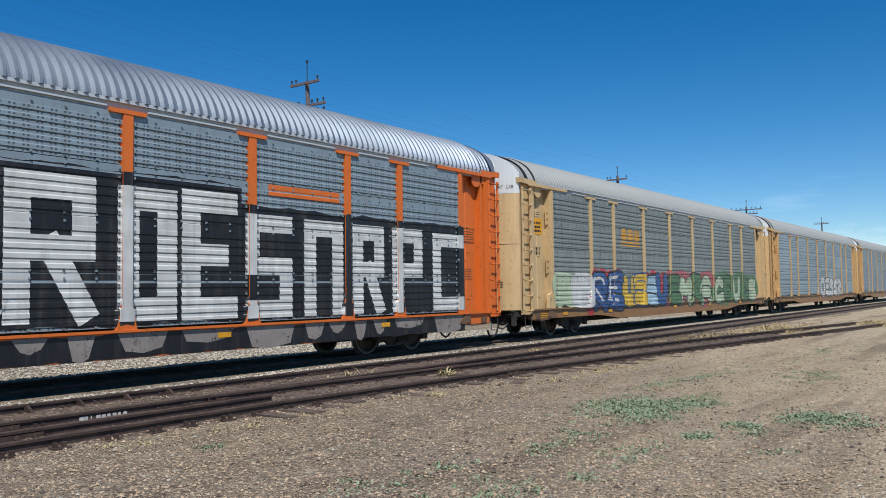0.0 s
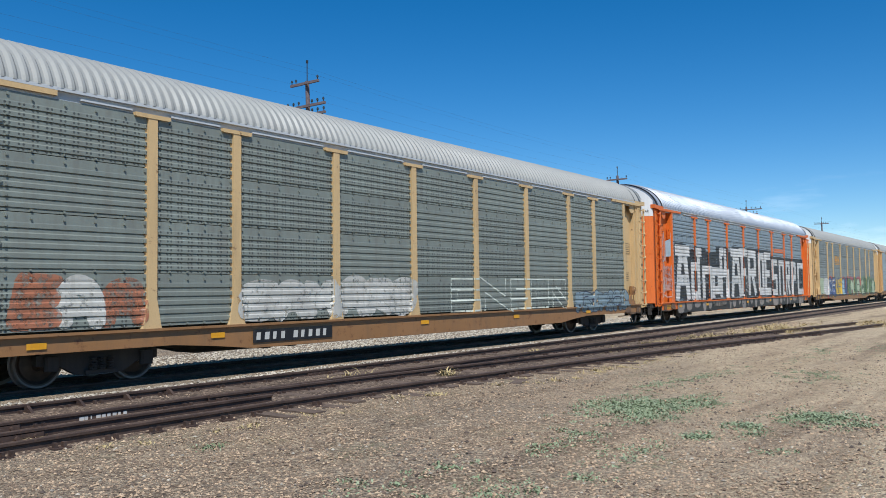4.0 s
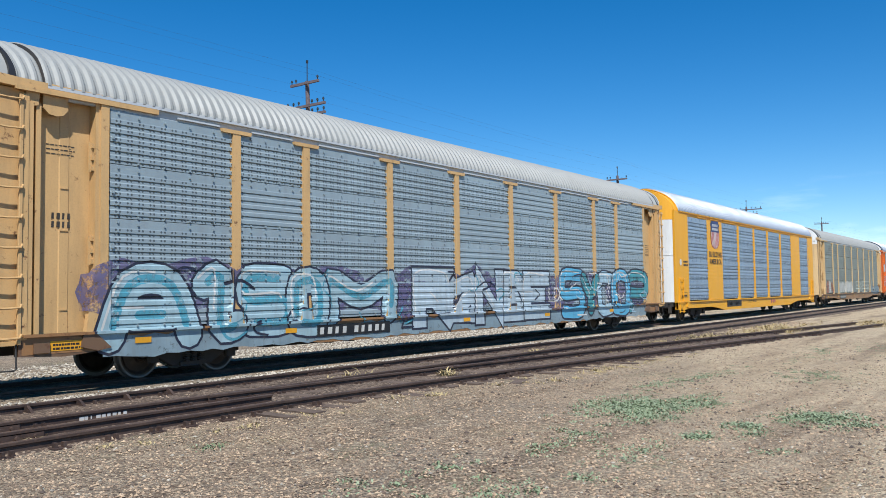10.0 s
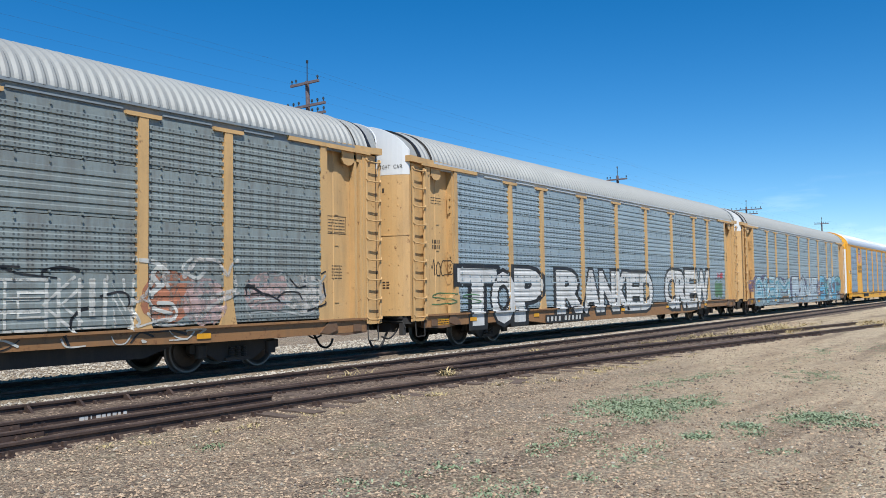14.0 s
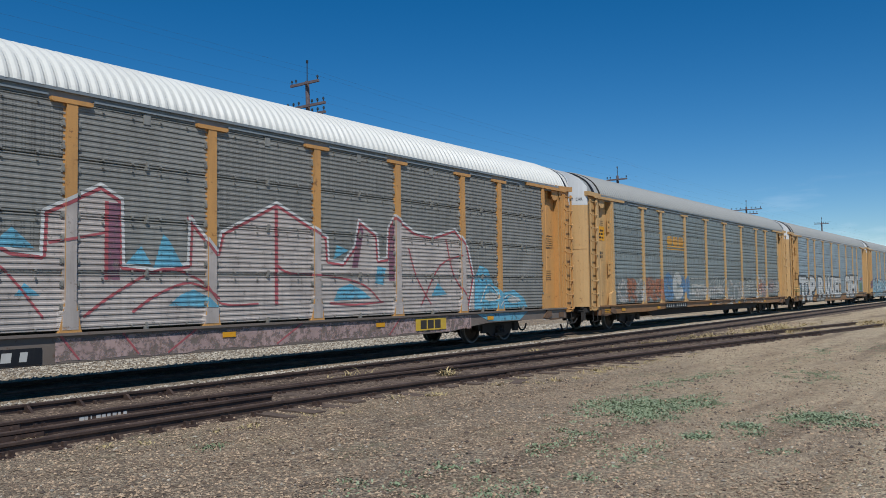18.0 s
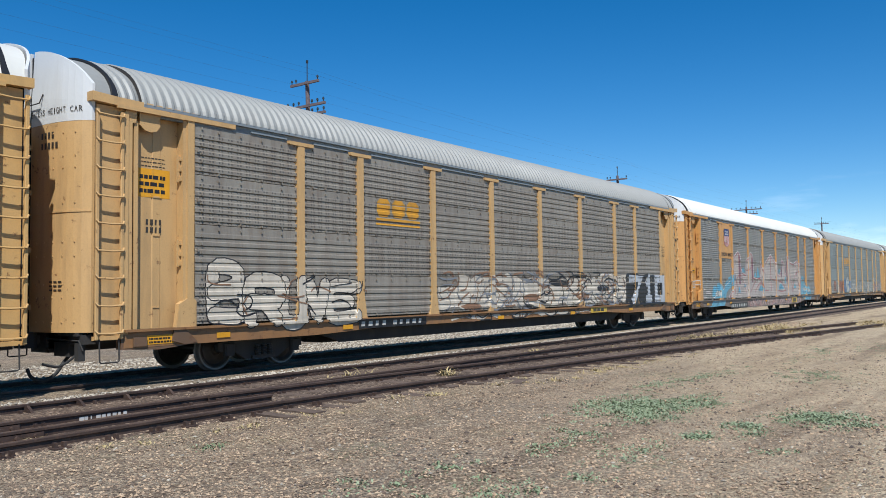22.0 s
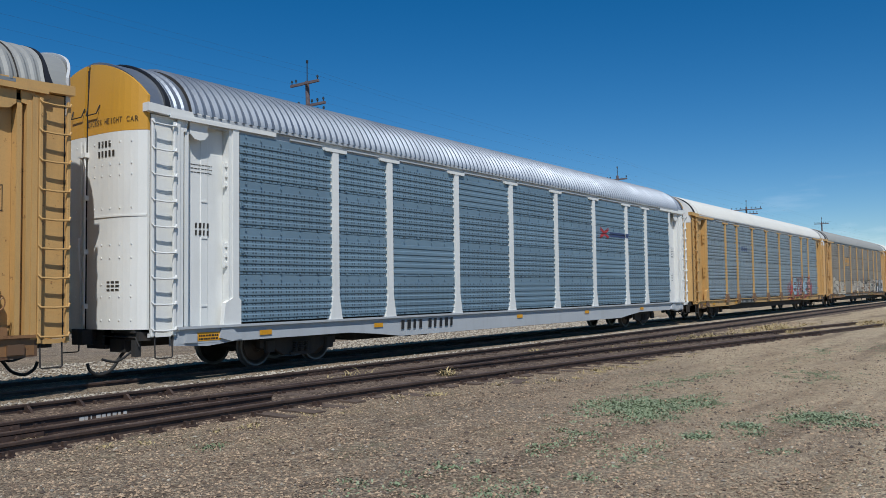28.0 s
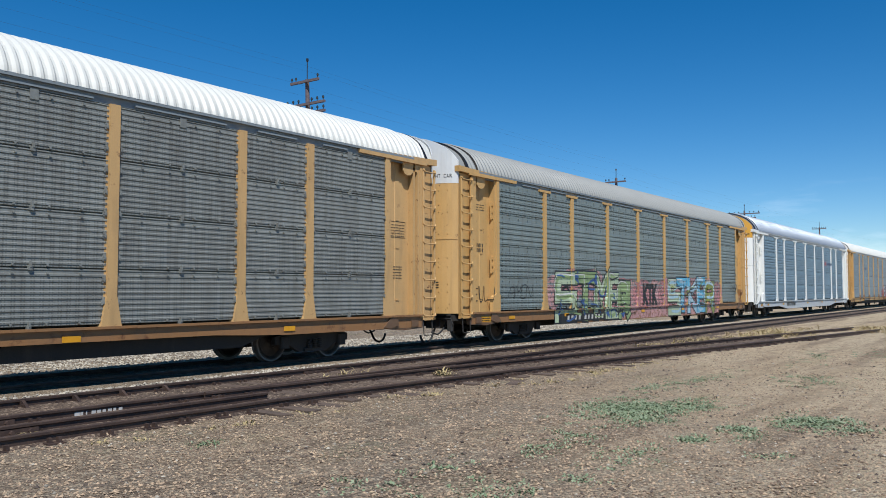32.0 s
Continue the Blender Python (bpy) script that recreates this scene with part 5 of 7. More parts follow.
def number_bars(k, x0, x1, z0, z1, material, n=9, skip=4, layer=7):
    """A car's reporting mark as plain blocks."""
    if material is P_OLDWHITE:
        drape("number_plate_ground", k, [rect(x0 - 0.08, x1 + 0.08, z0 - 0.03, z1 + 0.03)], P_BLACK, layer - 1, "black ground of the reporting mark", 0.0)
        z0, z1 = z0 + 0.025, z1 - 0.025
    w = (x1 - x0) / (n + 0.6)
    for i in range(n):
        a = x0 + (i + (0.6 if i >= skip else 0)) * w
        drape("mark_block", k, [poly((a, z0), (a + w * (0.5, 0.56, 0.42)[i % 3], z0), (a + w * (0.56, 0.62, 0.5)[i % 3], z1), (a + w * 0.07, z1))], material, layer, "plain block of a reporting mark", 0.0)


def shield(k, cx, z0, z1, slogan_lines):
    """Shield emblem: blue head, red and white stripes, plain bars for its letters."""
    h = z1 - z0
    w = h * 0.48
    def half(v):
        return w * (0.80 if v > 0.97 else 0.86 if v > 0.9 else 1.0 if v > 0.80 else 0.88 if v > 0.66 else 0.96 if v > 0.3 else 0.96 * math.sqrt(max(0.0, 1 - ((0.3 - v) / 0.3) ** 2)) * 0.9 + 0.04)
    vs = np.linspace(0.0, 1.0, 26)

    def outline(a, b, grow=0.0, u0=-1.0, u1=1.0):
        rows = [v for v in vs if a <= v <= b]
        pts = [(cx + u0 * (half(v) + grow), z0 + v * h) for v in rows] + [(cx + u1 * (half(v) + grow), z0 + v * h) for v in rows]
        m = len(rows)
        return (pts, [(i, m + i, m + i + 1, i + 1) for i in range(m - 1)])
    drape("emblem_edge", k, [outline(0, 1, 0.03)], P_BLACK, 0, "", 0.0)
    drape("emblem_field", k, [outline(0, 1)], P_WHITE, 1, "white shield field", 0.0)
    for i in range(0, 13, 2):
        drape("emblem_stripe", k, [outline(0.0, 0.60, 0.0, -1 + i * 2 / 13, -1 + (i + 1) * 2 / 13)], P_EMRED, 2, "red stripe", 0.0)
    drape("emblem_head", k, [outline(0.60, 1.0)], P_EMBLUE, 2, "blue head of the shield", 0.0)
    drape("emblem_lettering", k, [rect(cx - w * 0.62 + i * w * 0.22, cx - w * 0.62 + i * w * 0.22 + w * 0.14, z0 + h * zz, z0 + h * (zz + 0.09)) for zz in (0.66, 0.80) for i in range(6)], P_WHITE, 3, "plain white blocks for lettering", 0.0)
    for text, x0, x1, za, zb in slogan_lines:
        w, at = (x1 - x0) / len(text), 0
        for bit in text.split():
            i = text.index(bit, at)
            spell(k, bit, x0 + i * w, x0 + (i + len(bit)) * w, za, zb, M_BLACK, "slogan", 0.02)
            at = i + len(bit)


def spell(k, text, x0, x1, z0, z1, material, name="lettering", bold=0.0):
    w = (x1 - x0) / len(text)
    polys = []
    for i, ch in enumerate(text):
        if ch == " ":
            continue
        a, b = (0.36, 0.64) if ch in "I1" else (0.10, 0.88)
        polys.append(letter(ch, bold, x0 + (i + a) * w, x0 + (i + b) * w, z0, z1))
    drape(name, k, polys, material, 3, "dark lettering", 0.0)


P_EMRED = spray("emblem_red", hexrgb(186, 42, 48))
P_EMBLUE = spray("emblem_blue", hexrgb(34, 52, 112))
P_LOGO = spray("faded_orange_yellow_logo", hexrgb(222, 158, 40), 0.1)
P_LOGOBLUE = spray("dark_blue_logo", hexrgb(44, 60, 110))
P_PLACARD = spray("amber_placard", hexrgb(240, 170, 30))
P_STENCIL = spray("worn_brown_black_stencil", (0.05, 0.04, 0.03, 1))
P_OLDWHITE = spray("stencil_white", hexrgb(210, 208, 200))


def block_logo(k, x0, x1, z0, z1, material, tail=True):
    """Company mark as three plain rounded blocks over two lines."""
    w = (x1 - x0) / 3
    body = z0 + (z1 - z0) * (0.32 if tail else 0.0)
    polys = []
    for i in range(3):
        a = x0 + i * w + 0.03
        b = a + w - 0.08
        c = 0.1
        polys.append(([(a + c, body), (b - c, body), (b, body + c), (b, z1 - c), (b - c, z1), (a + c, z1), (a, z1 - c), (a, body + c)], [tuple(range(8))]))
    if tail:
        polys += [rect(x0, x1, z0 + 0.11, z0 + 0.17), rect(x0, x1, z0, z0 + 0.05)]
    drape("company_mark", k, polys, material, 1, "company mark as plain blocks", 0.0)


# car 1 and car 2
wild(1, 11, 13.0, 20.4, 0.75, 2.2, 5, [P_WHITE], P_BLACK, fat=0.12)
wild(2, 21, 2.1, 4.6, 0.95, 2.1, 2, [P_PALEGREEN, P_WHITE], None, fat=0.3)
wild(2, 22, 4.8, 7.3, 0.75, 2.15, 2, [P_DEEP], P_BLACK, aura=P_RED, fat=0.2, shine=P_WHITE)
wild(2, 23, 7.4, 9.6, 0.85, 2.15, 2, [P_YELLOW], P_DEEP, fat=0.22)
wild(2, 24, 9.6, 11.8, 0.8, 2.15, 2, [P_PALEBLUE, P_DEEP], P_BLACK, aura=P_RED, fat=0.18)
wild(2, 25, 11.9, 17.5, 0.75, 2.15, 4, [P_LEAFGREEN, P_PALEGREEN], P_BLACK, aura=P_DARKRED, fat=0.16)
wild(2, 26, 17.9, 24.9, 0.75, 2.1, 5, [P_PALEGREEN, P_LEAFGREEN], P_BLACK, aura=P_LEAFGREEN, fat=0.14)
block_logo(2, 7.3, 9.1, 3.15, 3.8, P_LOGO)

# car 3: tall white letters on black
for xa, xb, z1 in ((2.1, 3.55, 3.55), (3.55, 4.6, 3.3), (4.62, 6.2, 3.46), (6.2, 7.7, 3.26), (7.7, 9.5, 3.56), (9.5, 10.2, 3.36), (10.2, 17.6, 3.72), (17.6, 25.3, 3.34)):
    patch(3, xa, xb, 0.98, z1, P_BLACK, 0, int(xa * 7), 0.09, "black sprayed ground behind tall letters")
patch(3, 2.3, 25.3, 0.44, 0.89, P_BLACK, 0, 4, 0.04, "black sprayed sill")
tag(3, "^", [(2.2, 4.0, 0.98, 3.42)], 0.24, P_WHITE, layer=1, label="tall white block letters")
tag(3, "dnph", [(4.13, 5.6, 0.97, 3.36), (5.62, 6.98, 0.97, 2.56), (7.02, 8.24, 1.02, 2.5), (8.2, 9.5, 1.0, 3.46)], 0.2, P_WHITE, layer=1, label="tall white block letters")
tag(3, "^FROE", [(10.0, 11.72, 1.03, 3.52), (11.42, 12.86, 1.06, 3.58), (12.98, 14.5, 1.1, 3.52), (14.9, 16.1, 1.08, 3.44), (16.2, 17.5, 1.06, 3.5)], 0.21, P_WHITE, layer=1, label="tall white block letters")
tag(3, "SnRPC", [(17.7, 18.96, 1.04, 3.14), (19.3, 20.52, 1.02, 3.12), (20.84, 21.95, 1.02, 3.1), (22.25, 23.46, 1.02, 3.1), (23.9, 25.28, 1.02, 3.05)], 0.18, P_WHITE, layer=1, label="tall white block letters")
for n, (xa, xb) in enumerate(((2.3, 3.2), (3.35, 4.2), (4.4, 5.3), (5.5, 6.1), (6.3, 6.9), (7.0, 9.2), (9.5, 9.9), (10.0, 10.7), (11.0, 11.5), (11.6, 12.4), (12.6, 12.9), (13.1, 13.7), (14.0, 14.5), (14.9, 15.9), (16.2, 17.4), (17.7, 19.0), (19.3, 19.9), (20.0, 20.6), (20.85, 21.3), (21.5, 22.0), (22.3, 23.5), (23.9, 25.2))):
    drop = 0.42 + 0.1 * (n % 3)
    drape("paint_patch", 3, [poly((xa, 0.88), (xa + 0.1 + 0.05 * (n % 2), drop + 0.05), ((xa + xb) / 2, drop), (xb - 0.12, drop + 0.08), (xb, 0.88))], P_WARMGREY, 2, "warm grey sprayed drips over the sill", 0.0)
number_bars(3, 7.1, 9.1, 0.6, 0.8, P_STENCIL, 10, 4)
strokes(3, [[(12.55, 1.9), (12.7, 2.15), (12.95, 1.95)], [(12.4, 1.55), (12.55, 1.75), (12.7, 1.5), (12.85, 1.75)], [(12.3, 1.3), (12.6, 1.4), (12.9, 1.25), (13.05, 1.5)]], 0.02, P_WHITE, 4)
patch(3, 1.0, 1.75, 1.0, 2.9, P_FAINTPINK, 0, 5, 0.5)
scribble(3, 31, 1.0, 1.7, 1.1, 1.9, 4, P_WHITE)
scribble(3, 32, 1.0, 1.65, 2.6, 4.0, 3, P_PALEBLUE)
drape("orange_stripe", 3, [rect(18.3, 20.4, 3.55, 3.78)], M_ORANGE, 1, "orange painted band between two posts")

# car 4
wild(4, 41, 2.3, 4.6, 0.98, 1.9, 3, [P_FAINTORANGE, P_CHALK], None, fat=0.2)
wild(4, 42, 6.8, 9.4, 0.98, 1.85, 3, [P_CHALK], None, fat=0.24)
wild(4, 43, 9.6, 12.2, 0.98, 1.9, 3, [P_CHALK], None, fat=0.24)
tag(4, "ENSER", row_of((13.86, 15.2, 16.9, 18.1, 19.2, 20.35), 0.98, 1.86), 0.15, P_OUTLINE, rim=0.024, hollow=True, label="thin pale outline letters")
wild(4, 48, 21.1, 25.3, 0.75, 1.5, 7, [P_GREYBLUE], P_NAVY, fat=0.22, rim=0.03)
number_bars(4, 7.1, 9.2, 0.58, 0.78, P_OLDWHITE)

# car 5: clean, with an emblem and a slogan
shield(5, 5.72, 3.40, 4.74, (("BUILDING", 4.8, 6.65, 3.0, 3.25), ("AMERICA", 4.85, 6.6, 2.66, 2.9)))
number_bars(5, 7.5, 9.6, 0.6, 0.84, P_BLACK)
drape("number_plate_ground", 5, [rect(7.35, 9.75, 0.56, 0.88)], P_BLACK, 0, "black ground of the reporting mark")
number_bars(5, 7.5, 9.6, 0.62, 0.82, P_OLDWHITE)
block_logo(5, 15.4, 16.5, 0.58, 0.84, P_DARKRED, False)
for ch_i, part_word in enumerate(("LD", "LMT", "80000")):
    spell(5, part_word, 11.0 + (0.0, 0.32, 0.8)[ch_i], 11.0 + (0.25, 0.7, 1.5)[ch_i], 0.72, 0.84, M_BLACK)
bars(5, 1.35, 1.9, 2.5, 2.8, 2, M_BLACK, 2)
drape("warning_disc", 5, [([(1.0 + 0.13 * math.cos(a), 2.66 + 0.15 * math.sin(a)) for a in np.linspace(0, 6.0, 14)], [tuple(range(14))])], P_WHITE, 1, "small white warning disc")
bars(5, 1.1, 1.7, 1.15, 1.3, 1, M_BLACK, 4, frame_w=0.012)

# car 6
cloud(6, 60, ((2.4, 1.6, 0.9, 0.55), (3.9, 1.75, 1.0, 0.5), (5.6, 1.7, 1.0, 0.5), (7.6, 1.65, 1.0, 0.5), (9.3, 1.55, 0.9, 0.5), (10.3, 1.4, 0.7, 0.75), (11.6, 1.6, 0.9, 0.6), (13.2, 1.6, 0.9, 0.6), (14.8, 1.6, 0.9, 0.6), (16.6, 1.5, 1.0, 0.6), (17.8, 1.3, 0.6, 0.7), (18.6, 1.5, 0.7, 0.6), (20.4, 1.55, 0.9, 0.6), (22.4, 1.5, 0.9, 0.6), (24.3, 1.45, 0.9, 0.6)), [P_PURPLE], -0.6)
tag(6, "AISOM", [(1.75, 3.9, 0.56, 2.17), (3.7, 5.0, 0.66, 2.14), (4.8, 6.25, 0.7, 2.1), (6.1, 7.25, 0.66, 1.98), (7.1, 9.65, 0.8, 2.06)], 0.27, P_ICE, P_NAVY, 0.05, True, 1, shine=P_WHITE, core=P_AQUA, label="pale blue bubble letters with navy outline")
tag(6, "R", [(10.3, 12.1, 0.62, 2.14)], 0.27, P_STEELBLUE, P_NAVY, 0.055, False, 1, shine=P_WHITE, label="pale steel-blue bubble letters with navy outline")
tag(6, "aNGE", [(12.0, 13.35, 0.66, 2.02), (13.1, 14.6, 0.6, 2.12), (14.5, 15.8, 0.62, 2.1), (15.75, 17.35, 0.64, 2.1)], 0.22, P_STEELBLUE, P_NAVY, 0.055, False, 1, shine=P_WHITE, label="pale steel-blue bubble letters with navy outline")
tag(6, "SYCOP", [(18.15, 19.75, 0.6, 2.2), (19.6, 21.0, 0.64, 2.1), (20.9, 22.2, 0.64, 2.1), (22.1, 23.6, 0.62, 2.12), (23.5, 25.3, 0.62, 2.15)], 0.2, [P_BLUE, P_TEAL, P_PALEBLUE], P_NAVY, 0.065, True, 1, shine=P_WHITE, label="cyan bubble letters with navy outline")
scrawl(6, 64, 18.3, 25.2, 0.66, 2.1, 12, [P_NAVY, P_WHITE, P_PALEBLUE], 0.02, 0.5, 4.2)
scrawl(6, 65, 2.0, 17.2, 0.66, 2.05, 10, [P_AQUA, P_NAVY], 0.022, 0.5, 4.2)
tag(6, "LDK", row_of((17.3, 17.65, 17.95, 18.25), 1.15, 1.6), 0.03, P_WHITE, layer=3, label="small white sprayed letters")
patch(6, 1.9, 25.2, 0.44, 0.89, P_GREYBLUE, 0, 6, 0.08, "pale grey-blue spray over the sill")
number_bars(6, 7.0, 9.3, 0.6, 0.8, P_OLDWHITE)

# car 7
W7 = (("T", 2.0, 3.85, 0.66, 2.05), ("O", 3.65, 4.9, 0.66, 1.98), ("P", 4.95, 6.5, 0.68, 2.08), ("R", 7.6, 9.35, 0.8, 2.08), ("A", 9.4, 10.75, 0.8, 2.1), ("N", 10.75, 12.05, 0.8, 2.08), ("K", 12.05, 13.2, 0.8, 2.08), ("E", 13.15, 14.35, 0.78, 2.05), ("D", 14.35, 15.65, 0.78, 2.05), ("C", 17.0, 18.25, 0.76, 2.2), ("R", 18.2, 19.5, 0.76, 2.18), ("E", 19.45, 20.7, 0.76, 2.22), ("W", 20.65, 22.5, 0.78, 2.22))
word(7, W7, P_WHITE, P_BLACK, 0.7, 2.05, label="fat white block letters with black outline")
patch(7, 23.5, 24.6, 1.0, 1.9, P_LEAFGREEN, 0, 7, 0.3)
patch(7, 23.9, 24.7, 1.9, 2.3, P_RED, 0, 8, 0.2)
scribble(7, 71, 0.95, 1.7, 1.9, 2.4, 3, P_BLACK, 0.013)
scribble(7, 72, 0.85, 3.2, 1.15, 1.5, 2, P_LEAFGREEN, 0.014)
number_bars(7, 6.8, 9.3, 0.5, 0.7, P_OLDWHITE)

# car 8
wild(8, 81, 2.3, 4.7, 1.0, 1.95, 3, [P_FAINTWHITE, P_FAINTORANGE], None, fat=0.16)
wild(8, 82, 4.9, 6.8, 1.0, 2.0, 2, [P_FAINTORANGE], None, fat=0.16)
wild(8, 83, 6.9, 9.8, 1.0, 2.2, 3, [P_FAINTBLUE, P_CHALK], None, fat=0.22)
tag(8, "SEMIK", row_of((9.9, 11.0, 12.0, 13.3, 14.1, 15.2), 1.0, 1.95), 0.14, P_CHALK, rim=0.03, hollow=True, label="chalky outline letters")
patch(8, 10.2, 14.8, 1.05, 1.7, P_FAINTWHITE, 0, 83, 0.3)
wild(8, 85, 15.3, 18.2, 0.75, 1.9, 3, [P_FAINTWHITE, P_GREYLINE], None, fat=0.1)
tag(8, "PEKUN", row_of((17.5, 18.3, 18.95, 19.5, 19.95, 20.5), 1.0, 1.8), 0.1, P_CHALK, rim=0.03, hollow=True, label="chalky outline letters")
cloud(8, 87, ((21.2, 1.5, 0.6, 0.5), (22.0, 1.4, 0.5, 0.45)), [P_FAINTORANGE, P_FAINTPINK])
scrawl(8, 87, 20.4, 22.8, 0.98, 2.2, 10, [P_CHALK, P_FAINTWHITE], 0.035, 0.5, 1.5)
cloud(8, 88, ((23.6, 1.55, 0.7, 0.4), (24.6, 1.5, 0.6, 0.4)), [P_FAINTPINK, P_FAINTWHITE])
scrawl(8, 88, 23.0, 25.2, 1.0, 2.0, 8, [P_GREYLINE, P_BLACK], 0.02, 0.5, 1.5)
scrawl(8, 89, 17.4, 20.4, 1.0, 2.0, 8, [P_BLACK], 0.02, 0.4, 1.5)
scrawl(8, 90, 13.0, 22.0, 0.71, 0.88, 14, [P_BLACK, P_CHALK], 0.018, 0.4, 1.5)
block_logo(8, 7.3, 9.3, 3.17, 3.75, P_LOGO)
number_bars(8, 7.0, 9.4, 0.72, 0.88, P_OLDWHITE)

# car 9: emblem panel and pale pink-edged letters
shield(9, 5.74, 3.56, 4.46, (("BUILDING AMERICA", 4.88, 6.58, 3.10, 3.27),))
CYAN9 = ((3.4, 1.0), (3.45, 1.41), (3.63, 1.59), (3.86, 1.64), (4.0, 1.51), (4.23, 1.73), (4.53, 1.75), (4.78, 1.62), (5.03, 1.48), (5.35, 1.48), (5.32, 1.65), (5.62, 1.89), (6.07, 2.05), (6.53, 2.16), (6.9, 2.2), (6.92, 1.85), (6.65, 1.61), (6.06, 1.45), (5.61, 1.26), (5.45, 1.0))
drape("graffiti_cloud", 9, [poly(*CYAN9)], P_SOFTBLUE, 0, "flowing cyan sprayed cloud", 0.0)
drape("graffiti_cloud", 9, [poly((2.75, 0.6), (3.2, 0.66), (3.42, 0.88), (5.4, 0.88), (5.2, 0.63))], P_SOFTBLUE, 0, "cyan overspray on the sill", 0.0)
cloud(9, 91, ((4.28, 1.22, 0.42, 0.13),), [P_CHALK], 1.2)
cloud(9, 92, ((3.78, 1.38, 0.12, 0.14), (4.45, 1.5, 0.2, 0.14), (6.3, 1.9, 0.4, 0.1)), [P_BLUE], 1.2)
cloud(9, 97, ((2.2, 1.45, 0.22, 0.05), (2.84, 1.29, 0.42, 0.07), (2.32, 1.07, 0.24, 0.06), (6.5, 2.45, 0.2, 0.05)), [P_PALE9], 1.2)
strokes(9, [[(4.9, 1.0), (5.0, 1.4), (5.3, 1.46)], [(5.4, 1.62), (5.9, 1.75), (6.4, 1.9)], [(3.5, 1.05), (3.9, 1.1), (4.2, 1.4)]], 0.02, P_WHITE, 2.4)
TOP9 = ((5.9, 1.02), (6.75, 1.5), (6.91, 3.08), (7.65, 3.4), (8.05, 3.15), (8.08, 2.48), (8.5, 2.25), (8.97, 2.2), (9.0, 2.9), (9.98, 3.41), (10.37, 3.19), (10.4, 2.05), (11.0, 1.98), (11.74, 2.1), (11.78, 2.97), (12.4, 2.32), (12.5, 2.72), (13.92, 3.41), (15.4, 2.77), (15.44, 2.25), (15.9, 2.2), (16.3, 2.6), (16.45, 3.21), (17.1, 2.89), (17.14, 2.3), (17.45, 2.35), (17.5, 3.08), (17.75, 3.4), (18.52, 3.04), (19.3, 2.95), (20.3, 3.2), (20.9, 2.75), (21.2, 1.9))
piece(9, TOP9, 0.985, P_PALE9, ((P_DARKRED, 0.05, 0.03), (P_WHITE, 0.03, -0.01)), 0, "tall angular pale lettering with red edges that cannot be read", close=False)
for shape in (rect(7.74, 8.02, 1.7, 3.16), rect(10.08, 10.34, 1.8, 3.12), rect(17.52, 17.74, 1.8, 3.2), poly((16.2, 2.1), (16.4, 2.1), (16.62, 3.0), (16.46, 3.12))):
    drape("graffiti_band", 9, [shape], P_MAUVE, 1.6, "faded red shading on the letters", 0.0)
for shape in (rect(10.05, 10.12, 1.8, 3.14), rect(13.86, 13.95, 1.3, 3.3), rect(7.72, 7.77, 1.7, 3.2)):
    drape("graffiti_band", 9, [shape], P_DARKRED, 2.6, "", 0.0)
for shape in (poly((11.0, 2.02), (11.2, 2.64), (11.34, 2.5), (11.62, 2.05)), poly((10.45, 2.08), (10.75, 2.4), (10.95, 2.08)), poly((11.32, 1.34), (11.55, 1.52), (11.85, 1.63), (12.15, 1.5), (12.42, 1.28)), poly((15.6, 1.35), (15.75, 1.62), (16.13, 1.73), (16.5, 1.6), (16.86, 1.39)), poly((15.6, 2.28), (15.7, 2.6), (16.1, 2.5)), poly((17.0, 1.75), (17.1, 2.15), (17.4, 2.1), (17.3, 1.7)), poly((8.15, 2.3), (8.5, 2.62), (8.85, 2.3)), poly((7.5, 1.25), (7.68, 1.62), (8.0, 1.25)), poly((8.55, 1.55), (8.7, 1.75), (8.95, 1.55)), poly((19.2, 1.4), (19.5, 1.75), (19.9, 1.45)), poly((6.95, 1.9), (7.1, 2.3), (7.2, 1.9))):
    drape("graffiti_gap", 9, [shape], P_SOFTBLUE, 3, "cyan sprayed gaps between letters", 0.0)
strokes(9, [[(9.7, 1.2), (10.3, 1.6), (11.2, 2.0), (12.0, 1.8), (12.5, 1.35), (13.4, 1.33)], [(10.6, 1.25), (11.1, 1.55), (11.8, 1.75), (12.45, 1.45)], [(13.95, 2.1), (14.3, 1.95), (15.5, 1.9), (16.6, 1.7), (17.2, 1.3)], [(15.5, 1.3), (16.3, 1.25), (17.3, 1.3)], [(18.3, 2.6), (18.6, 1.9), (19.2, 1.2)], [(18.8, 1.2), (19.6, 2.2), (20.6, 2.5)], [(7.0, 1.2), (7.4, 2.0), (8.2, 2.1), (9.0, 1.2)], [(7.1, 2.1), (7.7, 1.2)], [(9.1, 2.4), (9.6, 2.5), (10.05, 2.6)], [(19.9, 2.9), (20.2, 2.0), (20.9, 1.3)]], 0.026, P_DARKRED)
strokes(9, [[(11.9, 0.88), (11.3, 0.5)], [(14.6, 0.88), (13.9, 0.5)], [(17.9, 0.88), (17.5, 0.5)], [(9.3, 0.88), (9.6, 0.5)], [(10.4, 0.88), (10.7, 0.52)]], 0.02, P_DARKRED, 1)
patch(9, 9.2, 21.0, 0.46, 0.88, P_FAINTPINK, 0, 98, 0.05, "pale faded spray on the sill")
drape("graffiti_cloud", 9, [poly((21.2, 1.0), (21.25, 1.9), (21.5, 2.25), (21.9, 2.15), (22.2, 1.7), (22.7, 1.45), (23.3, 1.55), (23.9, 1.3), (24.1, 1.0))], P_SOFTBLUE, 0, "flowing cyan sprayed cloud", 0.0)
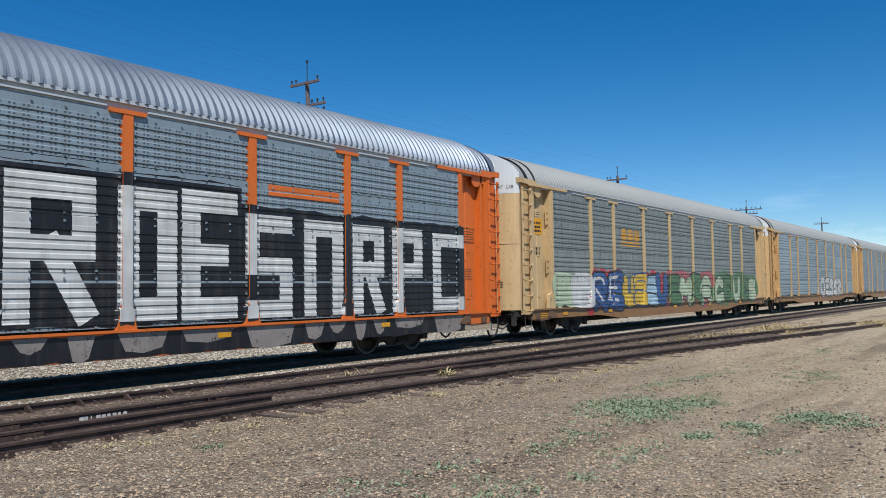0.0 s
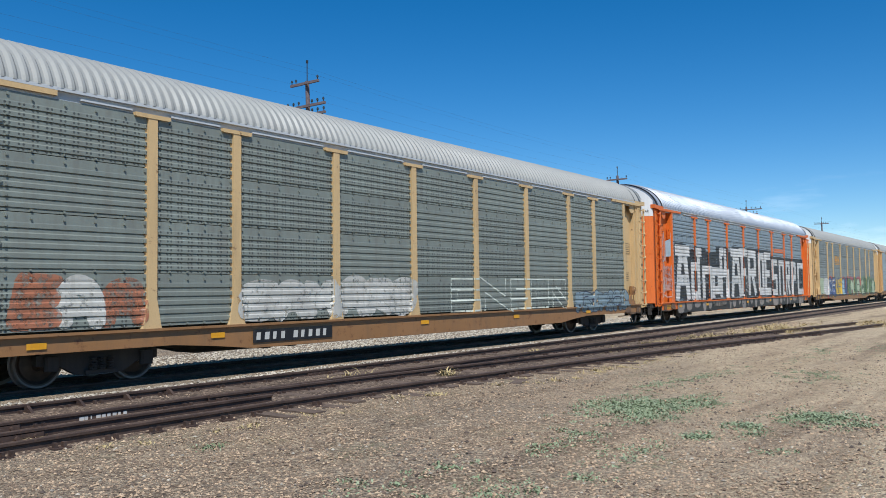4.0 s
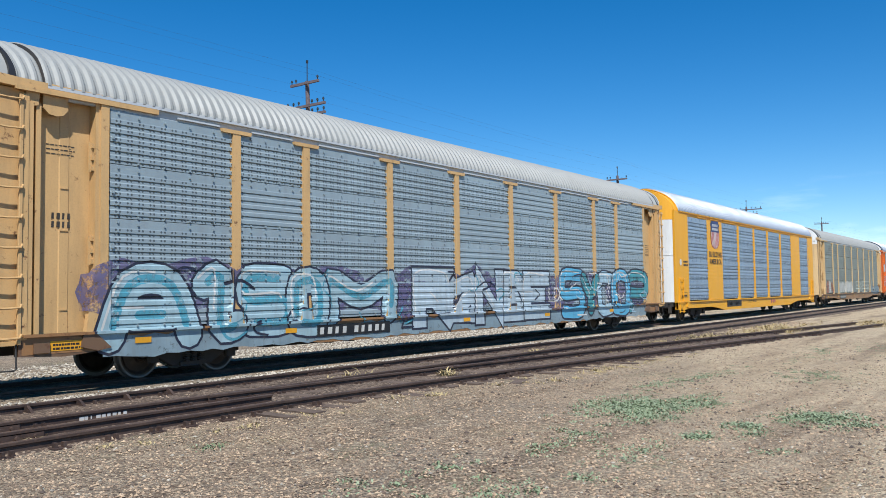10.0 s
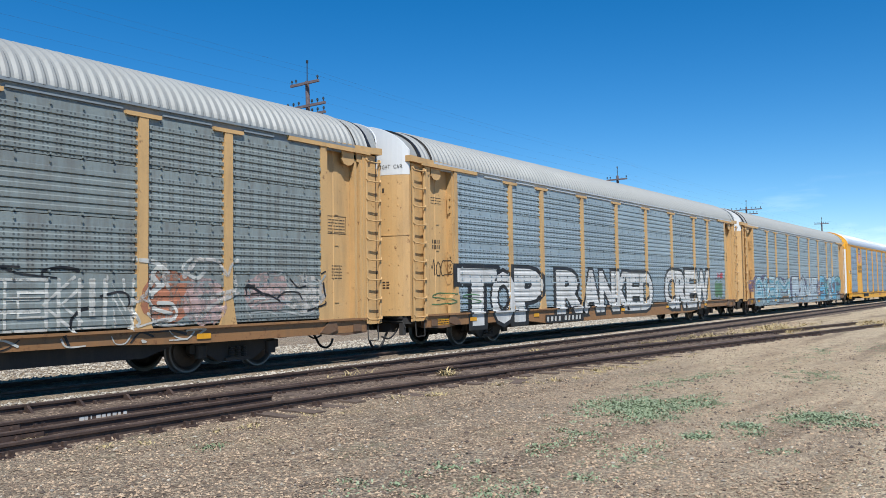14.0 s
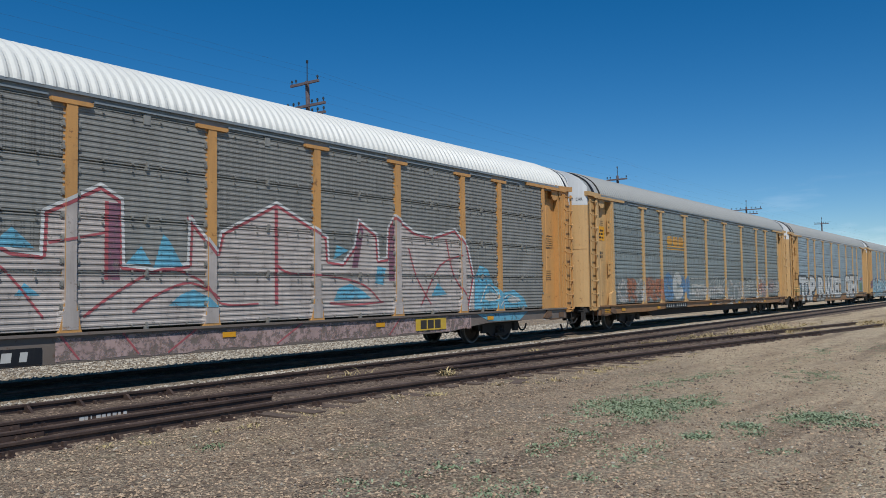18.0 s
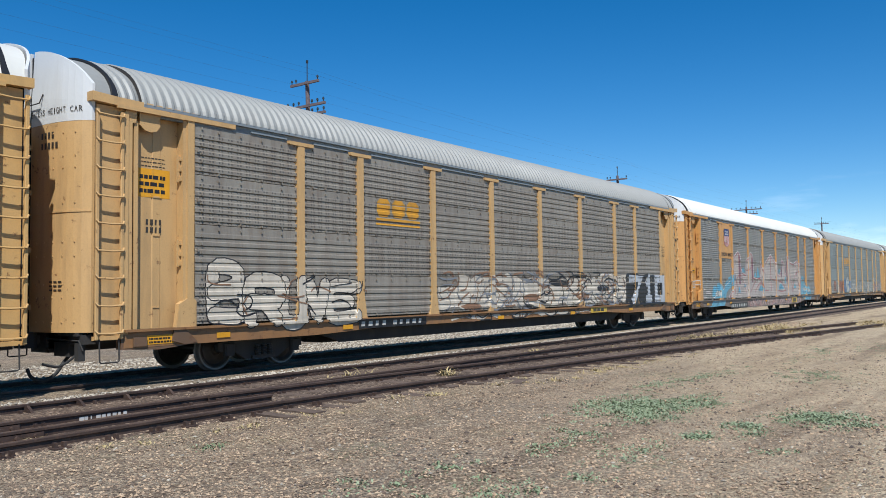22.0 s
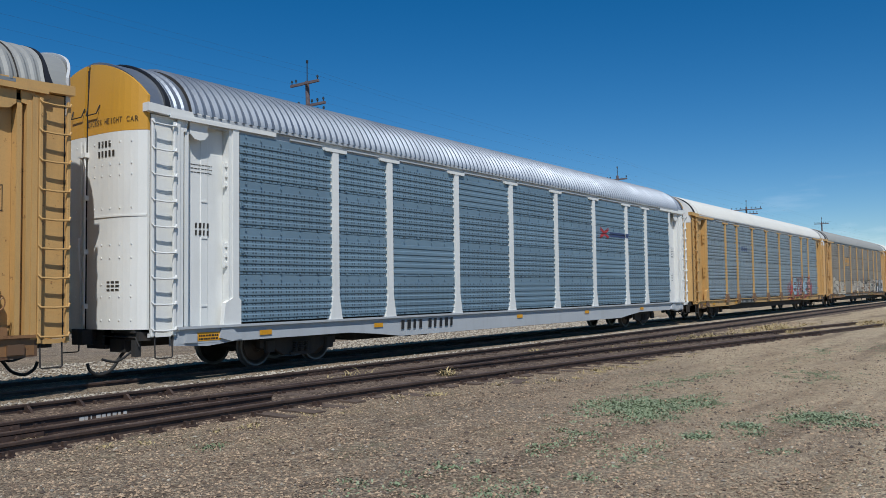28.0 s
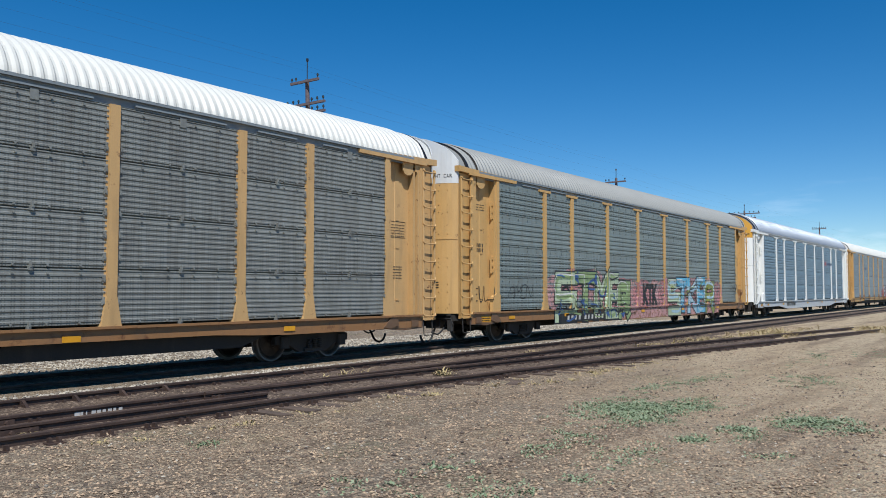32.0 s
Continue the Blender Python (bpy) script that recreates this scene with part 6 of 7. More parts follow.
drape("graffiti_cloud", 9, [poly((21.3, 0.88), (24.1, 0.88), (23.6, 0.64), (21.9, 0.66))], P_SOFTBLUE, 0, "cyan overspray on the sill", 0.0)
cloud(9, 94, ((22.1, 1.35, 0.4, 0.12), (23.3, 1.25, 0.35, 0.1)), [P_CHALK], 1.2)
strokes(9, [[(21.5, 1.2), (21.9, 1.7), (22.4, 1.45)], [(22.5, 1.1), (23.0, 1.4), (23.7, 1.2)]], 0.02, P_WHITE, 2.4)
number_bars(9, 6.2, 8.9, 0.5, 0.7, P_OLDWHITE)
wild(9, 95, 0.9, 1.72, 1.5, 1.92, 5, [P_WHITE], None, fat=0.1)
drape("placard", 9, [rect(0.9, 1.6, 2.2, 2.42)], P_PLACARD, 0, "amber placard with small writing")
bars(9, 0.95, 1.54, 2.24, 2.38, 2, M_BLACK, 96)

# car 10
tag(10, "71O", [(21.9, 23.2, 0.98, 2.06), (23.35, 24.3, 0.96, 2.06), (24.45, 25.5, 0.96, 2.06)], 0.15, P_LIGHT, layer=1, label="grey numerals on black")
patch(10, 21.55, 25.6, 0.8, 2.14, P_BLACK, -0.6, 9, 0.12, "black sprayed ground behind numerals")
for n, (xa, xb, z1) in enumerate(((9.65, 10.6, 1.75), (10.6, 12.3, 2.0), (12.3, 13.6, 2.05), (13.6, 15.0, 1.98), (15.0, 17.2, 1.95), (17.2, 19.2, 2.0), (19.2, 21.6, 2.12))):
    patch(10, xa, xb, 0.98, z1, P_BONE, 0, 100 + n, 0.16, "bone white sprayed field of overlapping letters")
patch(10, 10.2, 19.4, 0.70, 0.89, P_BONE, 0, 107, 0.12, "bone white spray over the sill")
scrawl(10, 101, 9.7, 14.0, 0.98, 2.05, 26, [P_TANLINE, P_GREY])
scrawl(10, 102, 14.0, 21.5, 0.98, 2.12, 34, [P_TANLINE, P_BLACK, P_GREY], 0.024)
scrawl(10, 103, 10.2, 19.3, 0.71, 0.88, 16, [P_TANLINE, P_BLACK], 0.018)
for n, (x, z, a, b) in enumerate(((14.5, 1.3, 0.5, 0.12), (16.3, 1.75, 0.7, 0.1), (18.0, 1.3, 0.5, 0.14), (19.6, 1.55, 0.5, 0.12), (11.2, 1.1, 0.5, 0.08))):
    cloud(10, 110 + n, ((x, z, a, b),), [P_BLACK if n % 2 else P_TANLINE], 1.4, "dark sprayed shading between letters")
tag(10, "BRUVE", [(2.3, 3.3, 0.98, 2.15), (3.2, 4.2, 0.85, 1.9), (4.1, 4.9, 0.85, 1.9), (4.85, 5.6, 0.85, 1.85), (5.5, 6.6, 0.85, 1.8)], 0.15, P_BONE, P_BLACK, 0.025, True, 1, label="bone white letters with thin dark edges")
scrawl(10, 104, 2.3, 6.8, 0.98, 1.9, 8, [P_BLACK, P_TANLINE], 0.015, 0.4, 4)
block_logo(10, 7.2, 8.9, 3.14, 3.78, P_LOGO)
number_bars(10, 6.6, 9.0, 0.72, 0.88, P_OLDWHITE)

# car 11
cloud(11, 12, ((17.3, 1.3, 0.5, 0.5), (18.2, 1.4, 0.9, 0.75), (19.3, 1.45, 0.9, 0.7), (20.4, 1.5, 0.9, 0.72), (21.5, 1.5, 0.9, 0.7), (22.5, 1.5, 0.8, 0.68), (23.1, 1.3, 0.4, 0.5)), [P_MIST])
cloud(11, 13, ((17.9, 1.2, 0.35, 0.4), (19.4, 1.25, 0.8, 0.5), (21.2, 1.3, 0.8, 0.5), (22.6, 1.3, 0.5, 0.5)), [P_RED], 0.9)
patch(11, 16.6, 21.4, 0.70, 0.89, P_RED, 0, 12, 0.1, "red spray over the sill")
tag(11, "EN3MES", [(18.16, 18.93, 1.0, 2.05), (18.95, 19.8, 1.0, 2.05), (19.82, 20.48, 1.0, 2.05), (20.5, 21.25, 1.0, 2.06), (21.25, 21.95, 1.02, 2.06), (21.95, 22.75, 1.06, 2.0)], 0.11, [P_PALEBLUE, P_ICE, P_SALMON], P_BLACK, 0.055, lean=0.12, layer=2, label="pale blue and pink letters with black outline")
block_logo(11, 7.4, 8.5, 3.42, 3.72, P_LOGOBLUE, False)
for a, b in ((7.1, 7.26), (8.8, 8.64)):
    drape("company_mark_bracket", 11, [ribbon([(b, 3.28), (a, 3.28), (a, 3.86), (b, 3.86)], 0.025, False)], P_LOGOBLUE, 1, "thin blue bracket")
number_bars(11, 7.0, 9.4, 0.72, 0.88, P_OLDWHITE)

# car 12
drape("company_mark", 12, [rect(19.2, 20.9, 3.45, 3.62)], P_LOGOBLUE, 1, "company mark as a plain blue bar")
drape("company_mark_cross", 12, [ribbon([(18.4, 3.4), (19.1, 3.72)], 0.06, False), ribbon([(18.4, 3.72), (19.1, 3.4)], 0.06, False)], P_EMRED, 2, "red crossed bars")
number_bars(12, 7.0, 9.3, 0.62, 0.84, P_BLACK)

# car 13
cloud(13, 130, ((5.3, 1.5, 0.45, 0.6), (6.6, 1.7, 0.8, 0.6), (8.3, 1.75, 0.8, 0.6), (10.2, 1.4, 1.6, 0.7), (11.6, 1.35, 1.2, 0.62), (12.8, 1.4, 1.1, 0.6), (14.1, 1.4, 1.1, 0.6), (15.2, 1.4, 0.9, 0.68), (16.8, 1.5, 1.3, 0.66), (18.8, 1.5, 1.4, 0.66), (20.6, 1.5, 1.2, 0.66), (22.0, 1.4, 0.6, 0.6)), [P_SALMON, P_PINK])
patch(13, 10.5, 22.2, 0.46, 0.9, P_SALMON, 0, 14, 0.04, "pink spray over the sill")
tag(13, "STMER", [(5.35, 6.9, 0.5, 2.16), (6.7, 8.4, 0.5, 2.2), (8.2, 9.5, 0.52, 2.24), (9.35, 10.3, 0.52, 2.2), (10.2, 11.4, 0.5, 1.9)], 0.2, [P_PALEGREEN, P_GREEN, P_PALEGREEN], P_BLACK, 0.055, lean=0.05, layer=3.4, core=P_GREEN, shine=P_WHITE, label="pale green angular letters with black edges")
for shape in (poly((6.75, 2.0), (7.05, 2.25), (7.1, 1.75)), poly((8.2, 1.9), (8.5, 2.2), (8.55, 1.7)), poly((7.2, 1.2), (7.6, 1.3), (7.5, 0.95)), poly((9.75, 1.35), (10.0, 1.5), (10.05, 1.2)), poly((9.2, 0.75), (9.6, 0.85), (9.5, 0.55)), poly((10.5, 0.7), (10.9, 0.75), (10.8, 0.52))):
    drape("graffiti_gap", 13, [shape], P_DEEP, 5.9, "blue sprayed gaps between letters", 0.0)
word(13, (("K", 12.7, 13.3), ("T", 13.15, 13.75), ("K", 13.65, 14.25)), P_BLACK, P_BLACK, 1.0, 1.78, label="black dripping letters", fill_bold=0.05, back=False, layer=3.8)
tag(13, "STKER", [(15.4, 16.9, 0.5, 2.05), (16.4, 17.95, 0.6, 2.12), (17.75, 19.1, 0.55, 2.05), (19.0, 20.15, 0.56, 2.18), (20.0, 21.5, 0.5, 2.0)], 0.19, [P_PALEGREEN, P_BLUE, P_PALEBLUE, P_BLUE, P_LIME], P_BLACK, 0.045, lean=0.04, layer=3.6, core=P_PALEBLUE, shine=P_WHITE, label="cyan and green angular letters with black edges")
scrawl(13, 131, 5.5, 11.3, 0.55, 2.05, 9, [P_BLACK, P_GREEN, P_DEEP], 0.03, 0.55, 6.2)
scrawl(13, 132, 15.5, 21.4, 0.55, 1.95, 9, [P_BLACK, P_PALEBLUE, P_LIME], 0.026, 0.5, 6.2)
tag(13, "AMON", row_of((2.45, 2.85, 3.2, 3.5, 3.85), 1.32, 1.7), 0.012, P_BLACK, lean=0.3, soft=True, label="thin black sprayed name tag")
tag(13, "AMON", row_of((24.1, 24.45, 24.75, 25.0, 25.3), 1.5, 1.85), 0.014, P_BLACK, lean=0.3, soft=True, label="thin black sprayed name tag")
spell(13, "LD LMT 60000", 11.0, 11.95, 0.64, 0.74, M_BLACK)
scribble(13, 136, 0.9, 1.7, 1.2, 1.7, 3, P_BLACK, 0.013)
drape("number_plate_ground", 13, [rect(5.6, 7.75, 0.5, 0.78)], P_BLACK, 5, "black ground of the reporting mark", 0.0)
number_bars(13, 6.2, 9.1, 0.54, 0.74, P_OLDWHITE, 10, 4)

def door_marks(k):
    """Plain blocks for the marks on the near leaf of the rear door, and its height warning."""
    car = CARS[k]
    def lay(name, boxes, material, label):
        bm = bmesh.new()
        for y0, y1, z0, z1 in boxes:
            ys = np.linspace(y0, y1, 3)
            v = [[bm.verts.new((door_x(y) - 0.009, y, z)) for z in (z0, z1)] for y in ys]
            for a, b in zip(v, v[1:]):
                bm.faces.new((a[0], b[0], b[1], a[1]))
        part(name, bm, material, car, label)
    lay("reporting_mark", [(0.72 + i * 0.10, 0.72 + i * 0.10 + 0.055, 4.24, 4.35) for i in range(4)] + [(0.62 + i * 0.10, 0.62 + i * 0.10 + 0.055, 4.06, 4.17) for i in range(5)], P_STENCIL, "reporting mark as plain blocks")
    lay("stencil", [(0.5 + c * 0.11, 0.5 + c * 0.11 + 0.08, 1.62 + r * 0.07, 1.65 + r * 0.07) for r in range(3) for c in range(3)], P_STENCIL, "small stencilled writing")
    bm = bmesh.new()
    w = 0.076
    for i, ch in enumerate("EXCESS HEIGHT CAR"):
        if ch == " ":
            continue
        co, faces = GLYPHS[ch, 0.0]
        a, b = (0.36, 0.64) if ch == "I" else (0.1, 0.88)
        vs = []
        for u, v in co:
            y = 1.43 - (i + a + (b - a) * u) * w
            vs.append(bm.verts.new((door_x(y) - 0.009, y, 4.66 + 0.10 * v)))
        for f in faces:
            bm.faces.new([vs[q] for q in f])
    me = bpy.data.meshes.new("height_warning")
    bm.to_mesh(me)
    bm.free()
    me.materials.append(None)
    hang("height_warning", me, P_STENCIL, car, label="black height warning lettering on the door top")
    bm = bmesh.new()
    for y in (1.25, 1.75):
        x = door_x(y) - 0.03
        tube(bm, [(x + 0.03, y - 0.2, 5.04), (x - 0.02, y - 0.17, 4.88), (x - 0.02, y + 0.17, 4.88), (x + 0.03, y + 0.2, 5.04)], 0.011)
    part("door_grab", bm, M_UNDER, car, "dark bent grab irons")


def door_slots(k, heights):
    """Near-black faces on the near leaf of the rear door, painting shade in slots."""
    for z in heights:
        bm = bmesh.new()
        for y0, y1 in ((0.3, 0.5), (0.5, 0.72), (0.72, 0.95)):
            v = [bm.verts.new((door_x(y) - 0.006, y, zz)) for y, zz in ((y0, z), (y1, z), (y1, z + 0.12), (y0, z + 0.12))]
            bm.faces.new(v)
        bmesh.ops.remove_doubles(bm, verts=bm.verts[:], dist=1e-4)
        part("door_slot", bm, M_INNERSHADE, CARS[k], "dark slot in the door")


for k in CARS:
    if k != 5:
        door_marks(k)
door_slots(9, (2.35, 3.6))
door_slots(11, (3.0,))

# yellow plates with a plain mark on the sills
for k in (9, 10, 11):
    low, up = (0.71, 0.89) if k in (10, 11) else (0.54, 0.84)
    drape("sill_plate", k, [rect(18.5, 19.8, low, up)], P_YELLOW, 8, "yellow plate with a plain brown mark", 0.0)
    drape("sill_plate_mark", k, [rect(a, a + 0.25, low + 0.04, up - 0.04) for a in (18.7, 19.0, 19.3)], P_STENCIL, 9, "plain brown blocks", 0.0)

# stencilled writing on the end bays and sills
for k in CARS:
    if k == 5:
        continue
    bars(k, 1.0, 1.5, 3.86, 4.08, 3, P_STENCIL, k, gap=0.78)
    number_bars(k, 1.10, 1.50, 2.80, 2.90, P_STENCIL, 4, 9, 1)
    number_bars(k, 1.10, 1.50, 2.66, 2.76, P_STENCIL, 4, 9, 1)
    bars(k, LONG - 1.55, LONG - 1.0, 2.9, 3.25, 5, P_STENCIL, k + 20, frame_w=0.012, gap=0.75)
    bars(k, LONG - 1.45, LONG - 1.1, 1.85, 2.2, 5, P_STENCIL, k + 60, gap=0.72)
    if k in (2, 8, 10):
        drape("placard", k, [rect(0.9, 1.6, 3.3, 3.82)], P_PLACARD, 0, "amber placard with small writing")
        bars(k, 0.97, 1.52, 3.38, 3.76, 3, M_BLACK, k + 80)
    drape("sill_label", k, [rect(1.0, 1.55, 0.66, 0.82)], P_PLACARD, 0, "small amber label")
    bars(k, 1.04, 1.5, 0.68, 0.80, 2, M_BLACK, k + 90)
    for x in (2.5, 6.0, 12.5, 17.0, 21.8):
        drape("reflector", k, [rect(x, x + 0.32, 0.70, 0.80)], P_PLACARD, 6, "yellow reflector strip")

# ---- ground and tracks ----
TRACK_Y = SIDE_Y + WIDE / 2
GROUND_Z = -0.13


def base_z(x, y):
    """Height of the ground."""
    far = min(1.0, max(0.0, (abs(x - 15) - 40) / 60))
    h = 0.03 * noise.noise(Vector((x * 0.35, y * 0.5, 0))) + 0.018 * noise.noise(Vector((x * 1.3, y * 1.7, 3)))
    h *= 1.0 if y < 8 else 0.4
    bank = max(0.0, min(1.0, (y - 12.2) / 0.3)) - 5.0 * max(0.0, min(1.0, (y - 16.4) / 1.1))
    return GROUND_Z + h * (1 - far) + 0.05 * bank


def build_ground():
    xs = [-400, -120, -40, -12] + [float(v) for v in np.arange(-6, 46, 0.42)] + [50, 60, 75, 95, 130, 200, 400, 900, 2500]
    ys = [-400, -100, -30, -8] + [float(v) for v in np.arange(-4, 22, 0.42)] + [26, 34, 50, 80, 150, 400, 1000, 2500]
    bm = bmesh.new()
    z = base_z
    grid = [[bm.verts.new((x, y, z(x, y))) for y in ys] for x in xs]
    for i in range(len(xs) - 1):
        for j in range(len(ys) - 1):
            bm.faces.new((grid[i][j], grid[i + 1][j], grid[i + 1][j + 1], grid[i][j + 1]))
    return solo("ground", bm, M_GROUND, "tan gravelly dirt yard with worn wheel tracks", "ground", kind="structure", smooth=True)


build_ground()

RAIL_RING = ((-0.07, -0.17), (0.07, -0.17), (0.07, -0.155), (0.012, -0.135), (0.010, -0.05), (0.035, -0.035), (0.036, -0.006), (0.030, 0.0), (-0.030, 0.0), (-0.036, -0.006), (-0.035, -0.035), (-0.010, -0.05), (-0.012, -0.135), (-0.07, -0.155))


def rail(name, line, x0, x1, step, parent, label=""):
    """A rail swept along y = line(x)."""
    bm = bmesh.new()
    n = max(2, int((x1 - x0) / step) + 1)
    rows = []
    for i in range(n):
        x = x0 + (x1 - x0) * i / (n - 1)
        rows.append([bm.verts.new((x, line(x) + u, v)) for u, v in RAIL_RING])
    m = len(RAIL_RING)
    for a, b in zip(rows, rows[1:]):
        for k in range(m):
            bm.faces.new((a[k], a[(k + 1) % m], b[(k + 1) % m], b[k]))
    bm.faces.new(rows[0][::-1])
    bm.faces.new(rows[-1])
    return part(name, bm, M_RAIL, parent, label)


main_track = thing("main_track", "shaded main railway track under the moving train", "railway track", kind="structure")
rail("rail", lambda x: TRACK_Y - 0.72, -60, 500, 50, main_track)
rail("rail", lambda x: TRACK_Y + 0.72, -60, 500, 50, main_track)

NEAR_A, NEAR_B = 11.82, 10.35


def bend(x):
    return 8.87 - 3.75 * (max(0.0, x - 8.0) / 30.0) ** 1.25


siding = thing("siding_track", "rusty siding track with worn rails and buried ties", "railway track", kind="structure")
rail("rail", lambda x: NEAR_A, -30, 300, 40, siding)
rail("rail", lambda x: NEAR_B, -30, 300, 40, siding)
rail("guard_rail", lambda x: 9.58, -20, 8.6, 20, siding, "inner guard rail of the turnout")
rail("guard_rail", lambda x: 11.2, -20, 5.3, 20, siding, "inner guard rail of the turnout")
turnout = thing("turnout_track", "rusty turnout curving away from the siding into the dirt", "railway track", kind="structure")
rail("rail", bend, -30, 37.0, 1.0, turnout)
rail("rail", lambda x: bend(x) + 1.435, 8.0, 38.5, 1.0, turnout)


def tie_mesh(length):
    def build(bm):
        box(bm, -0.115, 0.115, 0, length, -0.20, 0.0, 0.012)
    return shared("tie/%.1f" % length, build)


# dark oily dirt packed between the rails
bm = bmesh.new()
prev = None
for x in np.arange(-30.0, 120.0, 0.5):
    near = bend(x) - 0.12 if x < 30 else NEAR_B - 0.5
    cur = [bm.verts.new((x, near + (12.22 - near) * u, -0.108 - (0.03 if u in (0.0, 1.0) else 0.0) + 0.012 * noise.noise(Vector((x * 2, u * 9, 0))))) for u in (0.0, 0.03, 0.25, 0.5, 0.75, 0.97, 1.0)]
    if prev:
        for i in range(6):
            bm.faces.new((prev[i], cur[i], cur[i + 1], prev[i + 1]))
    prev = cur
solo("trackbed", bm, M_BED, "dark oily dirt packed between the siding rails", "trackbed", kind="structure", smooth=True)
rng = random.Random(4)
for i in range(78):
    x = -3 + i * 0.56 + rng.uniform(-0.05, 0.05)
    n = bend(x) if x < 30 else NEAR_B
    shown = 7.5 < x < 21
    y0 = n - (rng.uniform(0.25, 0.75) if shown else 0.22)
    o = hang("tie", tie_mesh(round((12.45 - y0) * 2) / 2), M_TIE, siding, (x, y0, (-0.112 if shown else -0.145) + rng.uniform(-0.02, 0.01)))
    o.rotation_euler = (0, rng.uniform(-0.05, 0.05), rng.uniform(-0.04, 0.04))
for i in range(8):
    x = 9.5 + i * 1.1 + rng.uniform(-0.2, 0.2)
    o = hang("tie", tie_mesh(2.0), M_TIE, turnout, (x, bend(x) - 0.8, -0.135 - 0.01 * (i % 3)))
    o.rotation_euler = (0, 0.0, -1.1 + rng.uniform(-0.25, 0.25))
for i in range(150):
    x = -5 + i * 0.56
    hang("tie", tie_mesh(2.6), M_TIE, main_track, (x, TRACK_Y - 1.3, -0.13))


def joint(parent, x, y, side):
    """Joint bar with four bolts on a rail."""
    def bar(bm):
        prism(bm, [(-0.46, -0.05), (0.46, -0.05), (0.46, -0.13), (-0.46, -0.13)], -0.03, -0.008, "y")
    def bolt(bm):
        lathe(bm, [(0.028, -0.07), (0.028, -0.03)], 8)
    hang("joint_bar", shared("joint_bar", bar), M_RAIL, parent, (x, y, 0))
    for dx in (-0.36, -0.14, 0.14, 0.36):
        hang("joint_bolt", shared("joint_bolt", bolt), M_RAIL, parent, (x + dx, y, -0.09))


for x, y in ((4.6, 9.58), (4.7, 10.35), (11.6, 10.35), (12.0, 11.82), (14.2, 10.35), (22.6, 11.82), (24.0, 10.35)):
    joint(siding, x, y, -1)
joint(turnout, 13.9, bend(13.9), -1)


def brace(bm):
    prism(bm, [(-0.30, -0.17), (-0.03, -0.17), (-0.03, -0.02), (-0.09, -0.02), (-0.28, -0.14)], -0.022, 0.022, "x")
    box(bm, -0.06, 0.06, -0.32, -0.04, -0.175, -0.155)


for i in range(5):
    hang("rail_brace", shared("rail_brace", brace), M_RAIL, siding, (5.2 + i * 0.78, NEAR_A, 0))


def spike_plate(bm):
    box(bm, -0.10, 0.10, -0.19, 0.19, -0.175, -0.155)
    for x, y in ((-0.05, -0.11), (0.05, -0.12), (-0.04, 0.11), (0.06, 0.12)):
        box(bm, x - 0.02, x + 0.02, y - 0.03, y + 0.03, -0.16, -0.10)


for i in range(60):
    x = -3 + i * 0.56
    for y in (NEAR_A, NEAR_B, bend(x), bend(x) + 1.435):
        if y > NEAR_B + 0.2 and y != NEAR_A or (y == bend(x) + 1.435 and x < 8) or (y == NEAR_B and 5.6 < x < 7.0):
            continue
        o = hang("tie_plate", shared("tie_plate", spike_plate), M_RAIL, siding, (x + rng.uniform(-0.06, 0.06), y, 0.036 + rng.uniform(-0.008, 0.008)))
        o.rotation_euler = (0, 0, rng.uniform(-0.08, 0.08))
# painted inspection mark on the rail
bm = bmesh.new()
for i, w in enumerate((0.09, 0.05, 0.02, 0.08, 0.07, 0.06, 0.07, 0.05, 0.07)):
    x = 5.95 + i * 0.08
    box(bm, x, x + w * 0.8, NEAR_B - 0.016, NEAR_B - 0.010, -0.115, -0.065)
part("inspection_mark", bm, P_WHITE, siding, "white painted inspection mark as plain blocks")


# ---- loose stones, weeds and straw ----
def stones(name, count, area, size, material, seed, label, keep=None):
    """Loose stones lying on the ground, as one object."""
    rnd = np.random.RandomState(seed)
    base = np.array([(1, 0, 0), (-1, 0, 0), (0, 1, 0), (0, -1, 0), (0, 0, 1), (0, 0, -1)], float)
    tri = np.array([(0, 2, 4), (2, 1, 4), (1, 3, 4), (3, 0, 4), (2, 0, 5), (1, 2, 5), (3, 1, 5), (0, 3, 5)])
    vs, fs = [], []
    made = 0
    while made < count:
        x, y = area(rnd)
        if keep and not keep(x, y):
            continue
        s = size[0] + (size[1] - size[0]) * rnd.rand() ** 2.5
        r = base * (s * rnd.uniform(0.6, 1.2, (6, 1)))
        r[:, 2] *= 0.7
        a = rnd.rand() * 6.28
        c, d = math.cos(a), math.sin(a)
        p = np.stack([r[:, 0] * c - r[:, 1] * d + x, r[:, 0] * d + r[:, 1] * c + y, r[:, 2] + base_z(x, y) + s * 0.2], 1)
        fs.append(tri + 6 * made)
        vs.append(p)
        made += 1
    me = bpy.data.meshes.new(name)
    me.from_pydata(np.concatenate(vs).tolist(), [], np.concatenate(fs).tolist())
    me.materials.append(material)
    return tagged(new(name, me), label, "gravel", kind="stuff")


stones("ballast_shoulder", 9000, lambda r: (r.uniform(2, 48) if r.rand() < 0.8 else r.uniform(48, 110), 12.38 + 0.15 * r.standard_normal()), (0.02, 0.05), M_BALLAST, 1, "pale crushed ballast stones between two tracks")
stones("far_ballast", 17000, lambda r: (r.uniform(4, 50), r.uniform(16.6, 21.6)), (0.03, 0.065), M_BALLAST, 2, "pale crushed ballast beyond the main track")
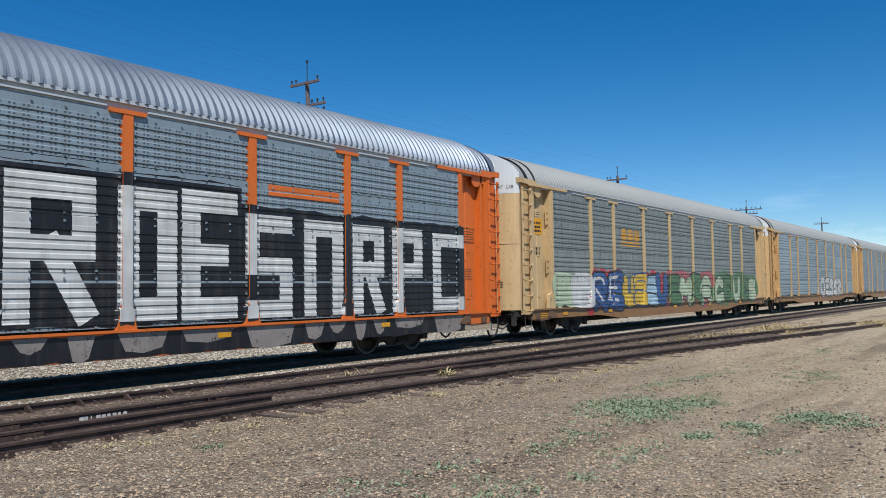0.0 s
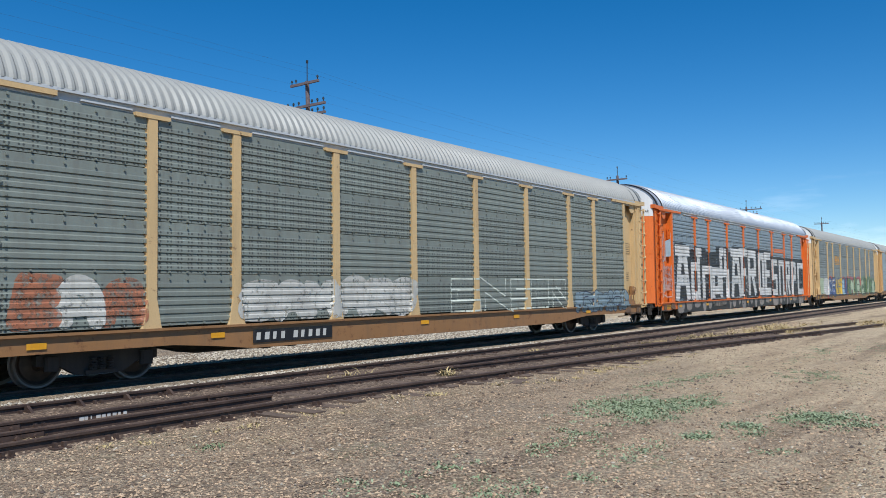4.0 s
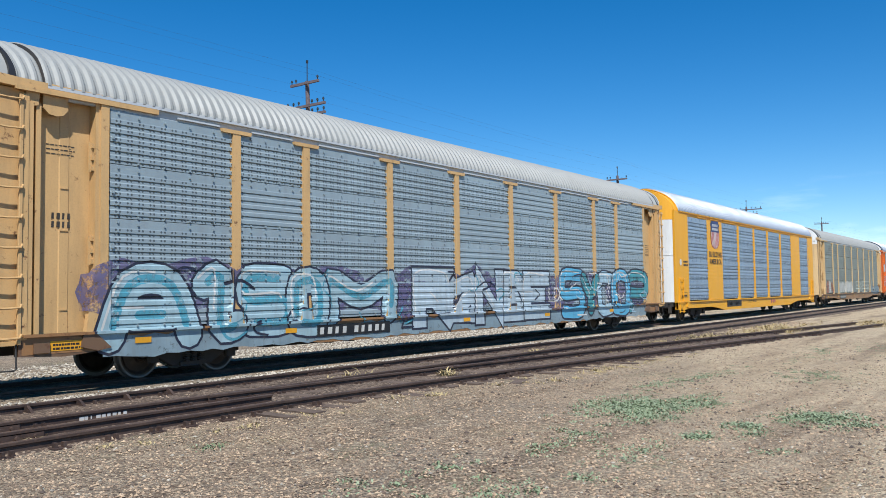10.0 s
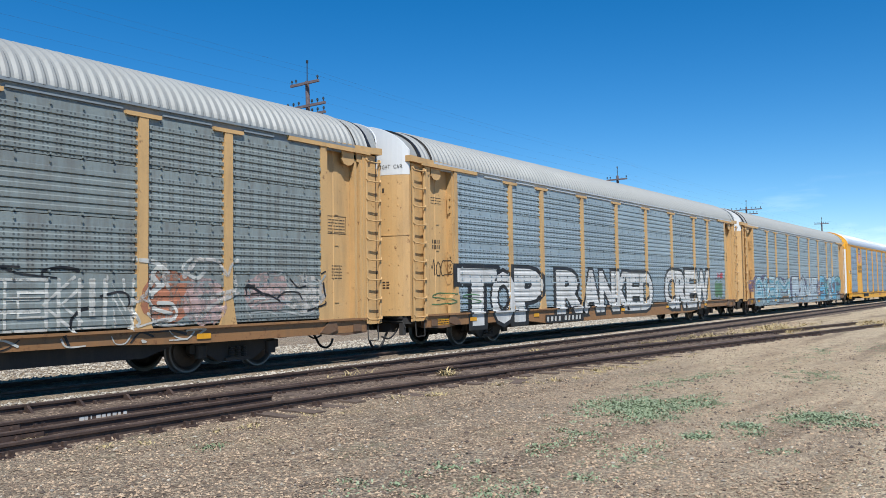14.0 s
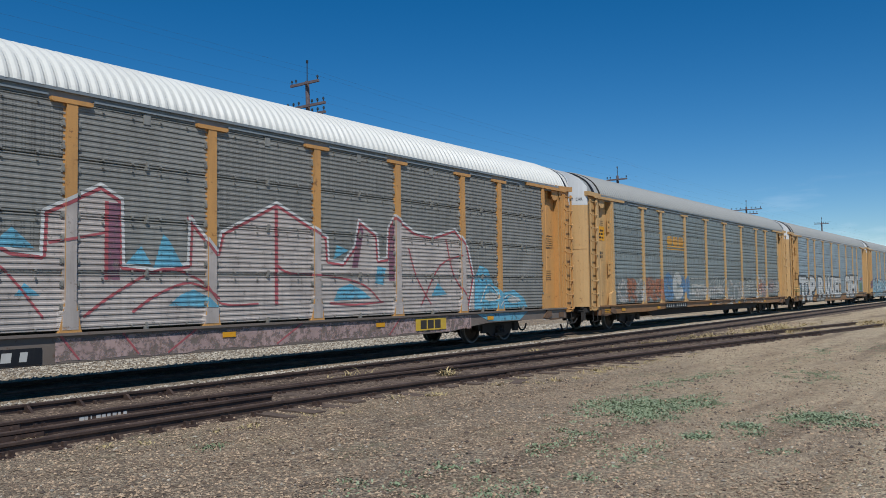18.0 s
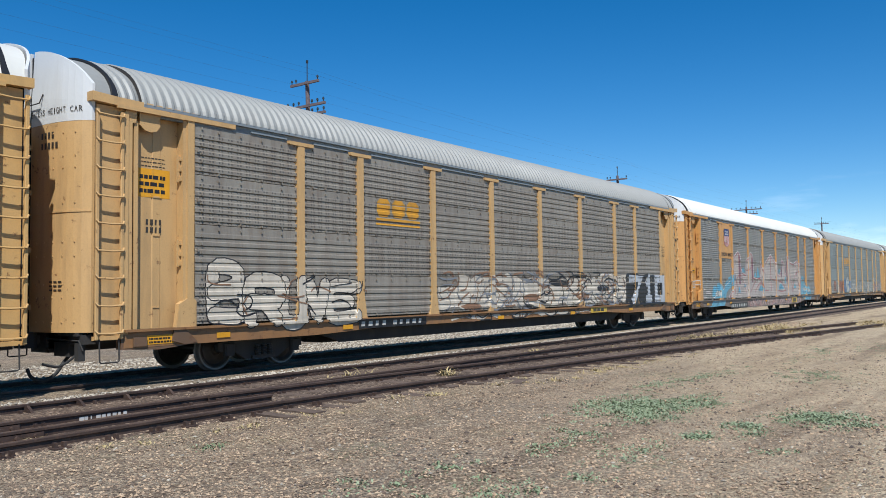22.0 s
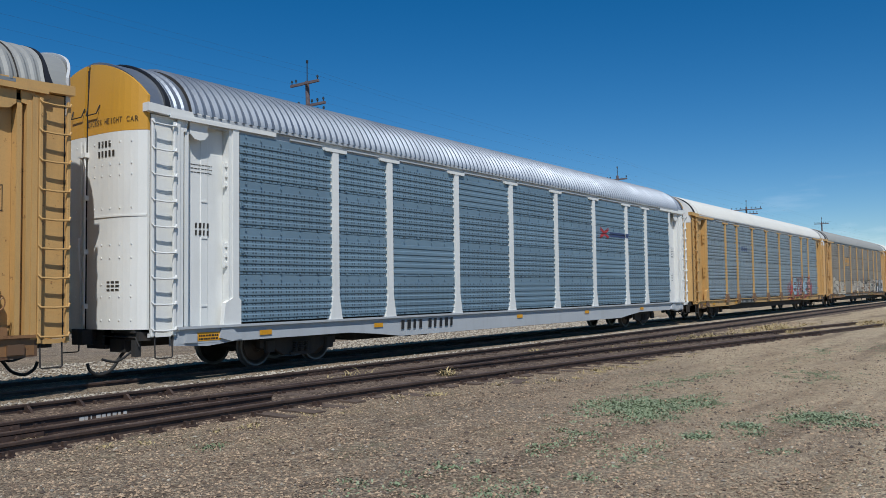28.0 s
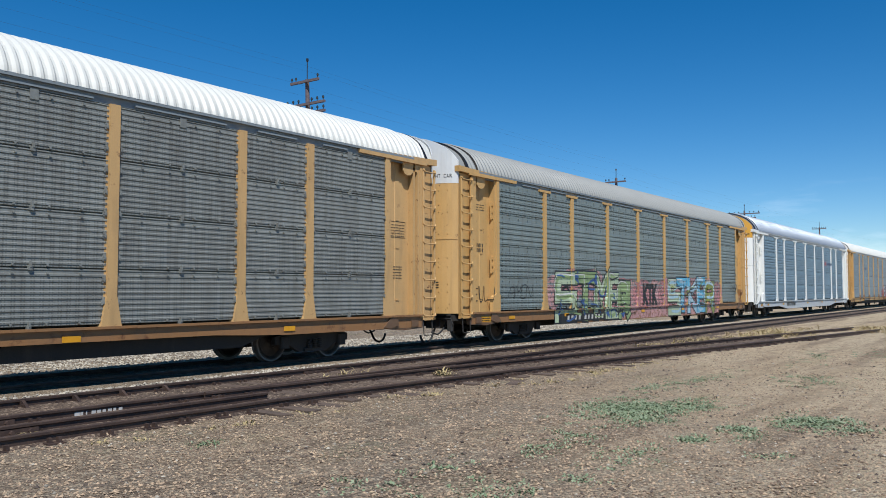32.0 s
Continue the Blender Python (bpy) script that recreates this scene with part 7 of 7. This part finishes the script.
stones("track_ballast", 9000, lambda r: (r.uniform(2, 40), r.uniform(8.2, 12.3)), (0.012, 0.035), M_GRAVEL, 3, "dirty gravel between the siding rails", lambda x, y: y > bend(x) - 0.4)
stones("yard_gravel", 64000, lambda r: (lambda d, a: (d * math.sin(a), d * math.cos(a)))(3.2 + 26 * r.rand() ** 1.6, radians(r.uniform(20, 86))), (0.007, 0.024), M_GRAVEL, 4, "small brown gravel scattered over the yard", lambda x, y: y < bend(x) - 0.1)
stones("pale_pebbles", 1500, lambda r: (lambda d, a: (d * math.sin(a), d * math.cos(a)))(3.2 + 22 * r.rand() ** 1.4, radians(r.uniform(20, 86))), (0.008, 0.028), M_BALLAST, 5, "pale pebbles scattered over the yard", lambda x, y: y < bend(x))

stones("dirt_clods", 2600, lambda r: (lambda d, a: (d * math.sin(a), d * math.cos(a)))(3.2 + 20 * r.rand() ** 1.3, radians(r.uniform(24, 86))), (0.008, 0.034), M_CLOD, 6, "dark clods of dirt scattered over the yard", lambda x, y: y < bend(x) - 0.2 and noise.noise(Vector((x * 0.5, y * 0.9, 7))) > -0.05)


def weed_patch(name, cx, cy, rx, ry, count, seed, label, tall=0.07, material=None):
    """A patch of low weeds: many small bent leaves in clumps, one object."""
    rnd = random.Random(seed)
    clumps = [(cx + rx * rnd.gauss(0, 0.75), cy + ry * rnd.gauss(0, 0.85), rnd.uniform(0.3, 1.0)) for _ in range(max(5, count // 16))]
    vs, fs = [], []
    for _ in range(count):
        kx, ky, ks = clumps[rnd.randrange(len(clumps))]
        x, y = kx + rnd.gauss(0, 0.06), ky + rnd.gauss(0, 0.06)
        z = base_z(x, y)
        a, l, w = rnd.uniform(0, 6.28), tall * ks * rnd.uniform(0.5, 1.3), rnd.uniform(0.006, 0.016)
        dx, dy = math.cos(a), math.sin(a)
        up = rnd.uniform(0.3, 1.0)
        b = len(vs)
        vs += [(x, y, z - 0.01), (x + dx * l * 0.5 - dy * w, y + dy * l * 0.5 + dx * w, z + l * 0.6 * up), (x + dx * l * 0.5 + dy * w, y + dy * l * 0.5 - dx * w, z + l * 0.6 * up), (x + dx * l, y + dy * l, z + l * 0.75 * up)]
        fs += [(b, b + 1, b + 2), (b + 1, b + 3, b + 2)]
    me = bpy.data.meshes.new(name)
    me.from_pydata(vs, [], fs)
    me.materials.append(material or M_LEAF)
    return tagged(new(name, me), label, "weeds", kind="stuff")


WEEDS = ((11.1, 4.6, 0.6, 0.4, 5200), (10.9, 4.9, 0.8, 0.3, 2600), (10.3, 4.25, 0.35, 0.2, 1300), (11.9, 4.1, 0.5, 0.2, 900), (11.15, 2.4, 0.4, 0.3, 2600), (10.9, 1.95, 0.35, 0.2, 700), (10.07, 2.97, 0.16, 0.14, 620), (9.7, 2.75, 0.2, 0.1, 200), (9.16, 3.2, 0.16, 0.1, 520), (8.55, 4.33, 0.4, 0.18, 380), (7.94, 3.45, 0.35, 0.16, 420), (7.61, 4.25, 0.3, 0.16, 280), (13.82, 5.3, 1.3, 0.25, 700), (15.6, 5.1, 1.2, 0.2, 500), (16.4, 3.5, 0.9, 0.3, 800), (6.69, 3.28, 0.12, 0.1, 160), (5.82, 3.68, 0.5, 0.25, 420), (5.54, 4.5, 0.7, 0.35, 520), (5.81, 7.42, 0.1, 0.06, 130), (8.67, 2.28, 0.2, 0.1, 120), (21.5, 4.6, 1.8, 0.3, 600), (24.5, 3.2, 1.8, 0.5, 600))
for i, (x, y, rx, ry, n) in enumerate(WEEDS):
    weed_patch("weed_patch", x, y, rx, ry, n, 50 + i, "low dusty green weeds on the dirt", 0.042)
for i, (x, y, rx, ry, n, h) in enumerate(((33.0, 8.6, 3.5, 1.0, 1500, 0.25), (24.0, 9.3, 3.0, 0.35, 700, 0.16), (39.0, 5.6, 2.5, 0.7, 1200, 0.3), (13.0, 9.5, 0.12, 0.1, 90, 0.3), (12.0, 11.0, 0.4, 0.1, 60, 0.25), (19.3, 11.1, 0.5, 0.3, 120, 0.2), (4.9, 9.4, 0.5, 0.2, 90, 0.18), (27.0, 9.0, 2.5, 0.3, 600, 0.2), (15.5, 7.3, 3.0, 0.25, 500, 0.10), (8.0, 8.0, 3.0, 0.2, 250, 0.08))):
    weed_patch("straw_tuft", x, y, rx, ry, n, 90 + i, "dry straw grass beside the rails", h, M_DRYGRASS)

# ---- poles ----
def utility_pole(x, y, h, arms, lean, label, pin=0.65):
    pole = thing("utility_pole", label, "utility pole", "line of utility poles", at=(x, y, GROUND_Z - 0.1))
    bm = bmesh.new()
    rings = [[bm.verts.new((lean * f + r * math.cos(a), r * math.sin(a), h * f)) for a in (2 * math.pi * i / 12 for i in range(12))] for f, r in ((0.0, 0.17), (0.5, 0.135), (1.0, 0.095))]
    for lo, hi in zip(rings, rings[1:]):
        for i in range(12):
            bm.faces.new((lo[i], lo[(i + 1) % 12], hi[(i + 1) % 12], hi[i]))
    bm.faces.new(rings[-1])
    part("shaft", bm, M_POLE, pole)
    bm = bmesh.new()
    tube(bm, [(lean, 0, h - 0.2), (lean, 0, h + pin)], 0.026, 6)
    lathe_at(bm, lean, 0, h + pin - 0.05, 0.06, 0.14)
    part("ridge_pin", bm, M_GLASS, pole)
    for z, w, turn in arms:
        bm = bmesh.new()
        box(bm, -0.05, 0.05, -w, w, -0.055, 0.055)
        lx = lean * z / h
        arm = hang("crossarm", mesh_of("crossarm", bm), M_POLE, pole, (lx - 0.17, 0, z), turn=turn)
        for u in ((-0.92, 0.62, 0.92) if w < 1.0 else (-0.92, -0.62, -0.34, 0.34, 0.62, 0.92)):
            ib = shared("insulator", lambda b: lathe(b, [(0.02, 0.0), (0.02, 0.07), (0.05, 0.08), (0.055, 0.13), (0.04, 0.18), (0.02, 0.2)], 8, "z"))
            hang("insulator", ib, M_GLASS, arm, (0, u * w, 0.07))
    return pole


PY = 27.0
utility_pole(26.92, PY, 11.5, ((11.37, 0.9, 0.0), (10.32, 1.25, 0.0), (9.9, 1.25, 0.0)), -0.45, "dark wooden utility pole with three crossarms behind the train", 0.9)
utility_pole(61.0, PY, 10.75, ((10.42, 0.88, 0.0),), -0.5, "dark wooden utility pole with one crossarm behind the train")
utility_pole(95.8, PY, 10.9, ((10.55, 1.75, 0.0), (10.05, 1.3, 0.0)), -0.3, "dark wooden utility pole with wide crossarms behind the train")
utility_pole(135.2, PY, 11.5, ((11.25, 1.0, 0.0),), -0.3, "dark wooden utility pole far behind the train")


wires = thing("power_line", "thin overhead wires strung along the pole line", "power line")
for u, z in ((-1.0, 11.3), (1.0, 11.3), (-1.2, 10.1), (1.2, 10.1), (0.0, 11.9)):
    bm = bmesh.new()
    pts = []
    stops = (-10.0, 26.4, 60.5, 95.7, 135.0, 175.0)
    for a, b in zip(stops, stops[1:]):
        for i in range(8):
            f = i / 8
            pts.append((a + (b - a) * f, PY + u, z - 0.9 * f * (1 - f)))
    tube(bm, pts + [(175.0, PY + u, z)], 0.0022, 4)
    part("wire", bm, M_GLASS, wires)


# ---- motion ----
def along(t):
    """How far the train has run at t seconds."""
    return 77.975 + 9.88906 * t - 0.0140691 * t * t + 0.00019348 * t ** 3


SHIFT = {2: 0.12, 3: -0.02, 4: 0.01, 5: -0.15, 6: -0.06, 7: 0.03, 8: 0.0, 9: -0.19, 10: -0.13, 11: -0.04, 12: 0.22, 13: -0.07, 14: -0.05}
# small unevenness of the train's run, second by second
SURGE = {0: 0.074, 1: -0.015, 2: 0.124, 3: -0.181, 6: -0.108, 7: 0.103, 8: -0.233, 9: -0.071, 10: 0.07, 11: -0.126, 12: -0.008, 13: 0.216, 14: 0.051, 17: -0.009, 18: 0.081, 19: 0.009, 20: -0.127, 21: 0.044, 22: -0.05, 23: 0.06, 24: -0.081, 25: 0.152, 28: -0.041, 29: 0.111, 30: -0.122, 31: 0.057, 32: 0.0}


def motions():
    for k, car in CARS.items():
        walk(car, [(t, pose(along(t) + float(np.interp(t, list(SURGE), list(SURGE.values()))) - PITCH * k + SHIFT.get(k, 0.0), SIDE_Y, 0)) for t in range(33)])
    first = AXLES[0]
    turns = np.arange(0, 32.001, 1 / 30)
    walk(first, [(t, pose(0, 0, 0, 0, math.degrees((along(t) - along(0)) / WHEEL_R), 0)) for t in turns])
    spin = first.animation_data
    for w in AXLES[1:]:
        w.rotation_mode = "QUATERNION"
        w.animation_data_create().action = spin.action
        w.animation_data.action_slot = spin.action_slot


motions()
